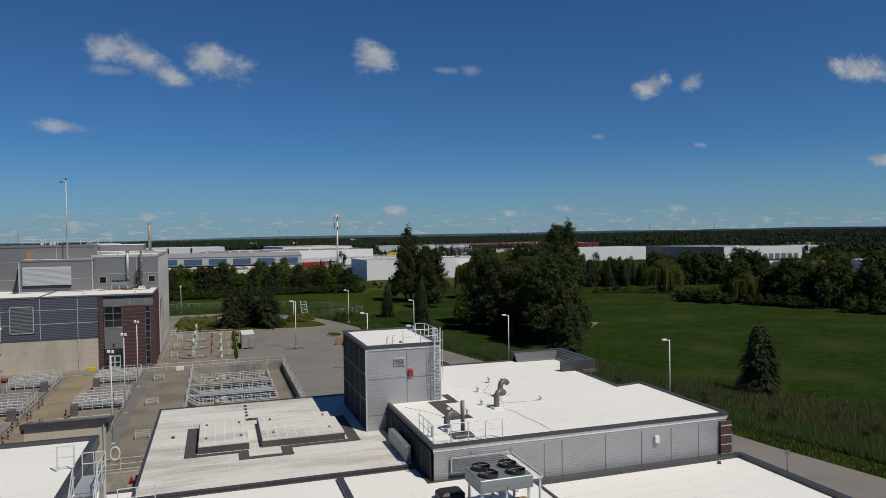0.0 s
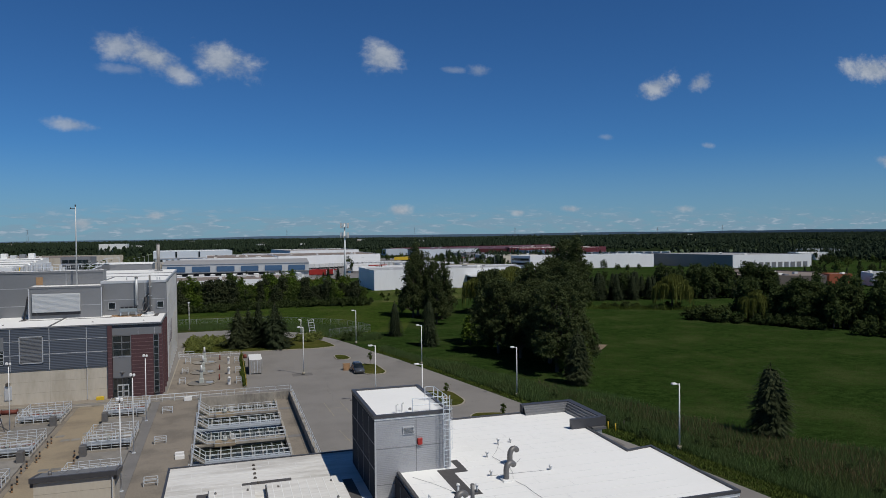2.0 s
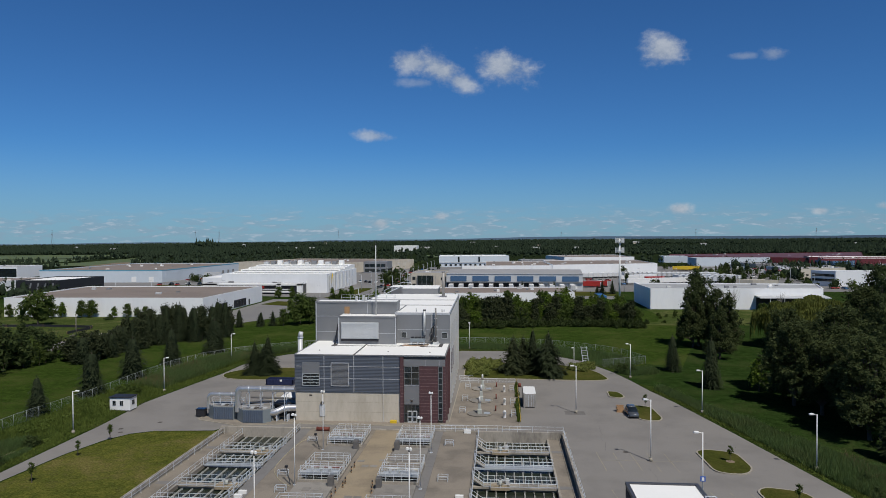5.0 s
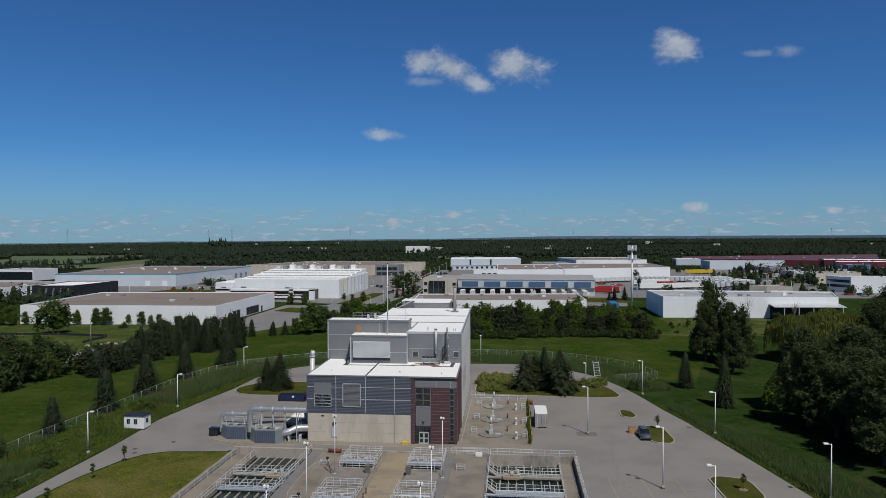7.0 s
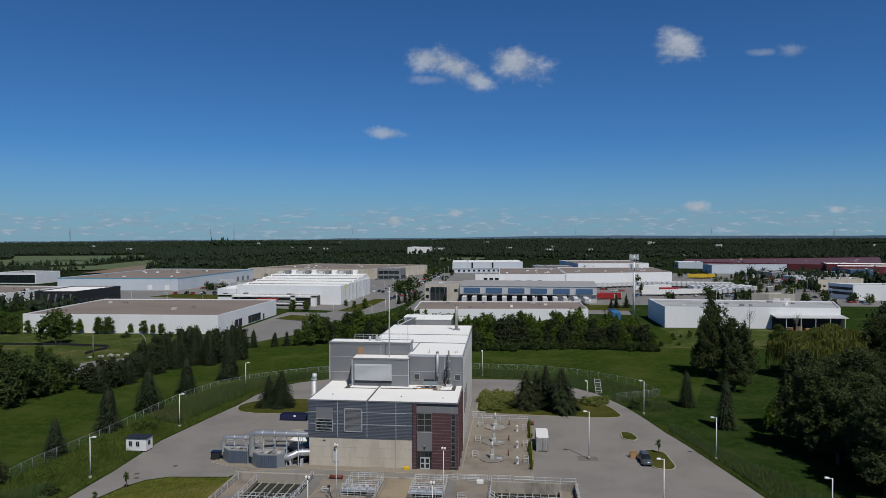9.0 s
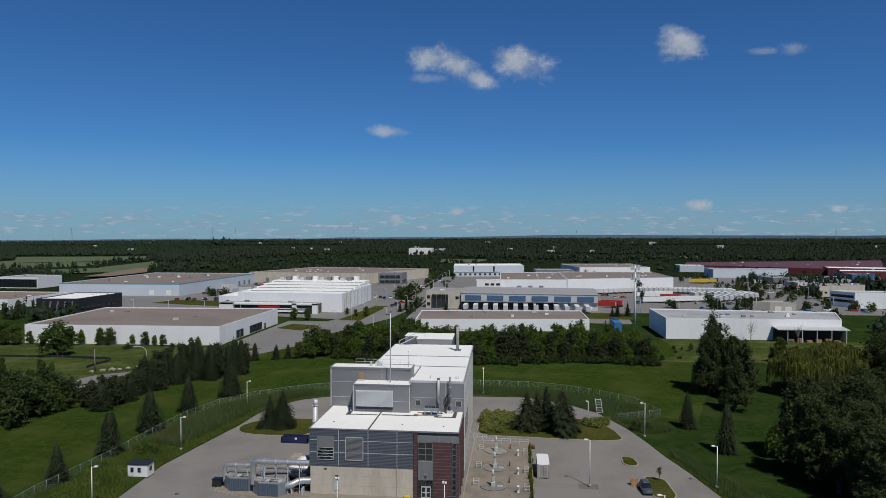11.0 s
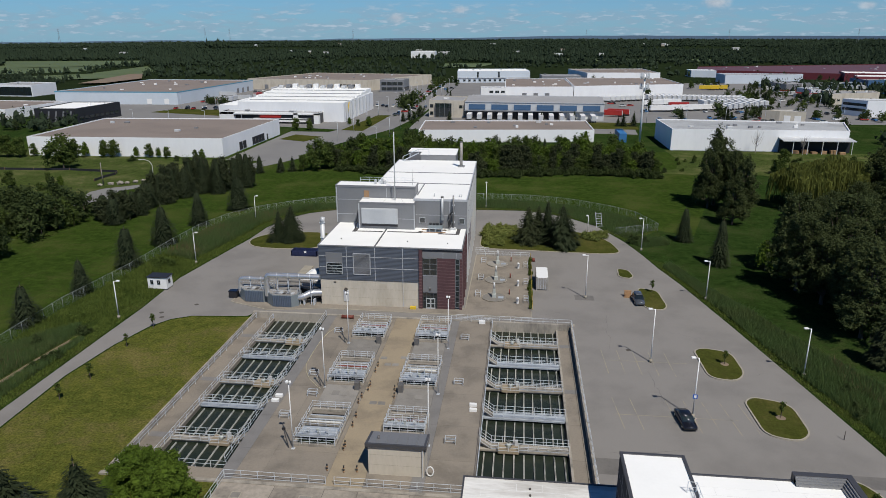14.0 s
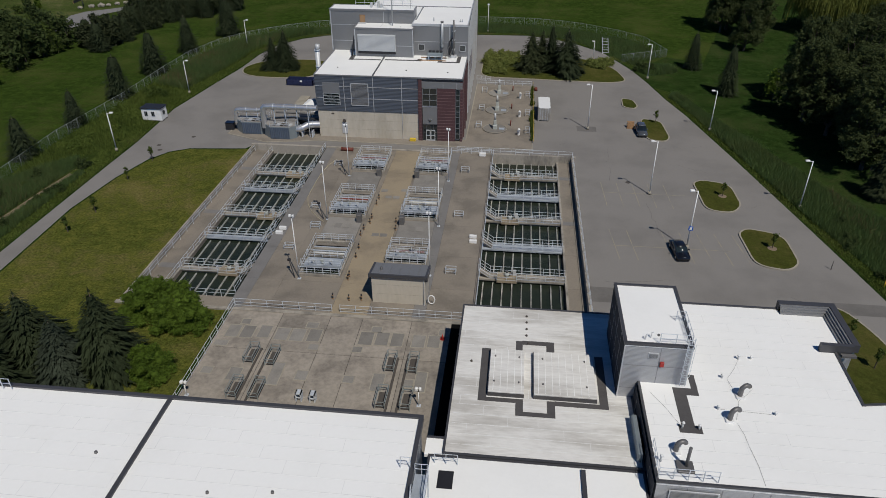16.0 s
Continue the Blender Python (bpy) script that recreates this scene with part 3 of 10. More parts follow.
sheet("worn_track", [(-75.0, 60), (-73.8, 60), (-73.3, 82), (-72.7, 92), (-71.9, 100), (-72.7, 100.4), (-73.9, 90), (-74.5, 82)], 0.03, "soil", "narrow worn track through the weeds")


def kerbed(pts, label, material="isle", mulch=()):
    """A raised bed of grass with a concrete kerb round it."""
    cx, cy = sum(p[0] for p in pts) / len(pts), sum(p[1] for p in pts) / len(pts)
    t = thing("traffic_island", cx, cy, 0.02, label, "island", "grass islands in the yard", "structure")
    part("kerb", MB().ring(pts, 0.22, 0.02, 0.17), "kerb", t, "pale concrete kerb")
    inner = inset(pts, 0.2)
    part("grass", MB().add([(x, y, 0.15) for x, y in inner], [tuple(range(len(inner)))]), material, t)
    for x, y in mulch:
        part("planting_hole", MB().cyl((x, y, 0.1), (x, y, 0.19), 0.75, 0.55, 12), "soil", t, "bare mulch ring")
    return t


def rounded(pts, r, k=5):
    """An outline with its corners rounded."""
    out, n = [], len(pts)
    for i in range(n):
        p, q, s = Vector(pts[i - 1]), Vector(pts[i]), Vector(pts[(i + 1) % n])
        a, b = (p - q), (s - q)
        d = min(r, a.length * 0.48, b.length * 0.48)
        a, b = q + a.normalized() * d, q + b.normalized() * d
        out += [tuple((1 - t) ** 2 * a + 2 * t * (1 - t) * q + t * t * b) for t in (m / k for m in range(k + 1))]
    return out


kerbed(rounded([(28.8, 95.6), (32.6, 94.8), (34.6, 97.5), (34.5, 104.9), (30.2, 106), (28.6, 104.8)], 2.4), "kerbed grass island with a sapling in the car park", mulch=[(32.3, 100.4)])
kerbed(rounded([(32.0, 80.6), (36.0, 79.6), (38.0, 81.6), (38.1, 89.2), (33.3, 90.6), (31.8, 89)], 2.4), "kerbed grass island with a sapling in the car park", mulch=[(35.4, 85.2)])
kerbed(rounded([(23.9, 122.0), (27.2, 121.4), (28.3, 123.4), (27.9, 131.8), (24.4, 132.8), (23.9, 131)], 2.0), "kerbed grass island beside a parked van")
kerbed(rounded([(21.3, 139), (23.6, 138), (24.6, 139.6), (24.0, 143.6), (21.6, 144.4)], 1.5), "small kerbed grass island")
kerbed(rounded([(-8.7, 155.7), (20, 154.2), (24.2, 155.6), (22.6, 165), (17.5, 171.8), (3.3, 174.9), (-8.7, 173)], 4.0), "large kerbed grass bed with spruces and shrubs")
kerbed(rounded([(-62.8, 151.4), (-57, 150), (-46, 151), (-46, 164.2), (-52, 165), (-62, 162.6), (-65.0, 156.5)], 4.0), "kerbed grass bed with two spruces")
kerbed(rounded([(27.0, 61.4), (35.3, 61.4), (35.3, 42), (39.5, 42), (42.4, 58), (42.2, 65.9), (39.7, 72.2), (35.4, 73), (30, 69)], 3.0), "kerbed lawn beside the pump building with saplings")

# parking lines
lines = MB()
for (x0, x1), y in (((13.8, 29.8), 84.0), ((14.2, 26.7), 100.1)):
    lines.box(x0, y - 0.06, 0.022, x1, y + 0.06, 0.028)
for n in range(8):
    x = 14.6 + 2.42 * n
    if n not in (2,):
        lines.add([(x + a, y, 0.028) for a, y in ((0, 80.4), (0.12, 80.4), (-0.6, 88.4), (-0.72, 88.4))], [(0, 1, 2, 3)])
for n in range(5):
    x = 14.3 + 2.45 * n
    lines.add([(x + a, y, 0.028) for a, y in ((0, 95.6), (0.12, 95.6), (-0.2, 103.6), (-0.32, 103.6))], [(0, 1, 2, 3)])
tagged(part("parking_lines", lines, "line"), "faded yellow parking lines on asphalt", "road marking", "", "structure")
cracks = MB()
r2 = random.Random(3)
for x, y, dx, dy in ((16.6, 118, -1.2, -14), (20.3, 97, 0.6, -10), (12, 75, 10, 1), (26, 112, 6, -3), (38, 98, -9, -2), (-55, 122, 14, 3), (24, 118, 9, 2), (9, 119, -6, -3), (40, 70, -6, 4)):
    px, py = x, y
    for k in range(9):
        qx, qy = x + dx * (k + 1) / 9 + r2.uniform(-.35, .35), y + dy * (k + 1) / 9 + r2.uniform(-.35, .35)
        nx, ny = -(qy - py), qx - px
        s = 0.013 / max(1e-3, math.hypot(nx, ny))
        cracks.add([(px + nx * s, py + ny * s, 0.026), (px - nx * s, py - ny * s, 0.026), (qx - nx * s, qy - ny * s, 0.026), (qx + nx * s, qy + ny * s, 0.026)], [(0, 1, 2, 3)])
        px, py = qx, qy
tagged(part("tar_cracks", cracks, "crack"), "tar-filled cracks in the asphalt", "road repair", "", "stuff")
for x, y, a, b in ((13.3, 126.4, 1.8, 1.3), (42.0, 72.0, 3.0, 1.2), (12.6, 72.0, 2.4, 1.6)):
    sheet("asphalt_patch", [(x - a, y - b), (x + a, y - b), (x + a, y + b), (x - a, y + b)], 0.027, "patch", "darker square patch in the asphalt")
cover = shared(MB().cyl((0, 0, 0), (0, 0, 0.012), 0.42, 0.42, 14), "manhole_cover", "joint")
for x, y in ((-62.5, 108.6), (-63.6, 110.6), (-59, 115), (18.4, 104), (44, 97)):
    tagged(clone(cover, "manhole_cover", None, x, y, 0.022), "dark iron manhole cover in the asphalt", "manhole", "manhole covers")
# pavement in front of the process building and concrete pad beside it
APRON = [(-53.2, 117.0), (-45.1, 113.8), (-40, 114.6), (-35.5, 115.6), (-9, 115.2), (3.2, 115.2), (3.2, 150.5), (-9, 150.5), (-9, 118.5), (-36, 118.5), (-36, 123), (-53.2, 123)]
sheet("pavement", APRON, 0.09, "tan_grey", "stained grey-tan concrete apron round the process building", category="pavement")
pave = MB().ring(APRON, 0.18, 0.02, 0.13)
tagged(part("pavement_kerb", pave, "kerb"), "low concrete kerb edging the apron", "kerb", "", "structure")

# ---- railings ----
POST = shared(MB().box(-0.028, -0.028, 0, 0.028, 0.028, 1.07), "post", "galv")


def railing(pts, z, label="galvanised steel guard rail", group="guard rails", gap=1.9, closed=False, toe=True, rails=(1.05, 0.55), zs=None):
    """Posts and rails along a line of points. zs: a height for each point, for sloping runs."""
    if closed:
        pts = list(pts) + [pts[0]]
    zs = zs or [z] * len(pts)
    t = thing("railing", pts[0][0], pts[0][1], zs[0], label, "railing", group)
    for (x0, y0), (x1, y1), za, zb in zip(pts, pts[1:], zs, zs[1:]):
        d = math.hypot(x1 - x0, y1 - y0)
        n = max(1, round(d / gap))
        for k in range(n):
            f = k / n
            clone(POST, "post", t, x0 + (x1 - x0) * f, y0 + (y1 - y0) * f, za + (zb - za) * f)
        for h in rails:
            part("rail", MB().cyl((x0, y0, za + h), (x1, y1, zb + h), 0.027, n=5, caps=False), "galv", t)
        if toe:
            a, b = Vector((x0, y0, za + 0.06)), Vector((x1, y1, zb + 0.06))
            part("toe_board", MB().add([a, b, b + Vector((0, 0, .1)), a + Vector((0, 0, .1))], [(0, 1, 2, 3)]), "galv", t)
    clone(POST, "post", t, pts[-1][0], pts[-1][1], zs[-1])
    return t


# ---- sunken basins ----
DZ = 0.22  # level of the main deck
bw = MB()
# outer shell: floor, walls
bw.box(-46.6, 64.5, -4.3, 10.1, 112.6, -4.0)
basin_floor = structure("floor_basin", bw, "concrete", "concrete floor under the settling basins")
wl = MB().box(-46.85, 64.5, -4.3, -46.6, 112.6, 0.10)
structure("wall_west", wl, "concrete", "stained concrete retaining wall beside the lawn")
structure("wall_north", MB().box(-47.0, 112.2, -4.3, 10.5, 112.75, DZ + 0.1), "concrete", "stained concrete end wall of the basins")
structure("wall_east", MB().box(9.75, 64.5, -4.3, 10.15, 112.2, 0.18), "concrete", "concrete retaining wall beside the car park")
structure("wall_south", MB().box(-47.0, 64.0, -4.3, 10.5, 64.5, DZ), "concrete", "concrete end wall of the basins")
# main deck with slabs between expansion joints
DECK_X = (-33.1, -3.8)
mid = MB().box(-33.1, 64.5, -4.0, -3.8, 112.2, DZ - 0.06)
structure("wall_deck", mid, "concrete", "concrete body under the deck between the basins")
slab_y = [64.5, 70.8, 78.4, 86.6, 94.8, 103.0, 112.2]
slab_x = [-33.1, -31.4, -28.2, -20.6, -16.2, -10.9, -9.4, -3.8]
deck = thing("deck", -18.4, 88, DZ, "stained tan concrete deck between the basins", "deck", "", "structure")
for i in range(7):
    for j in range(6):
        m_name = "greypaint" if i in (0, 5) else "tan" if i == 3 else "tan_grey"
        part("slab", MB().box(slab_x[i] + 0.012, slab_y[j] + 0.012, DZ - 0.08, slab_x[i + 1] - 0.012, slab_y[j + 1] - 0.012, DZ), m_name, deck)
part("joint_filler", MB().box(-33.05, 64.55, DZ - 0.07, -3.85, 112.15, DZ - 0.015), "joint", deck)

LEVEL, WATER = -0.85, -1.5


def basin(x0, x1, bridges, side, strip):
    """Settling lanes with cross launders, walkway bridges and water. side: +1 where the deck lies to the left (steps come down from it)."""
    ya, yb = 64.5 if side > 0 else 67.9, 112.2
    t = thing("settling_basin", (x0 + x1) / 2, 88, WATER, "settling basin of dark water crossed by pale launders", "basin", "settling basins")
    level = WATER if side > 0 else -1.35
    tagged(part("water", MB().box(x0, ya, -3.9, x1, yb, level), "water", t), "still dark water")
    trough = shared(MB().box(-0.07, 0, -0.20, -0.045, 1, 0).box(0.045, 0, -0.20, 0.07, 1, 0).box(-0.07, 0, -0.22, 0.07, 1, -0.18), "launder", "launder")
    edges = [ya] + [y for y, _ in bridges] + [yb]
    lanes = [(a + (1.6 if a != ya else 0.0), b) for a, b in zip(edges, edges[1:])]
    for a, b in lanes:
        n = 9 if side > 0 else 7
        for k in range(n):
            x = x0 + (x1 - x0) * (k + 0.55) / n
            clone(trough, "launder", t, x, a, level + 0.24, 0, (1 if side > 0 else 0.7, b - a, 1))
    for n, (y, kind) in enumerate(bridges):
        b = thing("walkway_bridge", x0, y, LEVEL, "concrete walkway bridge with pale steel railings over a basin", "bridge", "basin bridges")
        part("walkway", MB().soft(x0, y + 0.1 if side > 0 else y + 0.35, LEVEL - 0.28, x1, y + 1.5 if side > 0 else y + 1.3, LEVEL, 0.03), "grate" if kind == "steel" else "concrete", b)
        if kind == "drive":
            part("cross_wall", MB().box(x0, y + 0.5, -4, x1, y + 1.1, LEVEL - 0.28), "concrete", b)
            mx = x0 + (x1 - x0) * (0.33 if side > 0 else 0.66)
            part("drive_plinth", MB().soft(mx - 1.3, y - 0.25, LEVEL - 0.3, mx + 1.3, y + 1.7, LEVEL + 0.12, 0.05), "tan", b)
            dr = part("drive", MB().cyl((mx, y + 0.7, LEVEL + 0.12), (mx, y + 0.7, LEVEL + 0.7), 0.33, 0.26, 10), "patina", b, "pale green gear drive")
            part("motor", MB().cyl((mx, y + 0.7, LEVEL + 0.7), (mx, y + 0.7, LEVEL + 1.05), 0.17, 0.15, 8).cyl((mx, y + 0.7, LEVEL + 0.5), (mx + 0.6, y + 0.7, LEVEL + 0.5), 0.12, 0.12, 8), "ductgrey", dr)
            part("control_box", MB().soft(mx + 0.75, y + 0.9, LEVEL + 0.12, mx + 1.15, y + 1.2, LEVEL + 0.9, 0.02), "palegrey", b)
        # steps down from the deck
        xs0 = x0 if side > 0 else x1
        for k in range(5):
            za = DZ - (k + 1) * (DZ - LEVEL) / 6
            xa = xs0 + side * 0.28 * k
            part("step", MB().box(min(xa, xa + side * 0.3), y + 0.25, za - 0.16, max(xa, xa + side * 0.3), y + 1.35, za), "concrete", b)
        e = 1.5 * side
        far_x = x1 if side > 0 else x0
        for yy in (y + 0.12, y + 1.48):
            if kind == "drive" and yy == y + 0.12:
                mx = x0 + (x1 - x0) * (0.33 if side > 0 else 0.66)
                run = [(xs0, yy), (xs0 + e, yy), (mx - 1.25 * side, yy), (mx - 1.25 * side, yy - 0.35), (mx + 1.25 * side, yy - 0.35), (mx + 1.25 * side, yy), (far_x, yy)]
                railing(run, LEVEL, zs=[DZ] + [LEVEL] * 6, gap=1.35, label="pale steel railing along a basin bridge")
            else:
                railing([(xs0, yy), (xs0 + e, yy), (far_x, yy)], LEVEL, zs=[DZ, LEVEL, LEVEL], gap=1.35, label="pale steel railing along a basin bridge")
    # lower walkway strip on the far side
    s0, s1 = strip
    st = thing("basin_walkway", (s0 + s1) / 2, 88, LEVEL, "stained concrete walkway along the basin's outer edge", "walkway", "", "structure")
    ks = [ya, 74, 82, 89, 97, 104, yb]
    top = LEVEL
    for a, b in zip(ks, ks[1:]):
        part("slab", MB().box(s0, a + 0.015, -4, s1, b - 0.015, top + 0.01), "tan_grey", st)
    for y in ((106.0, 90.9) if side > 0 else (104.5, 89.0, 74.0)):
        part("cross_strip", MB().box(s0 + 0.3, y - 0.55, top + 0.01, s1 - 0.02, y + 0.55, top + 0.03), "greypaint", st, "dark grey cross strip")
    part("coping", MB().box(s0 if side > 0 else s1 - 0.3, ya, top, s0 + 0.3 if side > 0 else s1, yb, top + 0.12), "concrete", st)


basin(-3.8, 7.3, [(75.2, "drive"), (82.6, "steel"), (90.5, "drive"), (97.9, "steel"), (105.2, "drive")], 1, (7.3, 9.75))
basin(-43.0, -33.1, [(73.0, "drive"), (81.3, "steel"), (88.1, "drive"), (96.3, "steel"), (102.5, "drive")], -1, (-46.6, -43.0))
structure("floor_sill", MB().soft(-46.6, 64.5, -4.0, -33.1, 67.9, LEVEL, 0.03), "tan_grey", "stained concrete sill at the end of a basin")
railing([(9.95, 64.6), (9.95, 112.4), (0.2, 112.4)], 0.18, label="long steel guard rail on the retaining wall", gap=2.4, toe=False)
railing([(-3.6, 112.0), (-3.6, 66)], DZ, label="long steel guard rail along the basin edge", gap=2.0)
railing([(-33.3, 112.0), (-33.3, 67.6)], DZ, label="long steel guard rail along the basin edge", gap=2.0)
railing([(-46.3, 112.0), (-46.3, 64.8)], LEVEL, label="long steel guard rail beside the lawn", gap=2.2, toe=False)
railing([(-43.1, 111.9), (-43.1, 67.8)], LEVEL, label="steel guard rail along the lower walkway", gap=2.0, toe=False)
railing([(-10.9, 112.0), (-3.9, 112.0)], DZ, toe=False)
railing([(-43.1, 67.8), (-33.3, 67.8)], LEVEL, toe=False)
railing([(-32.2, 64.8), (-20.4, 64.8)], DZ, label="low galvanised rail across the deck")
railing([(-19.4, 64.8), (-4.4, 64.8)], DZ, label="low galvanised rail across the deck")


def filter_unit(x0, x1, y0, y1):
    """A railed opening in the deck with a pale steel platform, dark pit and pipework."""
    t = thing("filter_cell", (x0 + x1) / 2, (y0 + y1) / 2, DZ, "railed process cell with a pale steel platform over a dark pit", "process cell", "process cells in the deck")
    L = y1 - y0
    part("rim", MB().ring([(x0, y0), (x1, y0), (x1, y1), (x0, y1)], 0.35, DZ, DZ + 0.32), "concrete", t, "low concrete rim")
    part("pit", MB().box(x0 + 0.35, y0 + 0.35, DZ + 0.004, x1 - 0.35, y1 - 0.35, DZ + 0.02), "water", t, "dark sheet across the open pit")
    for k, (a, b, z, mm) in enumerate(((0.14, 0.30, 0.75, "grate"), (0.33, 0.43, 0.55, "grate"), (0.57, 0.63, 0.32, "tan_grey"), (0.66, 0.69, 0.34, "grate"), (0.77, 0.80, 0.34, "grate"), (0.84, 0.90, 0.32, "tan_grey"))):
        part("platform", MB().box(x0 + 0.3, y0 + a * L, DZ + z - 0.08, x1 - 0.3, y0 + b * L, DZ + z), mm, t)
    part("channel_wall", MB().box(x0 + 0.35, y0 + 0.48 * L, DZ, x1 - 0.35, y0 + 0.52 * L, DZ + 0.55).box(x0 + 0.35, y0 + 0.70 * L, DZ, x1 - 0.35, y0 + 0.74 * L, DZ + 0.5), "concrete", t)
    for k in range(3):
        x = x0 + (x1 - x0) * (0.28 + 0.22 * k)
        part("actuator", MB().cyl((x, y0 + 0.22 * L, DZ + 0.75), (x, y0 + 0.22 * L, DZ + 1.25), 0.13, 0.1, 8).soft(x - 0.2, y0 + 0.22 * L - 0.14, DZ + 1.2, x + 0.2, y0 + 0.22 * L + 0.14, DZ + 1.45, 0.03), "patina" if k == 1 else "palegrey", t)
    part("pipe", MB().tube([(x0 + 0.6, y0 + 0.6 * L, DZ + 0.35), (x1 - 0.6, y0 + 0.6 * L, DZ + 0.35)], 0.16, 8), "rust" if rnd.random() < 0.4 else "launder", t)
    part("walk_edge", MB().box(x0 + 0.1, y0 + 0.13 * L - 0.04, DZ + 0.62, x1 - 0.1, y0 + 0.13 * L + 0.03, DZ + 0.98), "grate", t)
    for yy, z in ((y0 + 0.05, 0.32), (y0 + 0.14 * L, 0.75), (y0 + 0.44 * L, 0.55), (y1 - 0.1, 0.32)):
        railing([(x0 + 0.1, yy), (x1 - 0.1, yy)], DZ + z, label="pale steel railing round a process cell", group="process cell railings", gap=0.95, rails=(1.05, 0.7, 0.35), toe=False)
    for x in (x0 + 0.1, x1 - 0.1):
        railing([(x, y0 + 0.1), (x, y1 - 0.1)], DZ + 0.34, label="pale steel railing round a process cell", group="process cell railings", gap=1.3, toe=False)


for x0, x1 in ((-26.5, -21.1), (-16.0, -10.6)):
    for y0, y1 in ((103.2, 110.8), (87.7, 95.8), (71.8, 80.4)):
        if (x0, y0) == (-16.0, 71.8):
            y0, y1 = 75.6, 80.4
        filter_unit(x0, x1, y0, y1)
    # raised slabs between the cells
    for y0, y1 in ((96.2, 102.4), (81.0, 87.0)):
        t = thing("raised_slab", (x0 + x1) / 2, (y0 + y1) / 2, DZ, "low raised concrete slab with hatch covers", "slab", "raised slabs on the deck")
        part("top", MB().soft(x0 + 0.2, y0, DZ, x1 - 0.2, y1, DZ + 0.28, 0.05), "slab", t)
        for k in range(2):
            part("hatch", MB().box(x0 + 1.6 + 1.2 * k, y1 - 3.0, DZ + 0.28, x0 + 2.6 + 1.2 * k, y1 - 1.8, DZ + 0.31), "slab", t)
        part("kiosk", MB().soft(x1 - 0.9 if x0 < -20 else x0 + 0.2, y1 - 1.4, DZ + 0.28, x1 - 0.2 if x0 < -20 else x0 + 0.9, y1 - 0.5, DZ + 1.5, 0.04), "ductgrey", t, "grey electrical kiosk")
# floor hatches in the centre aisle
for x, y in ((-18.9, 94.5), (-17.7, 94.5), (-18.75, 83.0), (-17.6, 83.0), (-19.9, 96.6), (-16.8, 97.0)):
    tagged(part("floor_hatch", MB().soft(x - 0.5, y - 0.42, DZ - 0.02, x + 0.5, y + 0.42, DZ + 0.025, 0.01), "slab"), "dark steel floor hatch in the deck", "hatch", "floor hatches")
# bollard hydrants striped black and yellow
boll = thing("valve_post", -20.2, 79.0, DZ, "short valve post with black and yellow bands", "valve post", "valve posts on the deck")
for k in range(4):
    part("band", MB().cyl((-20.2, 79.0, DZ + 0.22 * k), (-20.2, 79.0, DZ + 0.22 * (k + 1)), 0.09, 0.09, 8), "black" if k % 2 else "wood", boll)
for x, y in ((-20.1, 76.7), (-20.7, 82.5), (-20.6, 84.2), (-20.1, 86.1), (-20.1, 87.5), (-20.2, 91.7), (-20.2, 93.6), (-16.4, 86.6), (-16.1, 84.5), (-20.9, 67.3), (-18.9, 67.2), (-17.4, 67.4), (-20.0, 72.3), (-20.0, 71.5)):
    copy_thing(boll, placed(x, y, DZ))


def step_frame(x, y, z, w=1.3, d=0.8, h=0.75, label="small galvanised rail frame over a hatch", paint="galv"):
    """A light frame of square bars round a hatch."""
    t = thing("hatch_guard", x, y, z, label, "hatch guard", "hatch guards")
    for sx in (-1, 1):
        for sy in (-1, 1):
            part("leg", MB().box(x + sx * w / 2 - .03, y + sy * d / 2 - .03, z, x + sx * w / 2 + .03, y + sy * d / 2 + .03, z + h), paint, t)
    for zz in (h, h * 0.5):
        part("bar", MB().ring([(x - w / 2 - .03, y - d / 2 - .03), (x + w / 2 + .03, y - d / 2 - .03), (x + w / 2 + .03, y + d / 2 + .03), (x - w / 2 - .03, y + d / 2 + .03)], 0.05, z + zz - 0.05, z + zz), paint, t)
    return t


for x, y in ((-7.9, 104.8), (-7.6, 89.5), (-7.3, 74.6), (-29.3, 105.2), (-29.1, 89.9), (-29.6, 78.2), (-27.6, 84.2)):
    step_frame(x, y, DZ)
for x, y in ((-9.2, 83.4), (-9.1, 82.1), (-36.2, 83.0), (-36.3, 81.7)):
    tagged(part("white_cabinet", MB().soft(x + 3.6, y, DZ, x + 4.6, y + 0.45, DZ + 0.4, 0.03), "white"), "low white cabinet on the deck", "cabinet", "low white cabinets")
tagged(part("white_cabinet", MB().soft(-6.0, 111.3, DZ, -4.9, 111.8, DZ + 0.55, 0.03), "white"), "low white cabinet on the deck", "cabinet", "low white cabinets")
t = thing("red_valve", -29.2, 111.2, DZ, "red-oxide valve lying on the deck", "valve")
part("body", MB().cyl((-30.2, 111.2, DZ + 0.32), (-28.2, 111.2, DZ + 0.32), 0.3, 0.3, 12), "rust", t)
for x in (-30.2, -29.0, -28.2):
    part("flange", MB().cyl((x - 0.06, 111.2, DZ + 0.34), (x + 0.06, 111.2, DZ + 0.34), 0.34, 0.34, 12), "rust", t)
# yellow hose on the deck
hp = [(-30.2, 107.4, DZ + 0.04), (-31.0, 104.8, DZ + 0.04), (-31.4, 101.1, DZ + 0.04), (-31.4, 97.0, DZ + 0.04), (-31.3, 93.3, DZ + 0.04), (-30.6, 90.9, DZ + 0.04), (-29.5, 88.8, DZ + 0.04), (-28.1, 87.0, DZ + 0.04), (-26.9, 85.9, DZ + 0.04)]
tagged(part("hose", MB().tube(hp, 0.04, 5), "hose"), "faded yellow hose lying on the deck", "hose")

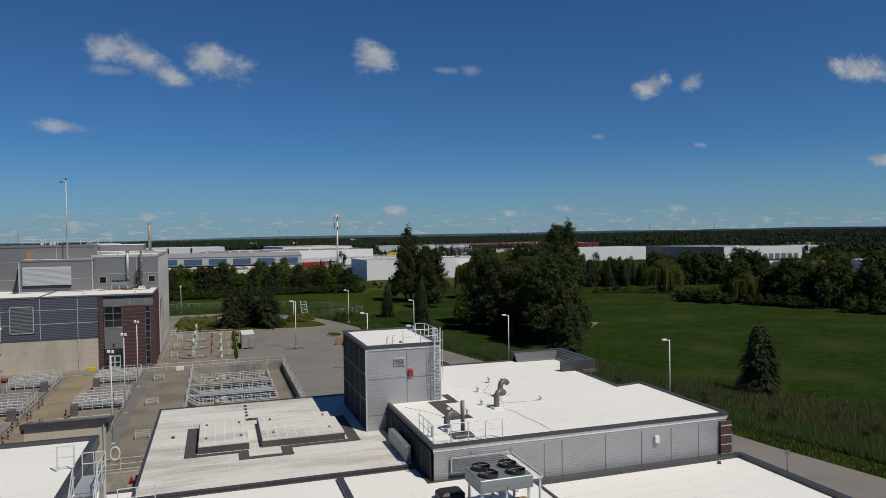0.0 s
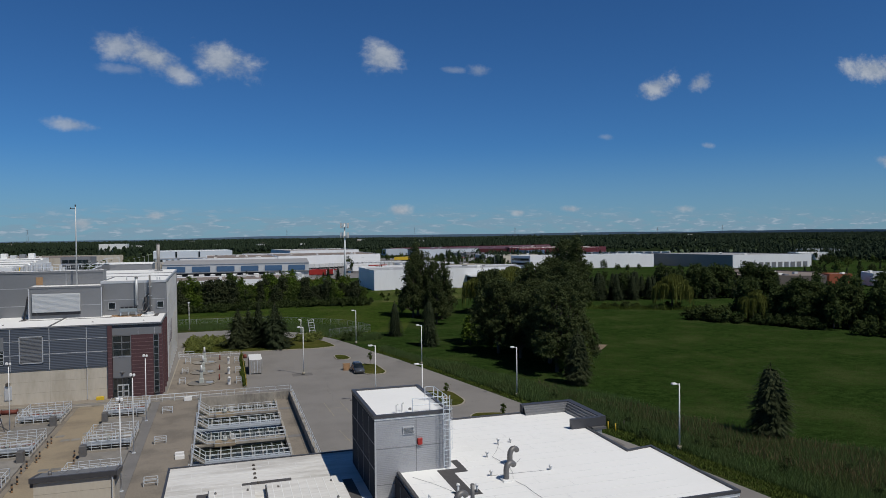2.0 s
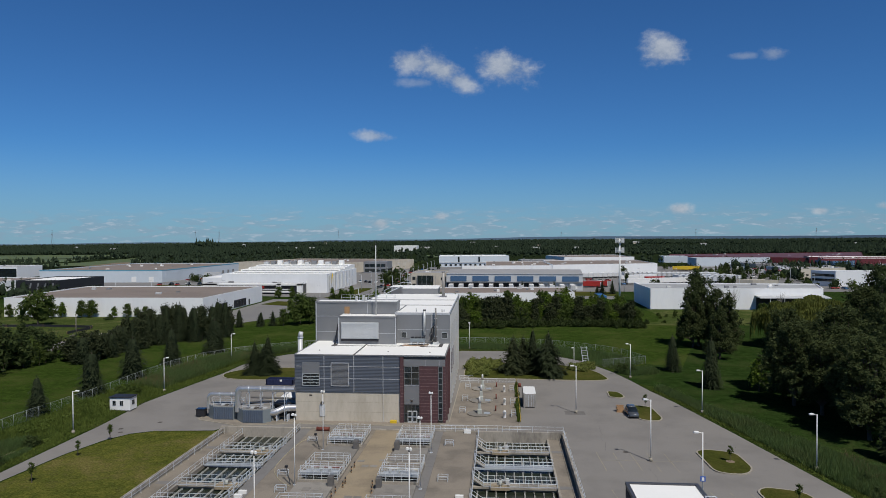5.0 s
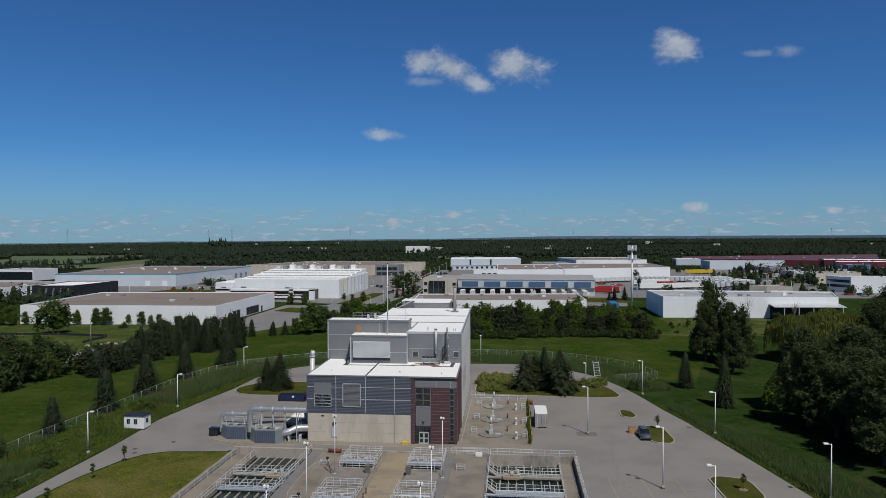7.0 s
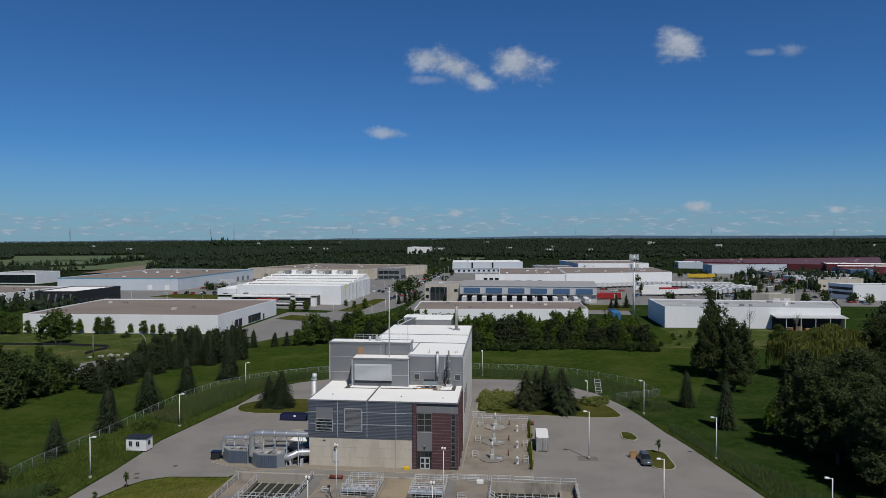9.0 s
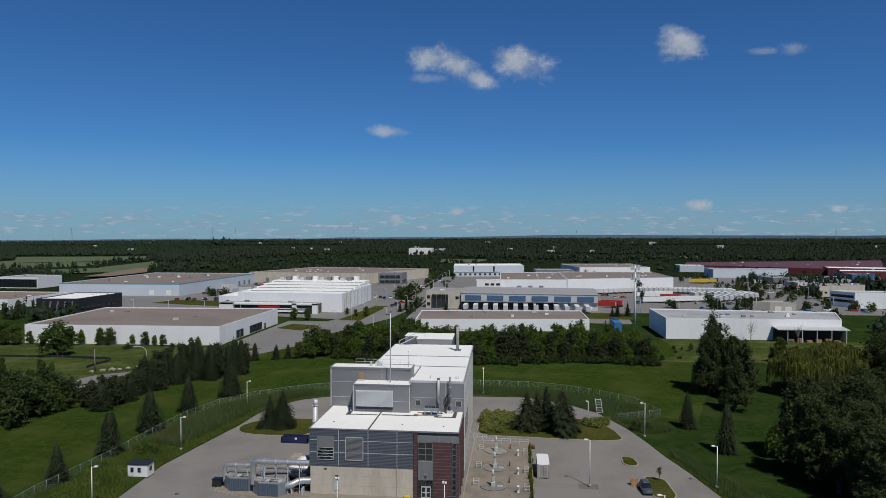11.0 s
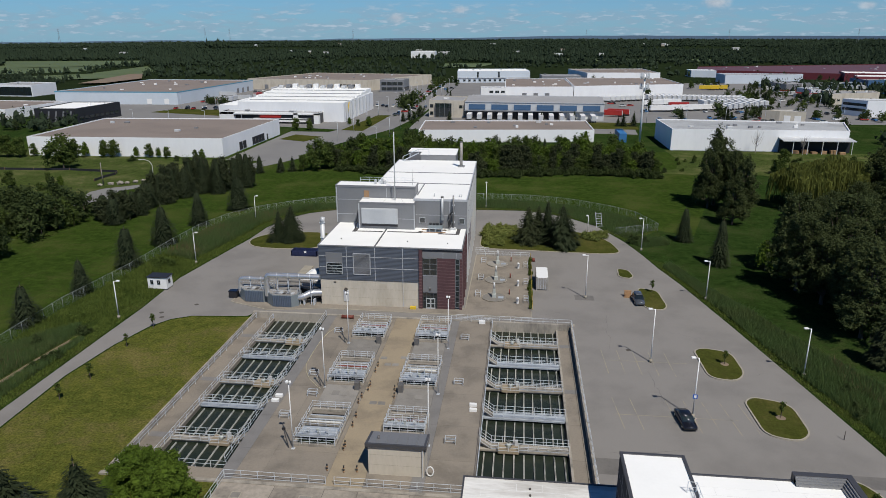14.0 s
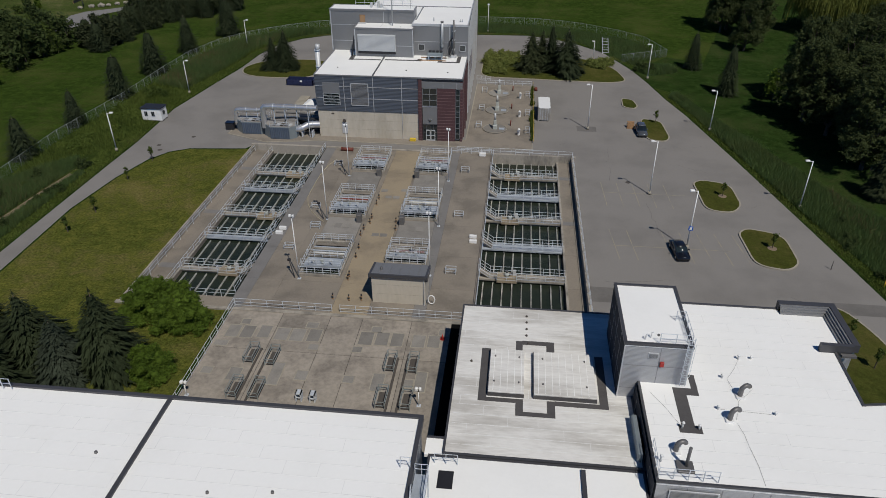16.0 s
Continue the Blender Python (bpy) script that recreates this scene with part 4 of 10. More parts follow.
# shed on the deck
shed = thing("equipment_shed", -12.8, 68.7, DZ, "cream concrete equipment shed with a grey sheet roof", "shed")
part("wall", MB().box(-16.0, 67.25, DZ, -9.6, 70.3, DZ + 3.35), "cast", shed)
part("front_upstand", MB().box(-16.0, 67.25, DZ + 3.35, -9.6, 67.4, DZ + 4.0), "cast", shed)
part("roof", MB().add([(-16.25, 67.25, DZ + 4.1), (-9.35, 67.25, DZ + 4.1), (-9.35, 70.6, DZ + 3.5), (-16.25, 70.6, DZ + 3.5)], [(0, 1, 2, 3)]), "metalgrey", shed)
for k in range(6):
    x = -15.1 + 1.15 * k
    part("roof_seam", MB().add([(x, 67.3, DZ + 4.1), (x + 0.06, 67.3, DZ + 4.1), (x + 0.06, 70.55, DZ + 3.52), (x, 70.55, DZ + 3.52), (x + 0.03, 67.3, DZ + 4.15), (x + 0.03, 70.55, DZ + 3.57)], [(0, 4, 5, 3), (4, 1, 2, 5)]), "metalgrey", shed)
part("fascia", MB().box(-16.3, 67.0, DZ + 3.72, -9.3, 67.25, DZ + 4.15), "cap", shed, "dark grey metal fascia")
for x in (-16.28, -9.6):
    part("barge_board", MB().add([(x, 67.25, DZ + 3.3), (x + 0.28, 67.25, DZ + 3.3), (x + 0.28, 70.6, DZ + 3.2), (x, 70.6, DZ + 3.2), (x, 67.25, DZ + 4.13), (x + 0.28, 67.25, DZ + 4.13), (x + 0.28, 70.6, DZ + 3.53), (x, 70.6, DZ + 3.53)], [(0, 3, 2, 1), (4, 5, 6, 7), (0, 1, 5, 4), (1, 2, 6, 5), (2, 3, 7, 6), (3, 0, 4, 7)]), "cap", shed)
for z in (1.3, 2.6):
    part("panel_joint", MB().box(-16.0, 67.24, DZ + z, -9.6, 67.252, DZ + z + 0.02), "kerb", shed)
part("downpipe", MB().tube([(-9.75, 67.15, DZ + 3.7), (-9.75, 67.15, DZ)], 0.06, 6), "palegrey", shed)
part("vent", MB().cyl((-15.0, 68.6, DZ + 3.7), (-15.0, 68.6, DZ + 4.2), 0.16, 0.16, 8), "ductgrey", shed)
t = thing("hose_reel", -8.9, 67.4, DZ, "coiled pale hose beside the shed", "hose reel")
part("coil", MB().tube([(-8.9 + 0.4 * math.cos(a * 0.7), 67.4, DZ + 0.75 + 0.62 * math.sin(a * 0.7)) for a in range(20)], 0.07, 6), "white", t)

# ---- near concrete deck over the covered basins ----
NDZ = 0.14
near = thing("covered_deck", -19, 52, NDZ, "large weathered concrete deck with slab joints and hatch covers", "deck", "", "structure")
gx, gy = [-32.5, -26.0, -20.3, -16.5, -10.75, -4.6], [36.0, 57.3, 65.0]
part("joint_filler", MB().box(-32.5, 36.0, 0.0, -4.6, 65.0, NDZ - 0.03), "joint", near)
for i in range(5):
    for j in range(2):
        part("slab", MB().box(gx[i] + 0.03, gy[j] + 0.03, 0.01, gx[i + 1] - 0.03, gy[j + 1] - 0.03, NDZ), "deck", near)
for x, y, a, b in ((-29.8, 62.0, 1.0, 0.9), (-30.7, 60.2, 1.4, 2.1), (-29.0, 60.2, 1.4, 2.1), (-27.1, 60.4, 1.3, 2.1), (-31.3, 58.0, 1.5, 0.9), (-25.0, 60.2, 1.5, 2.1), (-23.2, 60.2, 1.5, 2.1), (-21.3, 60.3, 1.4, 2.1), (-22.0, 62.1, 1.3, 1.0), (-20.9, 58.3, 1.1, 0.9),
                   (-15.4, 60.4, 1.5, 2.2), (-13.6, 60.5, 1.4, 2.2), (-11.9, 60.5, 1.3, 2.2), (-14.5, 62.1, 1.1, 0.9), (-16.0, 58.4, 1.0, 0.9), (-9.5, 60.5, 1.4, 2.1), (-7.8, 60.6, 1.3, 2.0), (-6.9, 62.3, 1.0, 1.0), (-31.1, 53.5, 1.1, 1.0), (-23.7, 53.7, 1.2, 3.4), (-28.0, 53.2, 1.3, 1.9), (-20.9, 53.7, 1.2, 1.4), (-15.9, 53.6, 1.1, 1.0), (-12.8, 53.5, 1.2, 2.6), (-8.4, 54.0, 1.1, 3.0), (-9.7, 53.6, 1.1, 1.2)):
    part("hatch_cover", MB().soft(x - a / 2, y - b / 2, NDZ, x + a / 2, y + b / 2, NDZ + 0.035, 0.015), "slab", near)
    part("hatch_rim", MB().ring([(x - a / 2 - 0.1, y - b / 2 - 0.1), (x + a / 2 + 0.1, y - b / 2 - 0.1), (x + a / 2 + 0.1, y + b / 2 + 0.1), (x - a / 2 - 0.1, y + b / 2 + 0.1)], 0.1, NDZ, NDZ + 0.03), "kerb", near, "pale concrete rim")
for x in (-26.45, -25.45, -11.3, -10.2):
    part("channel", MB().box(x - 0.12, 47.5, NDZ, x + 0.12, 57.5, NDZ + 0.08), "joint", near)
for x, y in ((-27.1, 56.2), (-24.7, 56.0), (-27.0, 50.9), (-24.7, 50.9), (-11.9, 56.4), (-9.5, 56.4), (-11.9, 51.0), (-9.4, 51.0)):
    step_frame(x, y, NDZ, 1.0, 2.5, 0.95, "dull galvanised guard frame round a deck hatch", "fence")
    tagged(part("deck_opening", MB().box(x - 0.42, y - 1.1, NDZ, x + 0.42, y + 1.1, NDZ + 0.03), "joint"), "dark plate inside a guard frame", "hatch", "dark deck plates")
t = thing("twin_vents", -19.4, 50.2, NDZ, "pair of pale steel vent frames on the deck", "vent")
for x in (-20.1, -18.7):
    part("frame", MB().box(x - 0.3, 49.9, NDZ, x - 0.2, 50.6, NDZ + 1.0).box(x + 0.2, 49.9, NDZ, x + 0.3, 50.6, NDZ + 1.0).box(x - 0.3, 49.9, NDZ + 0.9, x + 0.3, 50.6, NDZ + 1.0).box(x - 0.3, 49.9, NDZ + 0.45, x + 0.3, 50.0, NDZ + 0.52), "galv", t)
railing([(-32.3, 64.9), (-32.3, 40)], NDZ, label="galvanised guard rail at the deck's lawn edge", gap=1.8)
t = thing("safety_cone", -6.9, 61.2, NDZ, "orange traffic cone on the deck", "cone")
part("cone", MB().cyl((-6.9, 61.2, NDZ), (-6.9, 61.2, NDZ + 0.7), 0.2, 0.04, 8).box(-7.15, 60.95, NDZ, -6.65, 61.45, NDZ + 0.05), "red", t)

# ---- near buildings: flat white roofs with dark parapet caps ----
def roof_seams(mb, x0, x1, y0, y1, z, gap=1.9, along="x"):
    n = int(((y1 - y0) if along == "x" else (x1 - x0)) / gap)
    for k in range(1, n + 1):
        if along == "x":
            y = y0 + gap * k - 0.6
            mb.box(x0, y - 0.02, z, x1, y + 0.02, z + 0.006)
            for j in range(int((x1 - x0) / 6)):
                x = x0 + 6 * j + 5.5 * ((k * 0.618 + j * 0.37) % 1.0)
                mb.box(x - 0.015, y + 0.02, z, x + 0.015, min(y1, y + gap - 0.02), z + 0.005)
        else:
            x = x0 + gap * k - 0.6
            mb.box(x - 0.02, y0, z, x + 0.02, y1, z + 0.006)
    return mb


def flat_roof(t, pts, z, material, cap=0.32, rise=0.28, drop=0.35):
    part("roof", MB().prism(inset(pts, 0.05), z - 0.25, z), material, t, "white roof membrane")
    part("parapet", MB().ring(pts, cap, z - drop, z + rise), "cap", t, "dark metal parapet flashing")


def panel_joints(t, face, a0, a1, z0, z1, fixed, ats, material="trim", w=0.05, out=0.02, levels=()):
    """Pale joint strips on a wall. face: 'y' for a wall at y = fixed, 'x' for one at x = fixed."""
    for a in ats:
        if face == "y":
            part("panel_joint", MB().box(a - w / 2, fixed - out, z0, a + w / 2, fixed + out, z1), material, t)
        else:
            part("panel_joint", MB().box(fixed - out, a - w / 2, z0, fixed + out, a + w / 2, z1), material, t)
    for z in levels:
        if face == "y":
            part("panel_joint", MB().box(a0, fixed - out, z - w / 2, a1, fixed + out, z + w / 2), material, t)
        else:
            part("panel_joint", MB().box(fixed - out, a0, z - w / 2, fixed + out, a1, z + w / 2), material, t)


# pump hall with two raised hatches in its roof
PZ = 6.4
hall = thing("pump_hall", 3.5, 50, 0, "pump hall with a grimy white flat roof and dark edges", "building")
part("wall", MB().box(-4.3, 39.4, 0, 11.4, 59.25, PZ - 0.2), "cast", hall)
flat_roof(hall, [(-4.5, 39.2), (11.4, 39.2), (11.4, 59.45), (-4.5, 59.45)], PZ, "membrane_old", 0.18, 0.08)
part("roof_seams", roof_seams(MB(), -4.1, 11.2, 39.8, 59.1, PZ, 1.15), "seam", hall, kind="stuff")
for x0, y0, x1, y1 in ((-2.1, 45.5, 1.2, 46.0), (-2.1, 46.0, -1.35, 52.6), (-1.35, 52.1, 1.1, 52.6), (1.1, 52.1, 1.75, 54.0), (1.75, 53.5, 4.0, 54.1), (4.0, 52.1, 4.75, 54.1), (1.2, 44.0, 1.85, 46.0), (1.85, 44.0, 3.9, 44.5), (3.9, 44.0, 4.6, 46.0), (4.6, 45.5, 9.2, 46.05), (8.45, 46.05, 9.2, 52.4)):
    part("walk_strip", MB().box(x0, y0, PZ, x1, y1, PZ + 0.02), "strip", hall, "dark walkway membrane")
for x0, x1 in ((-1.25, 1.9), (2.75, 8.2)):
    h = part("roof_hatch", MB().soft(x0, 46.2, PZ, x1, 52.0, PZ + 0.55, 0.03), "membrane_old", hall, "raised ribbed white hatch cover")
    part("skirt", MB().box(x0 - 0.02, 46.16, PZ, x1 + 0.02, 46.21, PZ + 0.42).box(x0 - 0.05, 46.2, PZ, x0 - 0.01, 52.0, PZ + 0.42), "strip", h)
    
    for k in range(int((x1 - x0) / 0.62)):
        part("rib", MB().box(x0 + 0.4 + 0.62 * k, 46.3, PZ + 0.55, x0 + 0.44 + 0.62 * k, 51.9, PZ + 0.565), "membrane", h)
    for k in range(4):
        x, y = x0 + (x1 - x0) * (0.15 + 0.7 * (k % 2)), 47.5 + 3.4 * (k // 2)
        part("lifting_lug", MB().cyl((x, y, PZ + 0.55), (x, y, PZ + 0.68), 0.09, 0.06, 6), "ductgrey", h)
for x, y in ((2.1, 58.0), (2.1, 57.0), (2.1, 55.9), (2.1, 54.9), (2.3, 53.7), (-3.0, 50.6)):
    part("roof_drain", MB().cyl((x, y, PZ), (x, y, PZ + 0.12), 0.13, 0.10, 8), "joint", hall)

# stair tower
TZ = 12.35
tower = thing("stair_tower", 12.7, 52, 0, "square tower in silver ribbed siding with a white roof", "tower")
part("wall", MB().box(10.0, 47.7, PZ - 0.3, 15.5, 56.4, TZ - 0.12), "siding", tower)
flat_roof(tower, [(9.9, 47.6), (15.6, 47.6), (15.6, 56.5), (9.9, 56.5)], TZ, "membrane", 0.26, 0.12, 0.13)
panel_joints(tower, "y", 10.0, 15.5, PZ, TZ - 0.4, 47.69, (13.0,), w=0.05, levels=(7.5, 10.05), out=0.012, material="metalgrey")
for x in (9.96, 15.43):
    part("corner_trim", MB().box(x, 47.65, PZ, x + 0.11, 47.75, TZ - 0.3), "trim", tower)
panel_joints(tower, "x", 47.7, 56.5, PZ, TZ - 0.4, 9.99, (49.6, 51.8, 54.0), levels=(8.6, 10.4), out=0.06, material="metalgrey")
part("side_wall", MB().box(9.95, 47.75, PZ, 10.0, 56.5, TZ - 0.14), "slate", tower, "thin dark sheet over the west side")
vent = part("wall_vent", MB().box(12.02, 47.62, 10.95, 12.85, 47.7, 11.5), "trim", tower, "white louvred wall vent")
for k in range(5):
    part("slat", MB().box(12.08, 47.58, 11.0 + 0.09 * k, 12.79, 47.63, 11.05 + 0.09 * k), "metalgrey", vent)
part("alarm_box", MB().soft(13.08, 47.5, 10.15, 13.42, 47.7, 10.6, 0.02), "red", tower, "red alarm box")
lad = part("ladder", MB().box(14.94, 47.3, PZ + 2.0, 15.0, 47.36, TZ + 1.2).box(15.4, 47.3, PZ + 2.0, 15.46, 47.36, TZ + 1.2), "galv", tower, "caged steel ladder")
for k in range(19):
    z = PZ + 2.1 + 0.27 * k
    part("rung", MB().cyl((14.97, 47.33, z), (15.43, 47.33, z), 0.018, n=5), "galv", lad)
for k in range(5):
    z = PZ + 3.4 + 0.72 * k
    pts = [(15.2 + 0.36 * math.cos(a), 47.3 - 0.55 * abs(math.sin(a)), z) for a in (math.pi * j / 6 for j in range(7))]
    part("hoop", MB().tube(pts, 0.022, 4), "galv", lad)
for a in (0.25, 0.5, 0.75):
    x, y = 15.2 + 0.36 * math.cos(math.pi * a), 47.3 - 0.55 * math.sin(math.pi * a)
    part("cage_bar", MB().cyl((x, y, PZ + 3.5), (x, y, TZ + 1.0), 0.016, n=4), "galv", lad)
tower.location.y -= 0.35
railing([(12.8, 47.55), (15.4, 47.55), (15.4, 50.9), (14.7, 50.9)], TZ, label="white steel rail at the tower's roof edge", gap=1.1, toe=False)
for x, y in ((12.2, 48.6), (11.7, 48.3)):
    part("roof_pipe", MB().tube([(x, y, TZ), (x, y, TZ + 0.55), (x + 0.15, y, TZ + 0.65)], 0.05, 6), "white", tower)
part("roof_drain", MB().cyl((12.9, 49.0, TZ), (12.9, 49.0, TZ + 0.12), 0.13, 0.10, 8), "ductgrey", tower)

# east hall
EZ = 8.2
EAST = [(11.55, 36.6), (32.0, 36.6), (32.2, 46.9), (29.85, 46.5), (30.05, 53.6), (31.85, 53.5), (31.7, 59.75), (26.8, 59.75), (26.8, 59.6), (11.55, 59.6)]
east = thing("filter_hall", 21, 48, 0, "long flat-roofed hall in silver siding with dark parapets", "building")
part("wall", MB().prism(inset(EAST, 0.1), 0, EZ - 0.12), "siding", east)
part("roof", MB().prism(inset(EAST, 0.06), EZ - 0.3, EZ), "membrane", east, "bright white roof membrane")
part("parapet", MB().ring(EAST, 0.20, EZ - 0.08, EZ + 0.12), "cap", east, "dark metal parapet flashing")
part("drip_edge", MB().ring(inset(EAST, 0.03), 0.06, EZ - 0.2, EZ - 0.08), "trim", east, "pale metal drip edge")
part("roof_seams", roof_seams(MB(), 11.8, 29.6, 37, 46.2, EZ, 1.2), "seam", east, kind="stuff")
part("roof_seams", roof_seams(MB(), 15.9, 29.7, 46.3, 59.2, EZ, 1.2), "seam", east, kind="stuff")
panel_joints(east, "y", 11.5, 31.9, 5.4, EZ - 0.5, 36.69, (13.9, 16.4, 18.6, 19.8, 22.8, 25.4, 27.6, 29.7), out=0.012, material="metalgrey", w=0.06)
part("base_flashing", MB().box(11.4, 36.55, 5.45, 32.0, 36.68, 5.62), "cap", east)
part("corner_pier", MB().box(31.3, 36.5, 4.5, 32.15, 36.72, EZ - 0.45), "brick", east, "plum brick corner pier")
for k in range(4):
    part("pale_course", MB().box(31.3, 36.47, 5.6 + 0.62 * k, 32.17, 36.5, 5.66 + 0.62 * k), "trim", east)
part("wall_light", MB().soft(26.3, 36.5, 6.9, 26.6, 36.7, 7.35, 0.03), "white", east, "small white wall fixture")
scr = part("parapet_screen", MB().box(26.6, 59.25, EZ, 31.95, 59.85, EZ + 0.85).box(31.35, 53.3, EZ, 31.95, 59.25, EZ + 0.85).box(28.5, 53.1, EZ, 31.35, 53.5, EZ + 0.85), "cap", east, "raised dark metal screen wall")
for k in range(4):
    d = 0.16 * (3 - k)
    part("rib", MB().box(26.7, 59.2 - d - 0.1, EZ, 31.3 - d, 59.27, EZ + 0.2 + 0.19 * k), "metalgrey", scr)
    part("rib", MB().box(31.3 - d - 0.1, 53.6, EZ, 31.38, 59.1 - d, EZ + 0.2 + 0.19 * k), "metalgrey", scr)
part("roof_grille", MB().box(30.3, 52.6, EZ - 0.1, 31.6, 53.0, EZ + 0.1), "ductgrey", east)
for x0, y0, x1, y1 in ((14.4, 42.6, 15.45, 46.95), (15.45, 46.1, 16.5, 46.95), (15.98, 46.95, 16.52, 48.7), (14.15, 41.75, 15.96, 42.6)):
    part("walk_strip", MB().box(x0, y0, EZ, x1, y1, EZ + 0.02), "strip", east, "dark walkway membrane")
railing([(11.7, 39.8), (11.7, 36.95), (16.0, 36.95)], EZ + 0.1, label="white steel rail at a roof corner", gap=1.1, toe=False)


def gooseneck(x, y, z, r=0.22, h=0.9, d=(1, 0)):
    """A bent roof vent on a small curb."""
    t = thing("roof_vent", x, y, z, "dull grey gooseneck roof vent on a curb", "roof vent", "gooseneck roof vents")
    part("curb", MB().soft(x - r * 1.7, y - r * 1.7, z, x + r * 1.7, y + r * 1.7, z + 0.14, 0.03), "seam", t)
    pts = [(x, y, z), (x, y, z + h)] + [(x + d[0] * r * 2.0 * (1 - math.cos(a)), y + d[1] * r * 2.0 * (1 - math.cos(a)), z + h + r * 2.0 * math.sin(a)) for a in (math.pi * k / 7 for k in range(1, 7))]
    part("neck", MB().tube(pts, r, 10), "ductgrey", t)
    return t


gooseneck(19.85, 46.4, EZ, 0.2, 0.75, (0.9, 0.35))
gooseneck(18.35, 43.5, EZ, 0.2, 0.75, (0.9, 0.35))
gooseneck(13.45, 39.7, EZ, 0.2, 0.6, (0.9, 0.3))
st = thing("flue", 13.9, 38.2, EZ, "plain grey exhaust flue on a square base", "flue")
part("base", MB().soft(13.25, 37.6, EZ, 14.5, 38.75, EZ + 0.18, 0.03), "ductgrey", st)
part("pipe", MB().cyl((13.95, 38.2, EZ + 0.18), (13.95, 38.2, EZ + 2.1), 0.125, 0.125, 10), "ductgrey", st)
for x, y, h in ((14.4, 42.2, 0.6), (15.7, 42.2, 0.45), (18.9, 48.6, 0.35), (20.9, 51.3, 0.4), (22.05, 51.45, 0.25), (17.7, 44.7, 0.3), (22.2, 44.5, 0.25), (12.15, 38.6, 0.6)):
    t = thing("roof_pipe", x, y, EZ, "short capped vent pipe on a white roof", "vent pipe", "short roof pipes")
    part("pipe", MB().cyl((x, y, EZ), (x, y, EZ + h), 0.08, 0.08, 8), "palegrey", t)
    part("cap", MB().cyl((x, y, EZ + h), (x, y, EZ + h + 0.12), 0.15, 0.08, 8), "white", t)
wire = thing("lightning_cable", 19.0, 43.3, EZ, "thin cable clipped along a white roof", "cable")
for a, b in (((20.9, 51.2), (19.3, 48.5)), ((19.3, 48.5), (19.6, 45.8)), ((19.6, 45.8), (18.9, 43.6)), ((18.9, 43.2), (19.2, 40.8)), ((19.2, 40.8), (19.4, 37.1)), ((17.7, 44.7), (22.2, 44.5)), ((19.6, 45.8), (21.2, 47.5)), ((14.3, 42.6), (12.4, 46.2))):
    part("run", MB().tube([(a[0], a[1], EZ + 0.012), ((a[0] + b[0]) / 2 + 0.1, (a[1] + b[1]) / 2, EZ + 0.02), (b[0], b[1], EZ + 0.012)], 0.011, 4), "metalgrey", wire)
# long pale duct box against the hall's side wall
t = thing("side_duct", 10.9, 42.0, PZ, "long pale metal duct box on a roof beside the wall", "duct")
part("duct", MB().soft(10.8, 39.9, PZ + 0.15, 11.2, 44.2, PZ + 1.0, 0.04), "unit", t)
for y in (40.2, 42.0, 43.9):
    part("foot", MB().box(10.82, y - 0.06, PZ, 11.18, y + 0.06, PZ + 0.15), "galv", t)
part("side_wall", MB().box(11.42, 36.75, 5.6, 11.5, 47.6, EZ - 0.2), "slate", east, "thin dark sheet over the west side")
panel_joints(east, "x", 36.6, 47.6, PZ, EZ - 0.4, 11.39, (38.4, 40.2, 42.0, 43.8, 45.7), out=0.012, material="metalgrey")

# low south roofs
SZ = 5.4
south = thing("service_wing", 14, 26, 0, "low service wing with a clean white flat roof", "building")
part("wall", MB().box(17.2, 4, 0, 32.6, 36.5, SZ - 0.2), "siding", south)
flat_roof(south, [(17.0, 4), (32.8, 4), (32.8, 36.5), (17.0, 36.5)], SZ, "membrane", 0.4, 0.25)
part("roof_seams", roof_seams(MB(), 17.4, 32.4, 4.5, 36.2, SZ, 1.25), "seam", south, kind="stuff")
part("roof_drain", MB().cyl((30.4, 35.6, SZ), (30.4, 35.6, SZ + 0.15), 0.14, 0.1, 8), "joint", south)
link = thing("link_wing", 6, 26, 0, "low link wing with a white flat roof and dark divider", "building")
part("wall", MB().box(-5.4, 4, 0, 16.9, 39.0, PZ - 0.35), "cast", link)
flat_roof(link, [(-5.6, 4), (16.98, 4), (16.98, 36.5), (11.35, 36.5), (11.35, 39.15), (-5.6, 39.15)], PZ - 0.12, "membrane", 0.18, 0.06, 0.25)
part("divider", MB().box(6.4, 4.4, PZ - 0.12, 6.75, 38.7, PZ + 0.08), "cap", link, "dark raised expansion joint")
part("roof_seams", roof_seams(MB(), -5.2, 16.6, 5, 36.2, PZ - 0.12, 1.25), "seam", link, kind="stuff")
railing([(-5.0, 38.3), (-3.2, 38.3)], PZ - 0.1, label="white steel rail over a roof stair", gap=0.9, toe=False)
LZ = PZ - 0.12
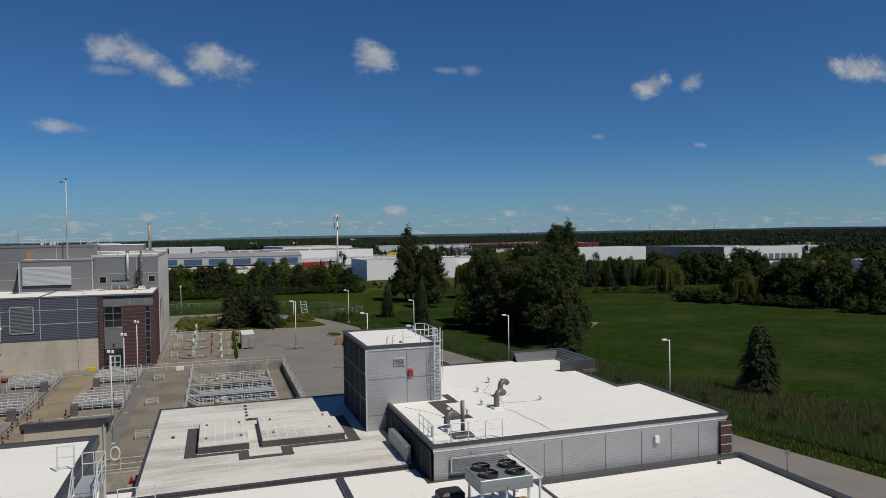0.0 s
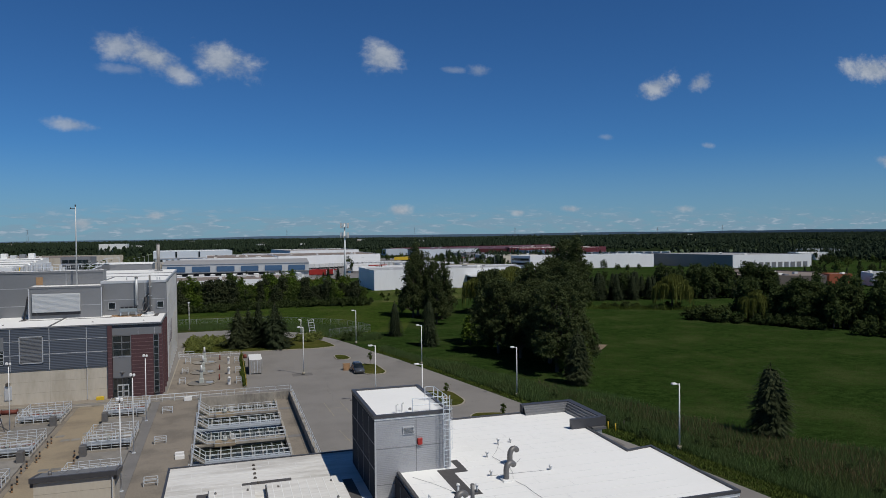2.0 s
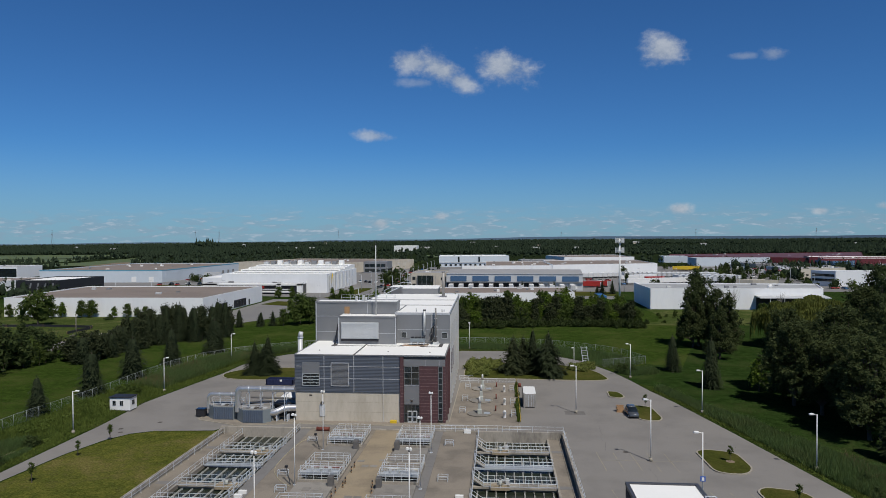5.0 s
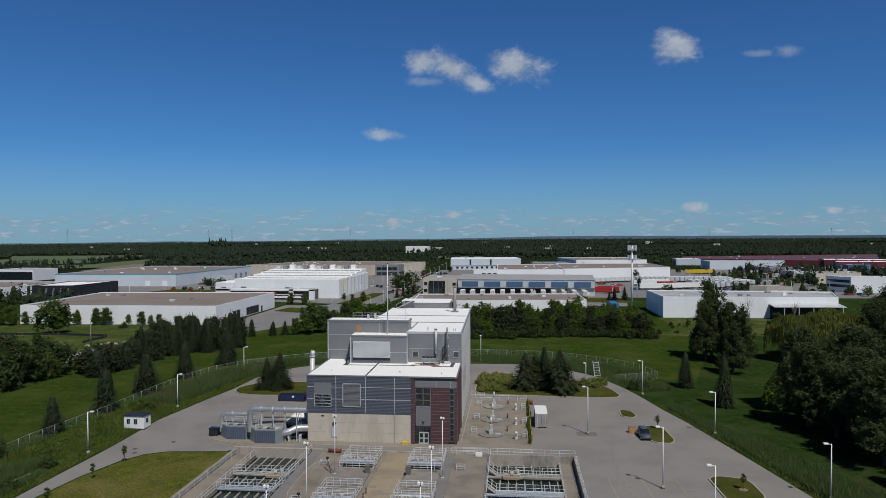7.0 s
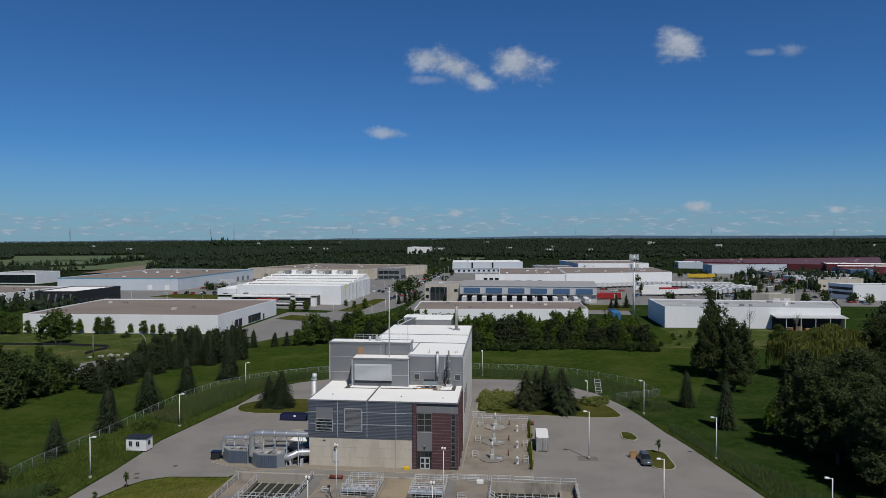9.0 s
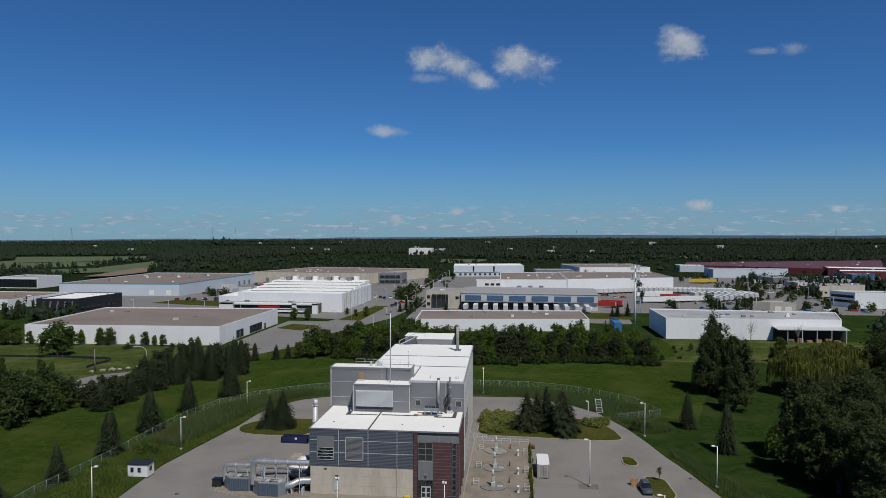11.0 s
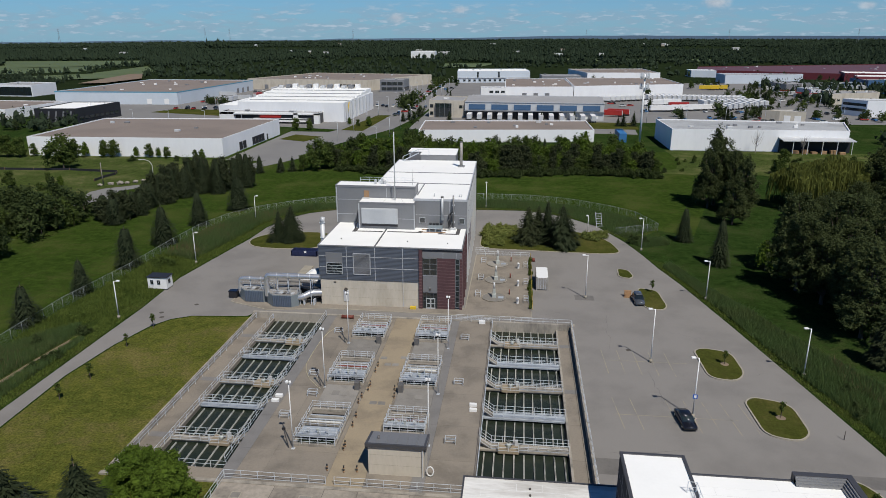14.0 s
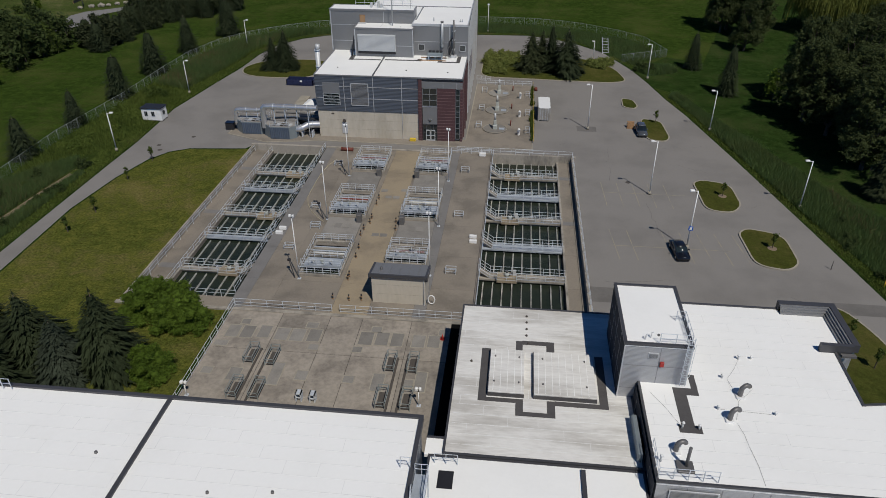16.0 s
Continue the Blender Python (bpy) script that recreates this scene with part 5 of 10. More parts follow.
# condenser on legs
ac = thing("condenser_unit", 13.0, 29.9, LZ, "grey rooftop condenser with four fans on a steel frame", "condenser")
part("cabinet", MB().soft(11.3, 28.7, LZ + 1.42, 14.6, 31.2, LZ + 2.05, 0.04), "unit", ac)
part("coil_panel", MB().box(11.4, 28.66, LZ + 1.47, 12.92, 28.71, LZ + 1.7), "metalgrey", ac)
part("coil_panel", MB().box(12.98, 28.66, LZ + 1.47, 14.5, 28.71, LZ + 1.7), "metalgrey", ac)
for x in (12.1, 13.8):
    for y in (29.35, 30.6):
        fan = part("fan", MB().cyl((x, y, LZ + 2.05), (x, y, LZ + 2.25), 0.55, 0.55, 16, False).cyl((x, y, LZ + 2.06), (x, y, LZ + 2.09), 0.5, 0.5, 16), "black", ac, "round black condenser fan")
        for k in range(5):
            a = 2 * math.pi * k / 5
            part("blade", MB().add([(x, y, LZ + 2.18), (x + 0.5 * math.cos(a), y + 0.5 * math.sin(a), LZ + 2.2), (x + 0.5 * math.cos(a + 0.6), y + 0.5 * math.sin(a + 0.6), LZ + 2.06)], [(0, 1, 2)]), "ductgrey", fan)
        part("guard", MB().tube([(x - 0.52, y, LZ + 2.26), (x + 0.52, y, LZ + 2.26)], 0.02, 4).tube([(x, y - 0.52, LZ + 2.26), (x, y + 0.52, LZ + 2.26)], 0.02, 4), "ductgrey", fan)
for x in (11.5, 13.0, 14.4):
    for y in (28.9, 31.0):
        part("leg", MB().box(x - 0.06, y - 0.06, LZ, x + 0.06, y + 0.06, LZ + 1.42), "palegrey", ac)
part("sleeper", MB().box(10.6, 28.6, LZ, 15.2, 28.85, LZ + 0.16).box(10.6, 30.9, LZ, 15.2, 31.15, LZ + 0.16), "wood", ac, "timber sleeper")
part("mat", MB().box(10.9, 28.9, LZ, 15.0, 30.9, LZ + 0.03), "black", ac, "black rubber mat")
ac.matrix_world = placed(13.45, 31.35, LZ, 0, 0.86, 1.0)
t = thing("tarpaulin", 11.4, 33.6, LZ, "black tarpaulin over a small crate on a roof", "tarpaulin")
part("sheet", MB().soft(10.9, 33.2, LZ, 12.3, 34.3, LZ + 0.5, 0.12), "black", t)
t = thing("cable_tray", 15.0, 33.0, LZ, "white cable tray bridge beside the condenser", "cable tray")
part("tray", MB().box(14.95, 30.6, LZ + 1.7, 15.5, 34.4, LZ + 1.75).box(14.95, 30.6, LZ + 1.75, 14.98, 34.4, LZ + 1.87).box(15.47, 30.6, LZ + 1.75, 15.5, 34.4, LZ + 1.87), "white", t)
for y in (30.7, 33.4):
    part("leg", MB().box(15.35, y, LZ, 15.45, y + 0.1, LZ + 1.7), "galv", t)
lv = part("wall_louvre", MB().box(12.6, 36.52, 6.6, 16.2, 36.6, 7.5), "trim", east, "wide wall louvre")
for k in range(7):
    part("slat", MB().box(12.7, 36.46, 6.66 + 0.12 * k, 16.1, 36.53, 6.71 + 0.12 * k), "metalgrey", lv)
t = thing("roof_dome", 9.6, 29.2, LZ, "low grey domed roof light", "roof light")
part("dome", MB().cyl((9.6, 29.2, LZ), (9.6, 29.2, LZ + 0.25), 0.9, 0.85, 18).cyl((9.6, 29.2, LZ + 0.25), (9.6, 29.2, LZ + 0.5), 0.85, 0.35, 18), "palegrey", t)

# west hall: largest near roof
OZ = 9.7
west = thing("west_hall", -30, 22, 0, "large hall with a white flat roof and dark rim", "building")
part("wall", MB().box(-62, 4, 0, -6.2, 39.6, OZ - 0.2), "navy", west)
flat_roof(west, [(-62.2, 4), (-6.0, 4), (-6.0, 39.8), (-62.2, 39.8)], OZ, "membrane", 0.32, 0.2)
part("divider", MB().box(-26.75, 4.4, OZ, -26.4, 39.5, OZ + 0.16), "cap", west, "dark raised expansion joint")
part("roof_seams", roof_seams(MB(), -61.8, -6.4, 5, 39.4, OZ, 1.25), "seam", west, kind="stuff")
for x, y in ((-29.6, 33.6), (-15.5, 31.5), (-20, 31)):
    part("roof_drain", MB().cyl((x, y, OZ), (x, y, OZ + 0.16), 0.13, 0.1, 8), "ductgrey", west)
railing([(-7.0, 34.6), (-6.3, 34.6)], OZ + 0.1, label="white rail at the head of an outside stair", gap=0.7, toe=False)
railing([(-41.5, 39.2), (-40.0, 39.2)], OZ + 0.1, label="white rail at a roof edge", gap=0.9, toe=False)
stair = thing("outside_stair", -5.3, 31.5, LZ, "galvanised steel stair from the upper roof down to the lower one", "stair")
part("landing", MB().box(-5.95, 32.2, 9.38, -4.95, 34.4, 9.45), "grate", stair, "steel grating landing")
for k in range(16):
    f = (k + 0.5) / 16
    part("tread", MB().box(-5.9, 32.2 - 3.7 * f - 0.13, 9.4 - 3.0 * f, -5.0, 32.2 - 3.7 * f + 0.13, 9.44 - 3.0 * f), "grate", stair)
for x in (-5.93, -4.97):
    part("stringer", MB().tube([(x, 32.2, 9.35), (x, 28.4, 6.3)], 0.09, 4), "galv", stair)
    for h in (0.55, 1.05):
        part("handrail", MB().tube([(x, 34.4, 9.45 + h), (x, 32.2, 9.45 + h), (x, 28.4, 6.35 + h)] if x > -5.5 else [(x, 32.6, 9.45 + h), (x, 32.2, 9.45 + h), (x, 28.4, 6.35 + h)], 0.028, 5), "galv", stair)
    for k in range(6):
        f = k / 5
        part("baluster", MB().cyl((x, 32.2 - 3.8 * f, 9.4 - 3.1 * f), (x, 32.2 - 3.8 * f, 10.5 - 3.1 * f), 0.028, n=5), "galv", stair)
for h in (0.55, 1.05):
    part("handrail", MB().tube([(-5.93, 34.4, 9.45 + h), (-4.97, 34.4, 9.45 + h)], 0.028, 5), "galv", stair)
for x, y in ((-5.93, 34.4), (-5.45, 34.4), (-4.97, 34.4), (-4.97, 33.3)):
    part("baluster", MB().cyl((x, y, 9.4), (x, y, 10.5), 0.028, n=5), "galv", stair)
for x, y in ((-5.9, 34.3), (-5.0, 34.3), (-5.0, 32.3)):
    part("column", MB().box(x - 0.05, y - 0.05, LZ, x + 0.05, y + 0.05, 9.4), "galv", stair)
part("floor_mat", MB().box(-4.6, 35.9, LZ, -3.4, 37.6, LZ + 0.03), "black", link, "black mat beside the stair")
# a flat strip on the deck, its black standing in for a slot's shade
part("drain_slot", MB().box(-6.15, 41.0, NDZ, -4.75, 64.8, NDZ + 0.02), "slot_black", hall, "flat black strip painted as a slot's deep shade")
part("roof_return", MB().box(-5.95, 39.1, LZ - 0.3, -4.52, 41.0, LZ), "membrane", link)
part("return_cap", MB().box(-5.97, 40.85, LZ - 0.2, -4.52, 41.05, LZ + 0.08), "cap", link)

# ---- process building ----
FX0, FX1, FY, FZ = -35.75, -9.5, 117.75, 11.65


def side_x(y):
    """The building's east side, which runs a little off square."""
    return FX1 - 0.019 * (y - FY)


proc = thing("process_building", -22, 150, 0, "process building with slate-blue siding, cream base and plum brick corner", "building")
part("base_wall", MB().box(FX0, FY, 0, -17.35, 131, 5.15), "cast", proc, "cream precast concrete base")
part("upper_wall", MB().box(FX0 - 0.12, FY - 0.12, 5.15, -17.35, 131, FZ - 0.1), "navy", proc, "slate-blue ribbed siding")
part("brick_wall", MB().box(-14.0, FY - 0.05, 0, -10.8, FY + 0.6, 9.85), "brick", proc, "plum brick wall")
part("brick_wall", MB().prism([(-9.95, FY - 0.05), (FX1, FY - 0.05), (side_x(137), 137), (-9.95 - 0.4, 137)], 0, FZ - 0.55), "brick", proc, "plum brick corner pier")
part("brick_wall", MB().box(-17.35, FY - 0.3, 0, -16.72, FY + 0.6, FZ - 0.2), "brick", proc, "dark brick pilaster")
part("pilaster_cap", MB().box(-17.4, FY - 0.34, FZ - 0.2, -16.68, FY + 0.6, FZ - 0.1), "cap", proc)
part("back_wall", MB().box(-17.35, FY + 0.45, 0, -9.9, 131, FZ - 0.15), "metalgrey", proc)
part("header_panel", MB().box(-16.72, FY - 0.06, 9.85, FX1 - 0.05, FY + 0.5, 10.95), "metalgrey", proc, "grey metal header panel")
part("header_band", MB().box(-16.72, FY + 0.15, 10.95, FX1 + 0.04, FY + 0.6, FZ - 0.1), "cap", proc, "dark recessed band under the roof")
part("header_joint", MB().box(-13.0, FY - 0.08, 9.85, -12.95, FY - 0.05, 10.95).box(-10.6, FY - 0.08, 9.85, -10.55, FY - 0.05, 10.95), "trim", proc)
part("spandrel", MB().box(-16.65, FY - 0.02, 3.2, -14.03, FY + 0.5, 6.5), "metalgrey", proc, "grey spandrel panel")
part("spandrel_trim", MB().box(-16.7, FY - 0.06, 6.42, -14.0, FY + 0.02, 6.55), "trim", proc)
part("wall_lamp", MB().cyl((-15.3, FY - 0.03, 3.9), (-15.3, FY - 0.25, 3.8), 0.18, 0.14, 8), "joint", proc)
part("sign_plate", MB().soft(-15.6, FY - 0.12, 4.0, -15.0, FY - 0.02, 4.2, 0.02), "metalgrey", proc)
for k in range(18):
    z = 0.5 + 0.58 * k
    if z < 9.7:
        part("pale_course", MB().box(-14.01, FY - 0.075, z, -10.79, FY - 0.045, z + 0.06), "brick_pale", proc)
        part("pale_course", MB().box(-17.36, FY - 0.32, z, -16.71, FY - 0.295, z + 0.06), "brick_pale", proc)
    if z < 11.0:
        part("pale_course", MB().prism([(-9.96, FY - 0.075), (FX1 + 0.02, FY - 0.075), (side_x(137) + 0.025, 137), (side_x(137) - 0.02, 137), (FX1 - 0.03, FY - 0.045), (-9.96, FY - 0.045)], z, z + 0.06), "brick_pale", proc)


def window(t, x0, x1, z0, z1, y, cols, rows, frame_mat="trim", name="window"):
    wdw = part(name, MB().box(x0, y - 0.10, z0, x1, y + 0.1, z0 + 0.08).box(x0, y - 0.10, z1 - 0.08, x1, y + 0.1, z1).box(x0, y - 0.10, z0, x0 + 0.08, y + 0.1, z1).box(x1 - 0.08, y - 0.10, z0, x1, y + 0.1, z1), frame_mat, t)
    for i in range(cols):
        for j in range(rows):
            a, b = x0 + (x1 - x0) * i / cols + 0.05, x0 + (x1 - x0) * (i + 1) / cols - 0.05
            c, d = z0 + (z1 - z0) * j / rows + 0.05, z0 + (z1 - z0) * (j + 1) / rows - 0.05
            part("pane", MB().box(a, y - 0.04, c, b, y + 0.02, d), "glass", wdw)
    for i in range(1, cols):
        a = x0 + (x1 - x0) * i / cols
        part("mullion", MB().box(a - 0.05, y - 0.08, z0, a + 0.05, y + 0.02, z1), frame_mat, wdw)
    for j in range(1, rows):
        a = z0 + (z1 - z0) * j / rows
        part("transom", MB().box(x0, y - 0.075, a - 0.05, x1, y + 0.015, a + 0.05), frame_mat, wdw)
    return wdw


window(proc, -16.65, -14.03, 6.55, 9.8, FY, 2, 3, "metalgrey", "tall_window")
window(proc, -10.75, -9.98, 0.5, 9.8, FY, 1, 9, "metalgrey", "slit_window")
ent = window(proc, -16.65, -14.03, 0.1, 3.15, FY, 4, 2, "cap", "entrance")
for x0 in (-16.05, -15.2):
    part("door", MB().box(x0, FY - 0.14, 0.1, x0 + 0.8, FY - 0.08, 2.15), "palegrey", ent, "pale glazed door leaf")
    for z0, z1 in ((1.2, 1.95), (0.35, 1.0)):
        part("door_pane", MB().box(x0 + 0.12, FY - 0.17, z0, x0 + 0.68, FY - 0.12, z1), "glass", ent)
YW = FY - 0.14
win = window(proc, -34.5, -31.45, 6.2, 8.4, YW, 1, 4)
part("blind_panel", MB().box(-34.5, YW - 0.08, 8.4, -31.45, YW + 0.02, 10.3), "metalgrey", win, "grey panel over the window")
part("cross_brace", MB().tube([(-34.3, YW - 0.07, 6.4), (-33.0, YW - 0.07, 7.3), (-31.6, YW - 0.07, 6.4)], 0.04, 4).tube([(-34.3, YW - 0.07, 8.2), (-33.0, YW - 0.07, 7.3), (-31.6, YW - 0.07, 8.2)], 0.04, 4).tube([(-33.0, YW - 0.07, 6.3), (-33.0, YW - 0.07, 8.3)], 0.03, 4), "unit", win, "pale bracing behind the glass")
lou = part("louvre", MB().box(-29.45, YW - 0.1, 6.2, -29.33, YW, 10.3).box(-26.35, YW - 0.1, 6.2, -26.23, YW, 10.3).box(-29.45, YW - 0.1, 10.18, -26.23, YW, 10.3).box(-29.45, YW - 0.1, 6.2, -26.23, YW, 6.32), "trim", proc, "large framed wall louvre")
for k in range(19):
    part("slat", MB().box(-29.33, YW - 0.07, 6.35 + 0.204 * k, -26.35, YW + 0.01, 6.48 + 0.204 * k), "metalgrey", lou)
panel_joints(proc, "y", FX0, -17.4, 5.15, FZ - 0.2, YW + 0.01, (-30.65, -25.4, -20.3), w=0.09, levels=(9.62, 7.52), out=0.02)
panel_joints(proc, "y", FX0, -17.4, 0, 5.15, FY, (-30.65, -25.4, -20.3), "kerb", w=0.03, out=0.004, levels=(1.7, 3.4))
part("downpipe", MB().tube([(-20.3, FY - 0.08, 5.15), (-20.3, FY - 0.08, 0.2)], 0.05, 6), "palegrey", proc)
part("meter_box", MB().soft(-31.5, FY - 0.12, 0.9, -30.5, FY + 0.02, 3.0, 0.03), "palegrey", proc, "pale meter panel")
part("meter", MB().cyl((-31.0, FY - 0.3, 3.25), (-31.0, FY - 0.02, 3.25), 0.3, 0.3, 12), "joint", proc, "round dark meter")
part("wall_vent", MB().box(-33.3, FY - 0.05, 4.4, -32.8, FY, 4.65), "joint", proc)
part("front_roof", MB().prism([(FX0 - 0.1, FY - 0.1), (FX1, FY - 0.1), (side_x(134), 134), (FX0 - 0.1, 134)], FZ - 0.2, FZ), "membrane", proc, "bright white roof membrane")
part("front_parapet", MB().ring([(FX0 - 0.2, FY - 0.2), (FX1 + 0.06, FY - 0.2), (side_x(134) + 0.06, 134), (FX0 - 0.2, 134)], 0.2, FZ - 0.14, FZ + 0.06), "metalgrey", proc)
part("roof_divider", MB().box(-25.5, FY + 0.1, FZ, -25.25, 129.5, FZ + 0.1), "cap", proc)
for x0, y0, x1, y1 in ((-31.75, 127.0, -30.95, 129.9), (-30.95, 127.2, -25.7, 127.75), (-25.0, 127.4, -18.1, 128.0), (-18.9, 128.0, -18.1, 128.7), (-15.0, 126.9, -10.9, 127.5), (-15.0, 127.5, -14.2, 128.6), (-11.6, 127.5, -10.9, 131.0)):
    part("walk_strip", MB().box(x0, y0, FZ, x1, y1, FZ + 0.02), "strip", proc, "dark walkway membrane")
for x, y in ((-32.6, 122.0), (-20.0, 121.5), (-12.5, 121.0)):
    part("roof_drain", MB().cyl((x, y, FZ), (x, y, FZ + 0.12), 0.14, 0.1, 8), "ductgrey", proc)
# upper blocks
part("upper_block", MB().box(-36.3, 133.4, 0, -20.2, 137.2, 19.3), "metalgrey", proc, "grey metal-clad plant block")
part("block_roof", MB().box(-36.2, 133.5, 19.3, -20.3, 137.1, 19.36), "membrane", proc)
part("block_parapet", MB().ring([(-36.4, 133.3), (-20.1, 133.3), (-20.1, 137.3), (-36.4, 137.3)], 0.18, 19.05, 19.42), "metalgrey", proc)
panel_joints(proc, "y", -36.3, -20.2, FZ, 19.05, 133.39, (-26.0,), levels=(16.5, 13.5), w=0.08, out=0.02)
part("corner_trim", MB().box(-36.34, 133.34, FZ, -36.15, 133.45, 19.1), "trim", proc)
part("screen_block", MB().box(-30.85, 129.55, FZ - 0.1, -19.9, 133.4, 16.9), "metalgrey", proc, "grey metal-clad block with a large pale panel")
part("screen_roof", MB().box(-30.75, 129.65, 16.9, -20.0, 133.35, 16.96), "membrane", proc)
part("screen_edge", MB().ring([(-30.95, 129.45), (-19.8, 129.45), (-19.8, 133.4), (-30.95, 133.4)], 0.15, 16.72, 16.99), "metalgrey", proc)
pan = part("screen_panel", MB().soft(-30.3, 129.15, 12.75, -23.15, 129.57, 15.8, 0.03), "palegrey", proc, "large pale louvred panel")
for k in range(14):
    part("slat", MB().box(-30.2, 129.11, 12.86 + 0.2 * k, -23.25, 129.16, 13.0 + 0.2 * k), "palegrey", pan)
# black strip put in as the shadow that the pale panel throws below
part("panel_shadow_gap", MB().box(-30.3, 129.25, 12.25, -23.15, 129.55, 12.75), "black", proc)
panel_joints(proc, "y", -23.15, -19.9, FZ, 16.7, 129.54, (), levels=(13.75,), w=0.07, out=0.02)
for x in (-20.0, -30.93):
    part("corner_trim", MB().box(x, 129.46, FZ, x + 0.18, 129.58, 16.75), "trim", proc)
part("brace", MB().tube([(-31.6, 129.5, FZ), (-30.95, 129.6, 15.5)], 0.16, 4), "black", proc)
HALL = [(-20.2, 131.1), (side_x(131.1), 131.1), (side_x(173.4), 173.4), (-30.3, 173.4), (-30.3, 137.2), (-20.2, 137.2)]
part("hall_wall", MB().prism(HALL, 0, 17.4), "metalgrey", proc, "tall grey metal-clad hall")
part("hall_roof", MB().prism(inset(HALL, 0.08), 17.4, 17.5), "membrane", proc, "bright white roof membrane")
part("hall_parapet", MB().ring(inset(HALL, -0.06), 0.18, 17.15, 17.56), "trim", proc)
for box in ((-30.0, 145.2, 17.5, side_x(145) - 0.2, 145.4, 17.62), (-30.0, 157.0, 17.5, side_x(157) - 0.2, 157.2, 17.62), (-20.0, 134.2, 17.5, -19.8, 145.2, 17.62)):
    part("roof_divider", MB().box(*box), "metalgrey", proc)
part("roof_seam", MB().box(-22.9, 157.2, 17.5, -22.85, 173.2, 17.52), "seam", proc)
panel_joints(proc, "y", -19.8, side_x(131), FZ, 17.2, 131.09, (-13.2,), levels=(14.3,), w=0.06, out=0.02)
for x0 in (-19.1, -11.3):
    window(proc, x0, x0 + 1.15, 12.65, 13.85, 131.05, 1, 1, "trim", "small_window")
# the long east side: piers, glazing, pale bays
for k in range(13):
    y = 120 + 4.2 * k
    ex = side_x(y + 2.1)
    if y < 170:
        part("pier", MB().box(ex - 0.1, y, 0, ex + 0.24, y + 0.4, 17.0 if y > 131 else FZ - 0.4), "palegrey" if y > 131 else "brick", proc)
        if y > 130:
            sw = part("side_window", MB().box(ex - 0.12, y + 0.5, 9.6, ex + 0.06, y + 4.1, 14.2), "glass", proc)
            part("mullion", MB().box(ex - 0.05, y + 1.6, 9.6, ex + 0.12, y + 1.68, 14.2).box(ex - 0.05, y + 2.9, 9.6, ex + 0.12, y + 2.98, 14.2).box(ex - 0.05, y + 0.5, 11.6, ex + 0.12, y + 4.1, 11.7), "trim", sw)
            part("side_panel", MB().box(ex - 0.12, y + 0.6, 0.3, ex + 0.08, y + 4.0, 5.0), "cast", proc)
            part("side_brick", MB().box(ex - 0.12, y + 0.4, 5.2, ex + 0.06, y + 4.2, 9.2), "brick" if y < 145 else "cast", proc)
# rear block, chimney
part("rear_block", MB().prism([(-24.85, 173.5), (-15.85, 173.5), (-16.1, 183), (-28.5, 183), (-28.5, 177.5), (-24.85, 177.5)], 0, 18.9), "metalgrey", proc)
part("rear_roof", MB().prism(inset([(-24.85, 173.5), (-15.85, 173.5), (-16.1, 183), (-28.5, 183), (-28.5, 177.5), (-24.85, 177.5)], -0.1), 18.9, 19.03), "membrane", proc)
rs = part("rear_stair", MB().tube([(-29.2, 172.6, 17.5), (-25.2, 173.0, 19.4)], 0.12, 4).tube([(-29.2, 172.0, 17.5), (-25.2, 172.4, 19.4)], 0.12, 4), "galv", proc, "short steel roof stair")
for k in range(8):
    f = (k + 0.5) / 8
    part("tread", MB().box(-29.2 + 4.0 * f - 0.13, 172.1, 17.5 + 1.9 * f, -29.2 + 4.0 * f + 0.13, 172.9, 17.54 + 1.9 * f), "grate", rs)
for y in (172.0, 172.9):
    part("handrail", MB().tube([(-29.2, y, 18.5), (-25.2, y, 20.4), (-22.6, y + 0.4, 20.4)], 0.04, 5).cyl((-29.2, y, 17.5), (-29.2, y, 18.5), 0.03, n=4).cyl((-27.2, y, 18.4), (-27.2, y, 19.45), 0.03, n=4).cyl((-25.2, y, 19.4), (-25.2, y, 20.4), 0.03, n=4).cyl((-22.6, y + 0.4, 19.0), (-22.6, y + 0.4, 20.4), 0.03, n=4), "galv", rs)
ch = thing("exhaust_chimney", -13.8, 165.6, 17.5, "tall plain steel exhaust chimney", "chimney")
part("flue_pipe", MB().cyl((-13.8, 165.2, 17.5), (-13.8, 165.2, 23.4), 0.36, 0.36, 14), "container", ch)
part("cone", MB().cyl((-13.8, 165.2, 23.4), (-13.8, 165.2, 23.6), 0.36, 0.45, 14), "ductgrey", ch)
part("base", MB().soft(-14.6, 164.8, 17.5, -13.0, 166.4, 17.75, 0.05), "metalgrey", ch)
ms = thing("radio_mast", -24.0, 131.6, 16.96, "thin guyed radio mast with a small anemometer", "mast")
part("pole", MB().cyl((-24.0, 131.6, 16.96), (-24.0, 131.6, 30.4), 0.12, 0.09, 8), "palegrey", ms)
part("anemometer", MB().tube([(-24.75, 131.6, 30.1), (-24.0, 131.6, 30.1)], 0.05, 5).cyl((-24.75, 131.6, 30.0), (-24.75, 131.6, 30.3), 0.12, 0.08, 6).cyl((-24.0, 131.6, 30.4), (-24.0, 131.6, 30.8), 0.09, 0.13, 6), "black", ms, "dark wind gauge")
for dx, dy in ((-3.5, -1.4), (3.0, -1.2), (0.3, 1.5)):
    part("guy", MB().tube([(-24.0, 131.6, 19.3), (-24.0 + dx * 0.6, 131.6 + dy, 16.97)], 0.012, 4), "ductgrey", ms)
an = thing("aerial", -21.0, 135.0, 19.36, "thin whip aerial on the plant block", "aerial")
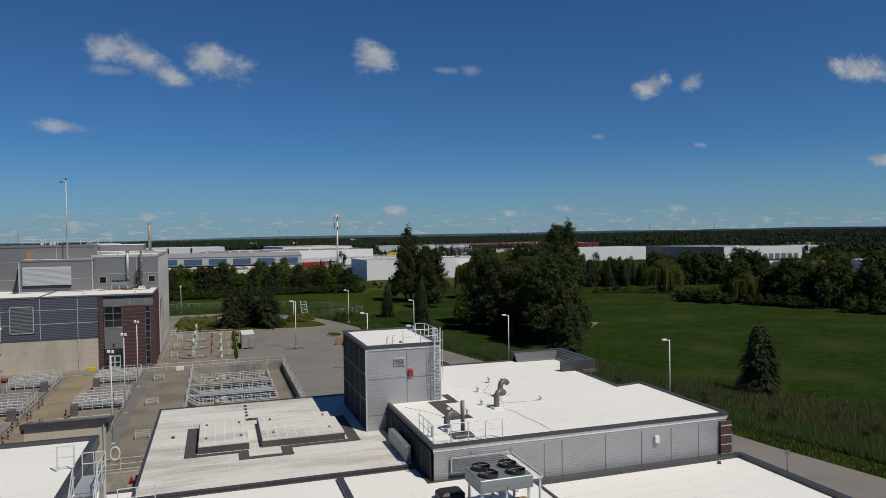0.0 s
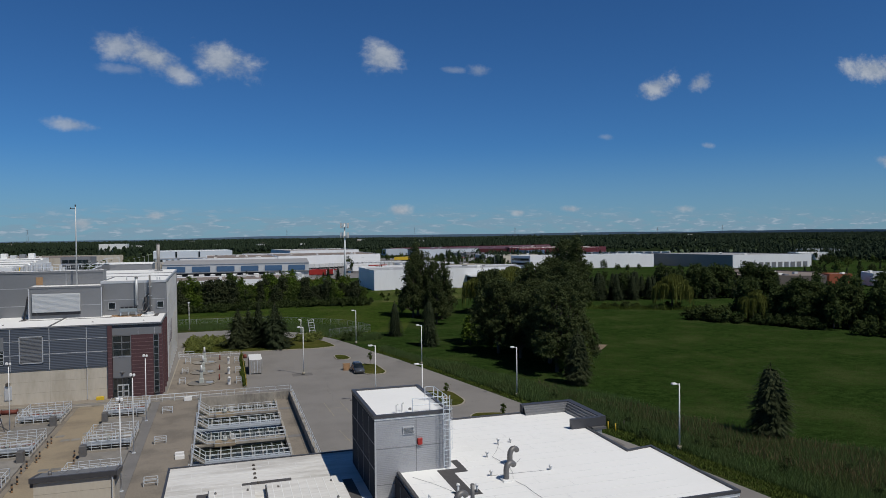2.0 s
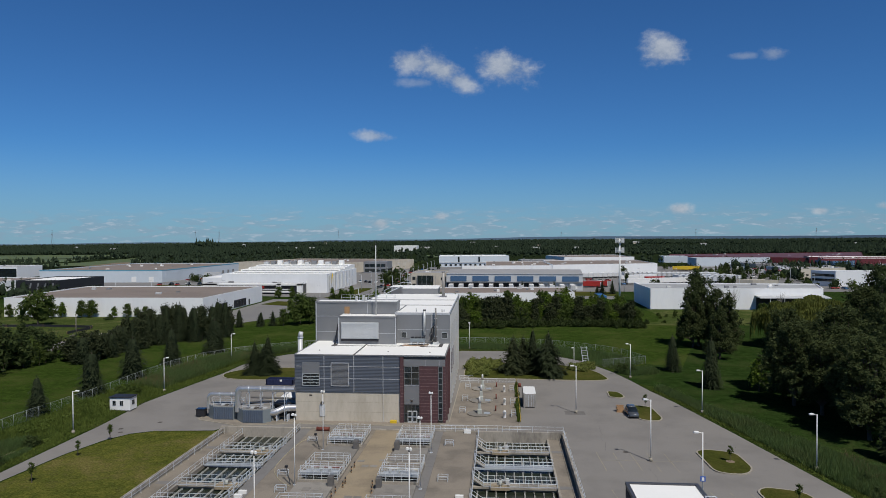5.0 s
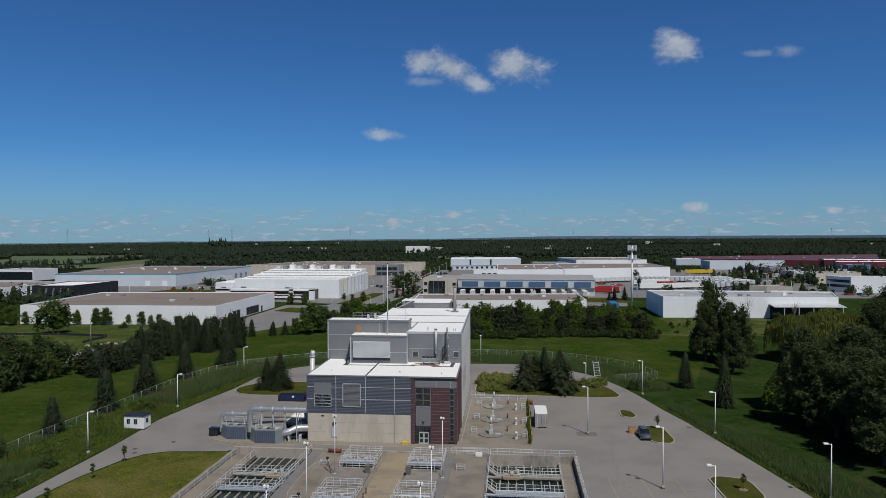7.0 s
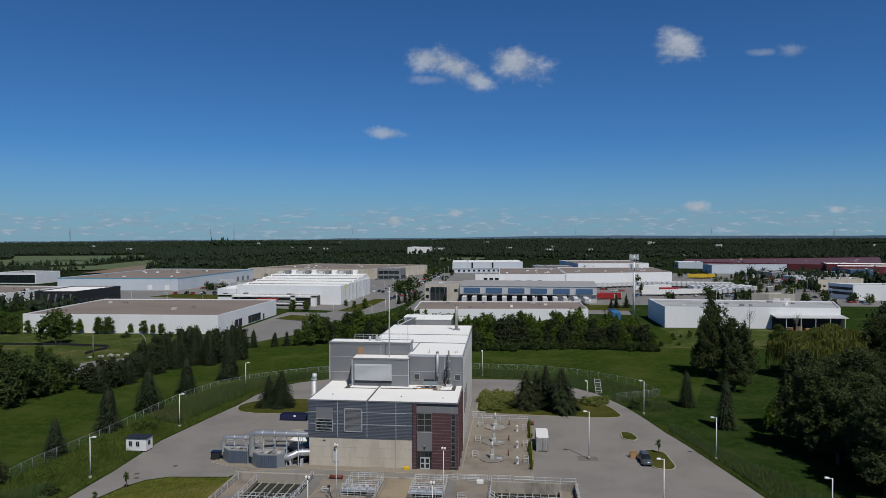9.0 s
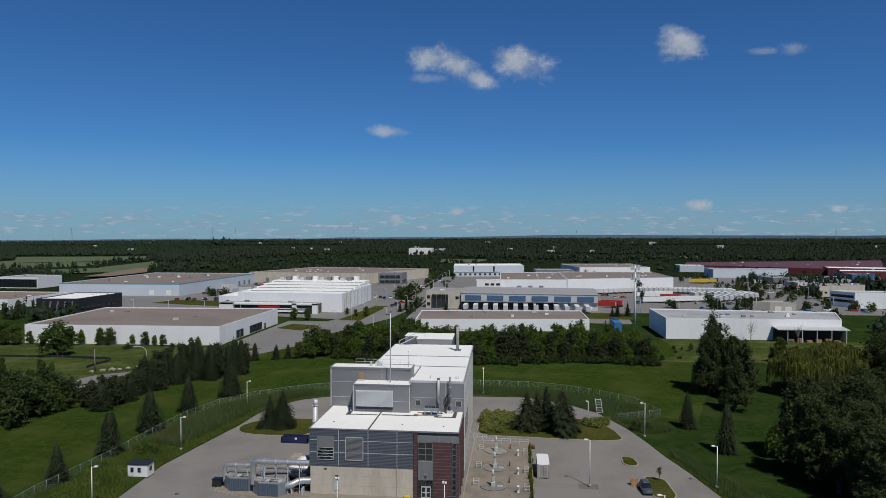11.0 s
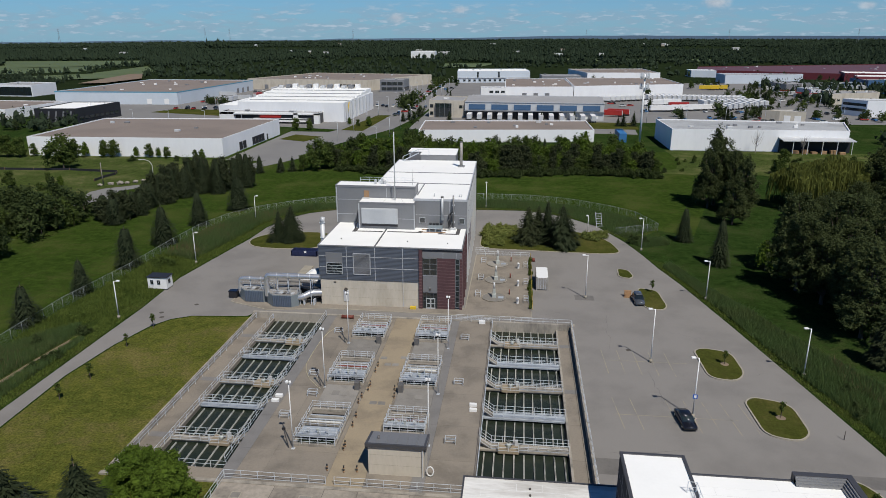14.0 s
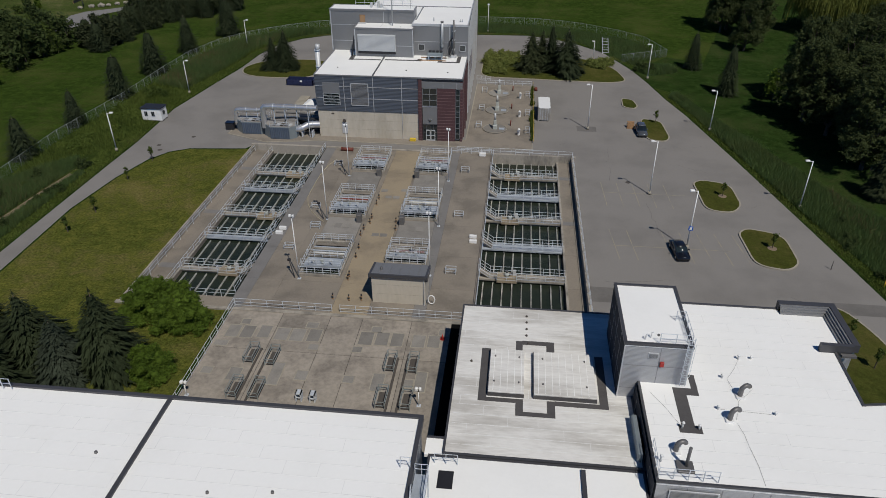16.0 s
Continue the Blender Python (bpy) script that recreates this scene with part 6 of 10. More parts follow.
part("rod", MB().cyl((-21.0, 135.0, 19.36), (-21.0, 135.0, 22.5), 0.03, 0.02, 5), "metalgrey", an)
rb = thing("wooden_board", -30.3, 133.1, 16.96, "pale wooden board leaning on the block", "board")
part("board", MB().box(-30.55, 133.22, 16.98, -29.55, 133.38, 18.4), "wood", rb)
part("base_plate", MB().box(-30.8, 132.4, 16.97, -29.3, 133.2, 17.05), "palegrey", rb)
railing([(-32.0, 136.8), (-21, 136.8)], 19.36, label="light steel rail on the plant roof", gap=2.0, toe=False)
bv = thing("roof_machinery", -28.0, 135.4, 19.36, "small grey fan housings on the plant roof", "fan housing")
for x, h in ((-28.6, 0.9), (-27.2, 1.1), (-26.7, 0.7)):
    part("housing", MB().soft(x - 0.2, 135.1, 19.36, x + 0.2, 135.7, 19.36 + h, 0.05), "palegrey", bv)
# plant on the front roof
pl = thing("chiller", -15.6, 128.6, FZ, "rooftop chiller with fans and pipework", "chiller")
part("cabinet", MB().soft(-17.0, 128.0, FZ + 0.8, -14.2, 129.8, FZ + 1.35, 0.05), "unit", pl)
for x in (-16.8, -15.6, -14.4):
    for y in (128.2, 129.6):
        part("leg", MB().box(x - 0.06, y - 0.06, FZ + 0.12, x + 0.06, y + 0.06, FZ + 0.85), "galv", pl)
for y in (127.8, 129.6):
    part("frame_rail", MB().box(-18.4, y, FZ, -13.6, y + 0.2, FZ + 0.14), "wood", pl, "timber sleeper")
for k in range(4):
    part("fan", MB().cyl((-16.6 + 0.68 * k, 128.9, FZ + 1.35), (-16.6 + 0.68 * k, 128.9, FZ + 1.6), 0.3, 0.3, 12), "black", pl)
part("pipework", MB().tube([(-14.2, 128.6, FZ + 1.0), (-13.4, 128.6, FZ + 1.0), (-13.4, 129.4, FZ + 1.8), (-13.0, 130.6, FZ + 2.2)], 0.09, 6).tube([(-14.2, 129.2, FZ + 0.6), (-13.0, 129.2, FZ + 0.6), (-12.6, 130.4, FZ + 1.4)], 0.08, 6), "ductgrey", pl)
t = thing("exhaust_stack", -14.55, 130.75, 13.9, "pale steel flue hung on the wall above the roof", "stack", "roof exhaust stacks")
part("pipe", MB().cyl((-14.55, 130.75, 13.9), (-14.55, 130.75, 18.1), 0.25, 0.25, 12), "palegrey", t)
part("rim", MB().cyl((-14.55, 130.75, 17.95), (-14.55, 130.75, 18.2), 0.28, 0.28, 12), "ductgrey", t)
part("elbow", MB().tube([(-14.55, 130.75, 13.95), (-14.55, 130.75, 13.6), (-14.55, 131.1, 13.45)], 0.25, 10), "palegrey", t)
t = thing("exhaust_stack", -12.35, 130.4, FZ, "dark steel exhaust stack with brackets on the roof", "stack", "roof exhaust stacks")
part("pipe", MB().cyl((-12.35, 130.4, FZ), (-12.35, 130.4, 18.5), 0.17, 0.15, 10), "ductgrey", t)
part("base", MB().soft(-12.9, 129.9, FZ, -11.8, 130.9, FZ + 0.45, 0.05), "palegrey", t)
part("silencer", MB().cyl((-13.05, 130.5, FZ + 0.3), (-13.05, 130.5, FZ + 3.0), 0.26, 0.26, 10).cyl((-13.05, 130.5, FZ + 3.0), (-12.4, 130.4, FZ + 3.7), 0.12, 0.12, 8), "black", t)
for z in (FZ + 1.4, FZ + 3.2, FZ + 4.8):
    part("bracket", MB().box(-12.6, 130.3, z, -12.1, 131.1, z + 0.1), "galv", t)
for x, h in ((-16.4, 0.7), (-11.4, 0.5), (-11.0, 0.5)):
    t = thing("roof_pipe", x, 133.5, 17.5, "short capped vent pipe on a white roof", "vent pipe", "short roof pipes")
    part("pipe", MB().cyl((x, 133.5, 17.5), (x, 133.5, 17.5 + h), 0.1, 0.1, 8), "palegrey", t)
sb = thing("silver_tank", -37.75, 127.5, 0, "tall silver exhaust tube beside the building", "exhaust tube")
part("tube", MB().cyl((-37.75, 127.5, 0.1), (-37.75, 127.5, 13.2), 0.46, 0.46, 16), "palegrey", sb)
part("slanted_top", MB().cyl((-37.75, 127.5, 13.2), (-37.6, 127.6, 14.2), 0.46, 0.4, 16), "palegrey", sb)
for z in (3.5, 6.8, 10.1, 13.1):
    part("band", MB().cyl((-37.75, 127.5, z), (-37.75, 127.5, z + 0.1), 0.59, 0.59, 16), "galv", sb)

# ---- air handlers with silver ducts west of the building ----
for x, y in ((-50.4, 117.3), (-44.4, 115.45)):
    t = thing("air_scrubber", x, y, 0.09, "blue-grey louvred air handler fed by a silver duct", "air handler", "air handlers beside the building")
    part("cabinet", MB().prism([(x, y), (x + 3.6, y), (x + 4.6, y + 1.0), (x + 4.6, y + 3.2), (x - 1.6, y + 3.2), (x - 1.6, y + 1.6)], 0.09, 2.35), "unit", t, "chamfered grey steel housing")
    lf = part("louvre", MB().box(x + 0.06, y - 0.07, 0.2, x + 3.54, y + 0.02, 2.25), "bluesteel", t, "blue-grey louvred face")
    for k in range(9):
        part("louvre_post", MB().box(x + 0.05 + 0.42 * k, y - 0.13, 0.2, x + 0.12 + 0.42 * k, y - 0.06, 2.25), "bluesteel", lf)
    part("top_plate", MB().prism([(x + 0.1, y + 0.1), (x + 3.5, y + 0.1), (x + 4.4, y + 1.0), (x + 4.4, y + 3.1), (x - 1.4, y + 3.1), (x - 1.4, y + 1.6)], 2.35, 2.42), "container", t, "weathered top with dark hatches")
    for k in range(5):
        part("hatch", MB().soft(x + 0.3 + 0.75 * k, y + 0.5, 2.42, x + 0.85 + 0.75 * k, y + 1.6, 2.56, 0.03), ("metalgrey", "palegrey", "joint")[k % 3], t)
    for q0, q1 in (((x, y + 0.05), (x + 3.6, y + 0.05)), ((x + 4.5, y + 1.2), (x + 4.5, y + 3.1)), ((x - 1.5, y + 3.1), (x + 4.5, y + 3.1))):
        part("roof_rail", MB().tube([(*q0, 3.3), (*q1, 3.3)], 0.03, 5).tube([(*q0, 2.9), (*q1, 2.9)], 0.025, 5).cyl((*q0, 2.35), (*q0, 3.3), 0.03, n=5).cyl((*q1, 2.35), (*q1, 3.3), 0.03, n=5), "galv", t)
    top, r, end = (4.2, 0.36, -46.0) if x < -46 else (5.65, 0.5, -35.7)
    yy = y + 1.6
    part("riser", MB().tube([(x - 1.5, yy, 1.6), (x - 1.5, yy, top - 0.9), (x - 1.42, yy, top - 0.45), (x - 1.15, yy, top - 0.1), (x - 0.6, yy, top), (end, yy, top)], r, 14), "silver", t, "bent silver duct")
    for k in range(5):
        bx = x + 0.6 + 2.1 * k
        if bx < end - 0.4:
            part("band", MB().cyl((bx - 0.05, yy, top), (bx + 0.05, yy, top), r + 0.04, r + 0.04, 12), "galv", t)
            part("support", MB().box(bx - 0.05, yy - 0.1, 0.1, bx + 0.05, yy + 0.1, top - r), "galv", t)
t = thing("silver_duct", -38.2, 117.6, 0.1, "wide silver duct with an offset bend entering the wall", "duct")
part("duct", MB().tube([(-40.3, 116.9, 1.5), (-39.9, 116.9, 1.55), (-39.2, 117.0, 1.62), (-38.5, 117.3, 1.9), (-37.9, 117.7, 2.15), (-37.2, 117.9, 2.2), (-35.7, 118.1, 2.2)], [0.4, 0.56, 0.6, 0.6, 0.62, 0.62, 0.62], 16), "silver", t)
for x in (-38.9, -37.0):
    part("band", MB().cyl((x - 0.05, 117.1 if x < -38 else 117.95, 1.75 if x < -38 else 2.2), (x + 0.05, 117.15 if x < -38 else 117.97, 1.8 if x < -38 else 2.2), 0.66, 0.66, 14), "galv", t)
    part("cradle", MB().box(x - 0.1, 116.8, 0.1, x + 0.1, 118.0, 1.2), "galv", t)
t = thing("pipe_rack", -43.0, 119.6, 0.1, "dark pipes and steel frames behind the air handlers", "pipe rack")
for run, r in (([(-44.6, 119.4, 2.6), (-41.0, 119.4, 2.9), (-38.4, 119.2, 2.4), (-36.0, 119.2, 2.4)], 0.22), ([(-44.6, 120.2, 3.4), (-40.0, 120.2, 3.4), (-36.0, 120.0, 3.3)], 0.18), ([(-42.4, 119.0, 0.2), (-42.4, 119.0, 3.2)], 0.15)):
    part("pipe", MB().tube(run, r, 8), "ductgrey", t)
for x in (-45.0, -42.6, -40.2, -37.8):
    part("frame", MB().box(x - 0.05, 119.0, 0.1, x + 0.05, 119.1, 4.4).box(x - 0.05, 120.4, 0.1, x + 0.05, 120.5, 4.4).box(x - 0.05, 119.0, 4.3, x + 0.05, 120.5, 4.4), "galv", t)
t = thing("rubble_heap", -41.9, 132.5, 0.05, "white plastic sheet over a heap beside the wall", "covered heap")
part("sheet", MB().add([(-44.0, 130.5, 0.05), (-40.0, 130.0, 0.05), (-38.6, 133.6, 0.05), (-41.0, 135.6, 0.05), (-43.6, 134.0, 0.05), (-41.0, 132.2, 1.9), (-42.2, 133.0, 1.5), (-40.2, 133.8, 1.6)], [(0, 1, 5), (1, 2, 7), (1, 7, 5), (2, 3, 7), (3, 6, 7), (3, 4, 6), (4, 0, 6), (0, 5, 6), (5, 7, 6)]), "white", t)
tagged(part("concrete_plate", MB().soft(-45.4, 130.6, 0.02, -43.4, 138.5, 0.3, 0.04), "kerb"), "pale concrete plate lying beside the building", "slab")
t = thing("inlet_hood", -37.4, 120.6, 0.1, "dark inlet hood beside the wall", "hood")
part("hood", MB().soft(-40.6, 119.8, 0.1, -36.1, 122.6, 2.6, 0.2), "black", t)
t = thing("black_bin", -53.5, 119.3, 0.02, "black wheeled waste bin", "bin")
part("body", MB().soft(-54.3, 118.8, 0.15, -52.7, 120.0, 1.35, 0.08), "black", t)
part("lid", MB().soft(-54.35, 118.75, 1.35, -52.65, 120.05, 1.47, 0.04), "carblack", t)
t = thing("roll_off_skip", -47.5, 146.4, 0.02, "navy steel roll-off skip", "skip")
SKX, SKY = -50.7, 145.4
part("body", MB().box(SKX, SKY, 0.3, SKX + 6, SKY + 0.15, 1.3).box(SKX, SKY + 2.3, 0.3, SKX + 6, SKY + 2.45, 1.3).box(SKX, SKY, 0.3, SKX + 0.15, SKY + 2.45, 1.3).box(SKX + 5.85, SKY, 0.3, SKX + 6, SKY + 2.45, 1.3).box(SKX, SKY, 0.1, SKX + 6, SKY + 2.45, 0.35), "dumpster", t)
for k in range(8):
    part("rib", MB().box(SKX + 0.3 + 0.75 * k, SKY - 0.1, 0.3, SKX + 0.43 + 0.75 * k, SKY + 0.02, 1.3), "dumpster", t)
part("label_plate", MB().box(SKX + 3.1, SKY - 0.13, 0.9, SKX + 3.6, SKY - 0.09, 1.3), "white", t)

# white site hut
hut = thing("site_hut", -70, 122.6, 0, "white site hut with a dark flat roof", "hut")
part("wall", MB().box(-72.0, 121.6, 0.25, -68.1, 124.0, 2.55), "white", hut)
part("roof", MB().soft(-72.15, 121.45, 2.55, -67.95, 124.15, 2.72, 0.05), "black", hut)
for x in (-71.1, -69.7):
    wd = part("window", MB().box(x - 0.35, 121.54, 1.1, x + 0.35, 121.6, 2.05), "trim", hut)
    part("pane", MB().box(x - 0.28, 121.5, 1.15, x - 0.03, 121.55, 2.0), "glass", wd)
    part("pane", MB().box(x + 0.03, 121.5, 1.15, x + 0.28, 121.55, 2.0), "glass", wd)
part("window", MB().box(-68.12, 122.3, 1.2, -68.04, 123.1, 2.0), "glass", hut)
part("skid", MB().box(-72.0, 121.8, 0, -68.1, 122.0, 0.25).box(-72.0, 123.6, 0, -68.1, 123.8, 0.25), "joint", hut)

# clarifier pad: three mixers on round covers
for y in (124.4, 134.3, 144.6):
    t = thing("mixer", -3.9, y, 0.09, "pale green mixer drive on a round steel cover", "mixer", "mixers on the concrete pad")
    part("cover", MB().cyl((-3.9, y, 0.09), (-3.9, y, 0.2), 2.25, 2.2, 28), "slab", t, "round dark cover plate")
    part("rim", MB().tube([(-3.9 + 2.25 * math.cos(a), y + 2.25 * math.sin(a), 0.22) for a in (2 * math.pi * k / 24 for k in range(25))], 0.05, 5), "kerb", t)
    part("pedestal", MB().soft(-4.3, y - 0.4, 0.2, -3.5, y + 0.4, 1.0, 0.1), "patina", t)
    part("gearbox", MB().soft(-4.18, y - 0.28, 1.0, -3.62, y + 0.28, 2.0, 0.1), "patina", t)
    part("motor", MB().cyl((-3.9, y, 2.0), (-3.9, y, 3.2), 0.24, 0.16, 10), "palegrey", t)
    part("hatch", MB().box(-3.1, y - 0.5, 0.2, -2.1, y + 0.4, 0.27), "grate", t)
for y in (122.0, 131.3, 142.2):
    t = thing("white_vent", 0.6, y, 0.09, "white curved air vent on the pad", "vent", "white vents on the pad")
    part("pipe", MB().tube([(0.6, y, 0.09), (0.6, y, 0.9), (0.6, y - 0.25, 1.25), (0.6, y - 0.55, 1.1)], 0.26, 8), "white", t)
    step_frame(2.2, y + 1.2, 0.09, 0.8, 1.6, 0.9)
    step_frame(-7.0, y + 3.2, 0.09, 1.0, 1.4, 0.9)
    t = thing("drain_post", -1.0, y + 4.5, 0.09, "short dark pipe post on the pad", "post", "pipe posts")
    part("pipe", MB().cyl((-1.0, y + 4.5, 0.09), (-1.0, y + 4.5, 1.1), 0.12, 0.12, 7), "rust", t)
railing([(-8.8, 150.2), (3.0, 150.2)], 0.09, label="galvanised rail at the edge of the pad", gap=2.0, toe=False)
yl = thing("pipe_barrier", 3.3, 134, 0.09, "yellow-painted pipe barrier beside the pad", "barrier")
for y in (119.5, 126, 132, 138, 144, 149.8):
    part("post", MB().cyl((3.3, y, 0.05), (3.3, y, 1.12), 0.06, 0.06, 7), "yellow_worn", yl)
for z in (0.6, 1.1):
    part("bar", MB().cyl((3.3, 118, z), (3.3, 149.0, z), 0.05, 0.05, 6), "yellow_worn", yl)
railing([(-10, 113.0), (3.2, 113.0)], 0.05, label="galvanised rail along the yard road", gap=2.0, toe=False)
tagged(part("grit_bin", MB().soft(-19.0, 116.9, 0.09, -17.9, 117.45, 0.58, 0.05), "yellow"), "yellow grit bin against the wall", "grit bin")

# shipping container
cn = thing("shipping_container", 5.7, 133, 0.02, "weathered grey shipping container with a pale roof", "container")
part("body", MB().box(4.6, 129.6, 0.15, 6.85, 136.0, 2.6), "container", cn)
part("roof", MB().box(4.58, 129.58, 2.6, 6.87, 136.02, 2.66), "white", cn)
for k in range(15):
    part("corrugation", MB().box(4.54, 129.8 + 0.41 * k, 0.25, 4.61, 130.0 + 0.41 * k, 2.5), "container", cn)
    part("corrugation", MB().box(6.84, 129.8 + 0.41 * k, 0.25, 6.91, 130.0 + 0.41 * k, 2.5), "container", cn)
dr = part("door", MB().box(4.7, 129.52, 0.25, 5.7, 129.6, 2.5).box(5.75, 129.52, 0.25, 6.75, 129.6, 2.5), "container", cn, "grey double doors")
for x in (5.0, 5.45, 6.0, 6.45):
    part("lock_bar", MB().cyl((x, 129.48, 0.25), (x, 129.48, 2.5), 0.03, 0.03, 5), "galv", dr)
for x in (4.6, 6.65):
    for y in (129.55, 135.85):
        part("corner_post", MB().box(x - 0.03, y - 0.05, 0.02, x + 0.23, y + 0.2, 2.68), "container", cn)
cn.location.x -= 0.4
t = thing("oil_drum", 3.9, 147.5, 0.05, "small red-oxide pump unit", "pump")
part("body", MB().cyl((3.9, 147.5, 0.05), (3.9, 147.5, 0.8), 0.4, 0.3, 10), "rust", t)


# ---- lamp posts ----
def lamp(x, y, h, face=(-1, 0), z=0.02, label="tall white street lamp with a flat head"):
    t = thing("lamp_post", x, y, z, label, "street lamp", "street lamps")
    part("footing", MB().cyl((x, y, z), (x, y, z + 0.5), 0.26, 0.26, 10), "kerb", t)
    part("pole", MB().cyl((x, y, z + 0.4), (x, y, z + h), 0.1, 0.065, 8), "white", t)
    part("arm", MB().tube([(x, y, z + h - 0.1), (x + face[0] * 0.5, y + face[1] * 0.5, z + h)], 0.045, 6), "white", t)
    hd = part("head", MB().soft(x + face[0] * 0.75 - 0.3, y + face[1] * 0.75 - 0.2, z + h - 0.06, x + face[0] * 0.75 + 0.3, y + face[1] * 0.75 + 0.2, z + h + 0.14, 0.05), "white", t)
    part("lens", MB().box(x + face[0] * 0.75 - 0.22, y + face[1] * 0.75 - 0.14, z + h - 0.075, x + face[0] * 0.75 + 0.22, y + face[1] * 0.75 + 0.14, z + h - 0.06), "lampglass", hd)
    return t


lampA = lamp(23.9, 84.2, 8.7, (-1, 0))
sg = part("parking_sign", MB().box(23.6, 84.04, 2.9, 24.2, 84.08, 3.5), "signblue", lampA, "small blue parking sign")
part("symbol", MB().box(23.75, 84.02, 3.0, 24.05, 84.05, 3.4), "white", sg)
lamp(21.2, 100.1, 8.8, (-1, 0))
lamp(13.5, 126.3, 8.6, (-1, 0))
for x, y in ((50.0, 67.4), (42.9, 97.8), (36.2, 128.0), (29.0, 158.4)):
    lamp(x, y, 7.7, (-1, 0), 0.0)
for x, y in ((-69.9, 107.4), (-69.9, 138.2), (-69.6, 173.5)):
    lamp(x, y, 7.0, (0.9, 0.2), 0.0)
lamp(-9.0, 196.0, 7.5, (0, -1), 0.0)


def floodlight(x, y, z, h, swing=True):
    t = thing("flood_light_post", x, y, z, "white post with a boxy floodlight head on the deck", "floodlight", "deck floodlights")
    part("pole", MB().cyl((x, y, z), (x, y, z + h), 0.075, 0.05, 8), "white", t)
    part("head", MB().soft(x - 0.34, y - 0.24, z + h - 0.02, x - 0.03, y + 0.14, z + h + 0.26, 0.07).soft(x + 0.03, y - 0.14, z + h - 0.08, x + 0.30, y + 0.2, z + h + 0.2, 0.07), "white", t)
    part("bracket", MB().cyl((x, y, z + h - 0.25), (x, y, z + h), 0.09, 0.09, 6), "joint", t)
    part("base", MB().box(x - 0.2, y - 0.2, z, x + 0.2, y + 0.2, z + 0.06), "galv", t)
    if swing:
        t2 = thing("davit", x - 0.9, y + 0.4, z, "dark folding davit arm on the deck", "davit", "davit arms")
        part("arm", MB().tube([(x - 0.6, y + 0.1, z), (x - 1.5, y + 1.2, z + 1.9)], 0.07, 6), "black", t2)
        part("winch", MB().soft(x - 1.7, y + 1.1, z + 1.8, x - 1.3, y + 1.4, z + 2.1, 0.05), "black", t2)


for x, y, h in ((-26.6, 101.3, 8.7), (-26.5, 86.6, 9.0), (-26.2, 71.2, 9.0)):
    floodlight(x, y, DZ, h)
for x, y, h in ((-10.3, 101.0, 8.8), (-10.2, 86.3, 9.0), (-9.9, 73.6, 9.0)):
    floodlight(x, y, DZ, h, False)
floodlight(-8.1, 50.6, NDZ, 2.2, False)
floodlight(-31.6, 49.6, NDZ, 1.7, False)


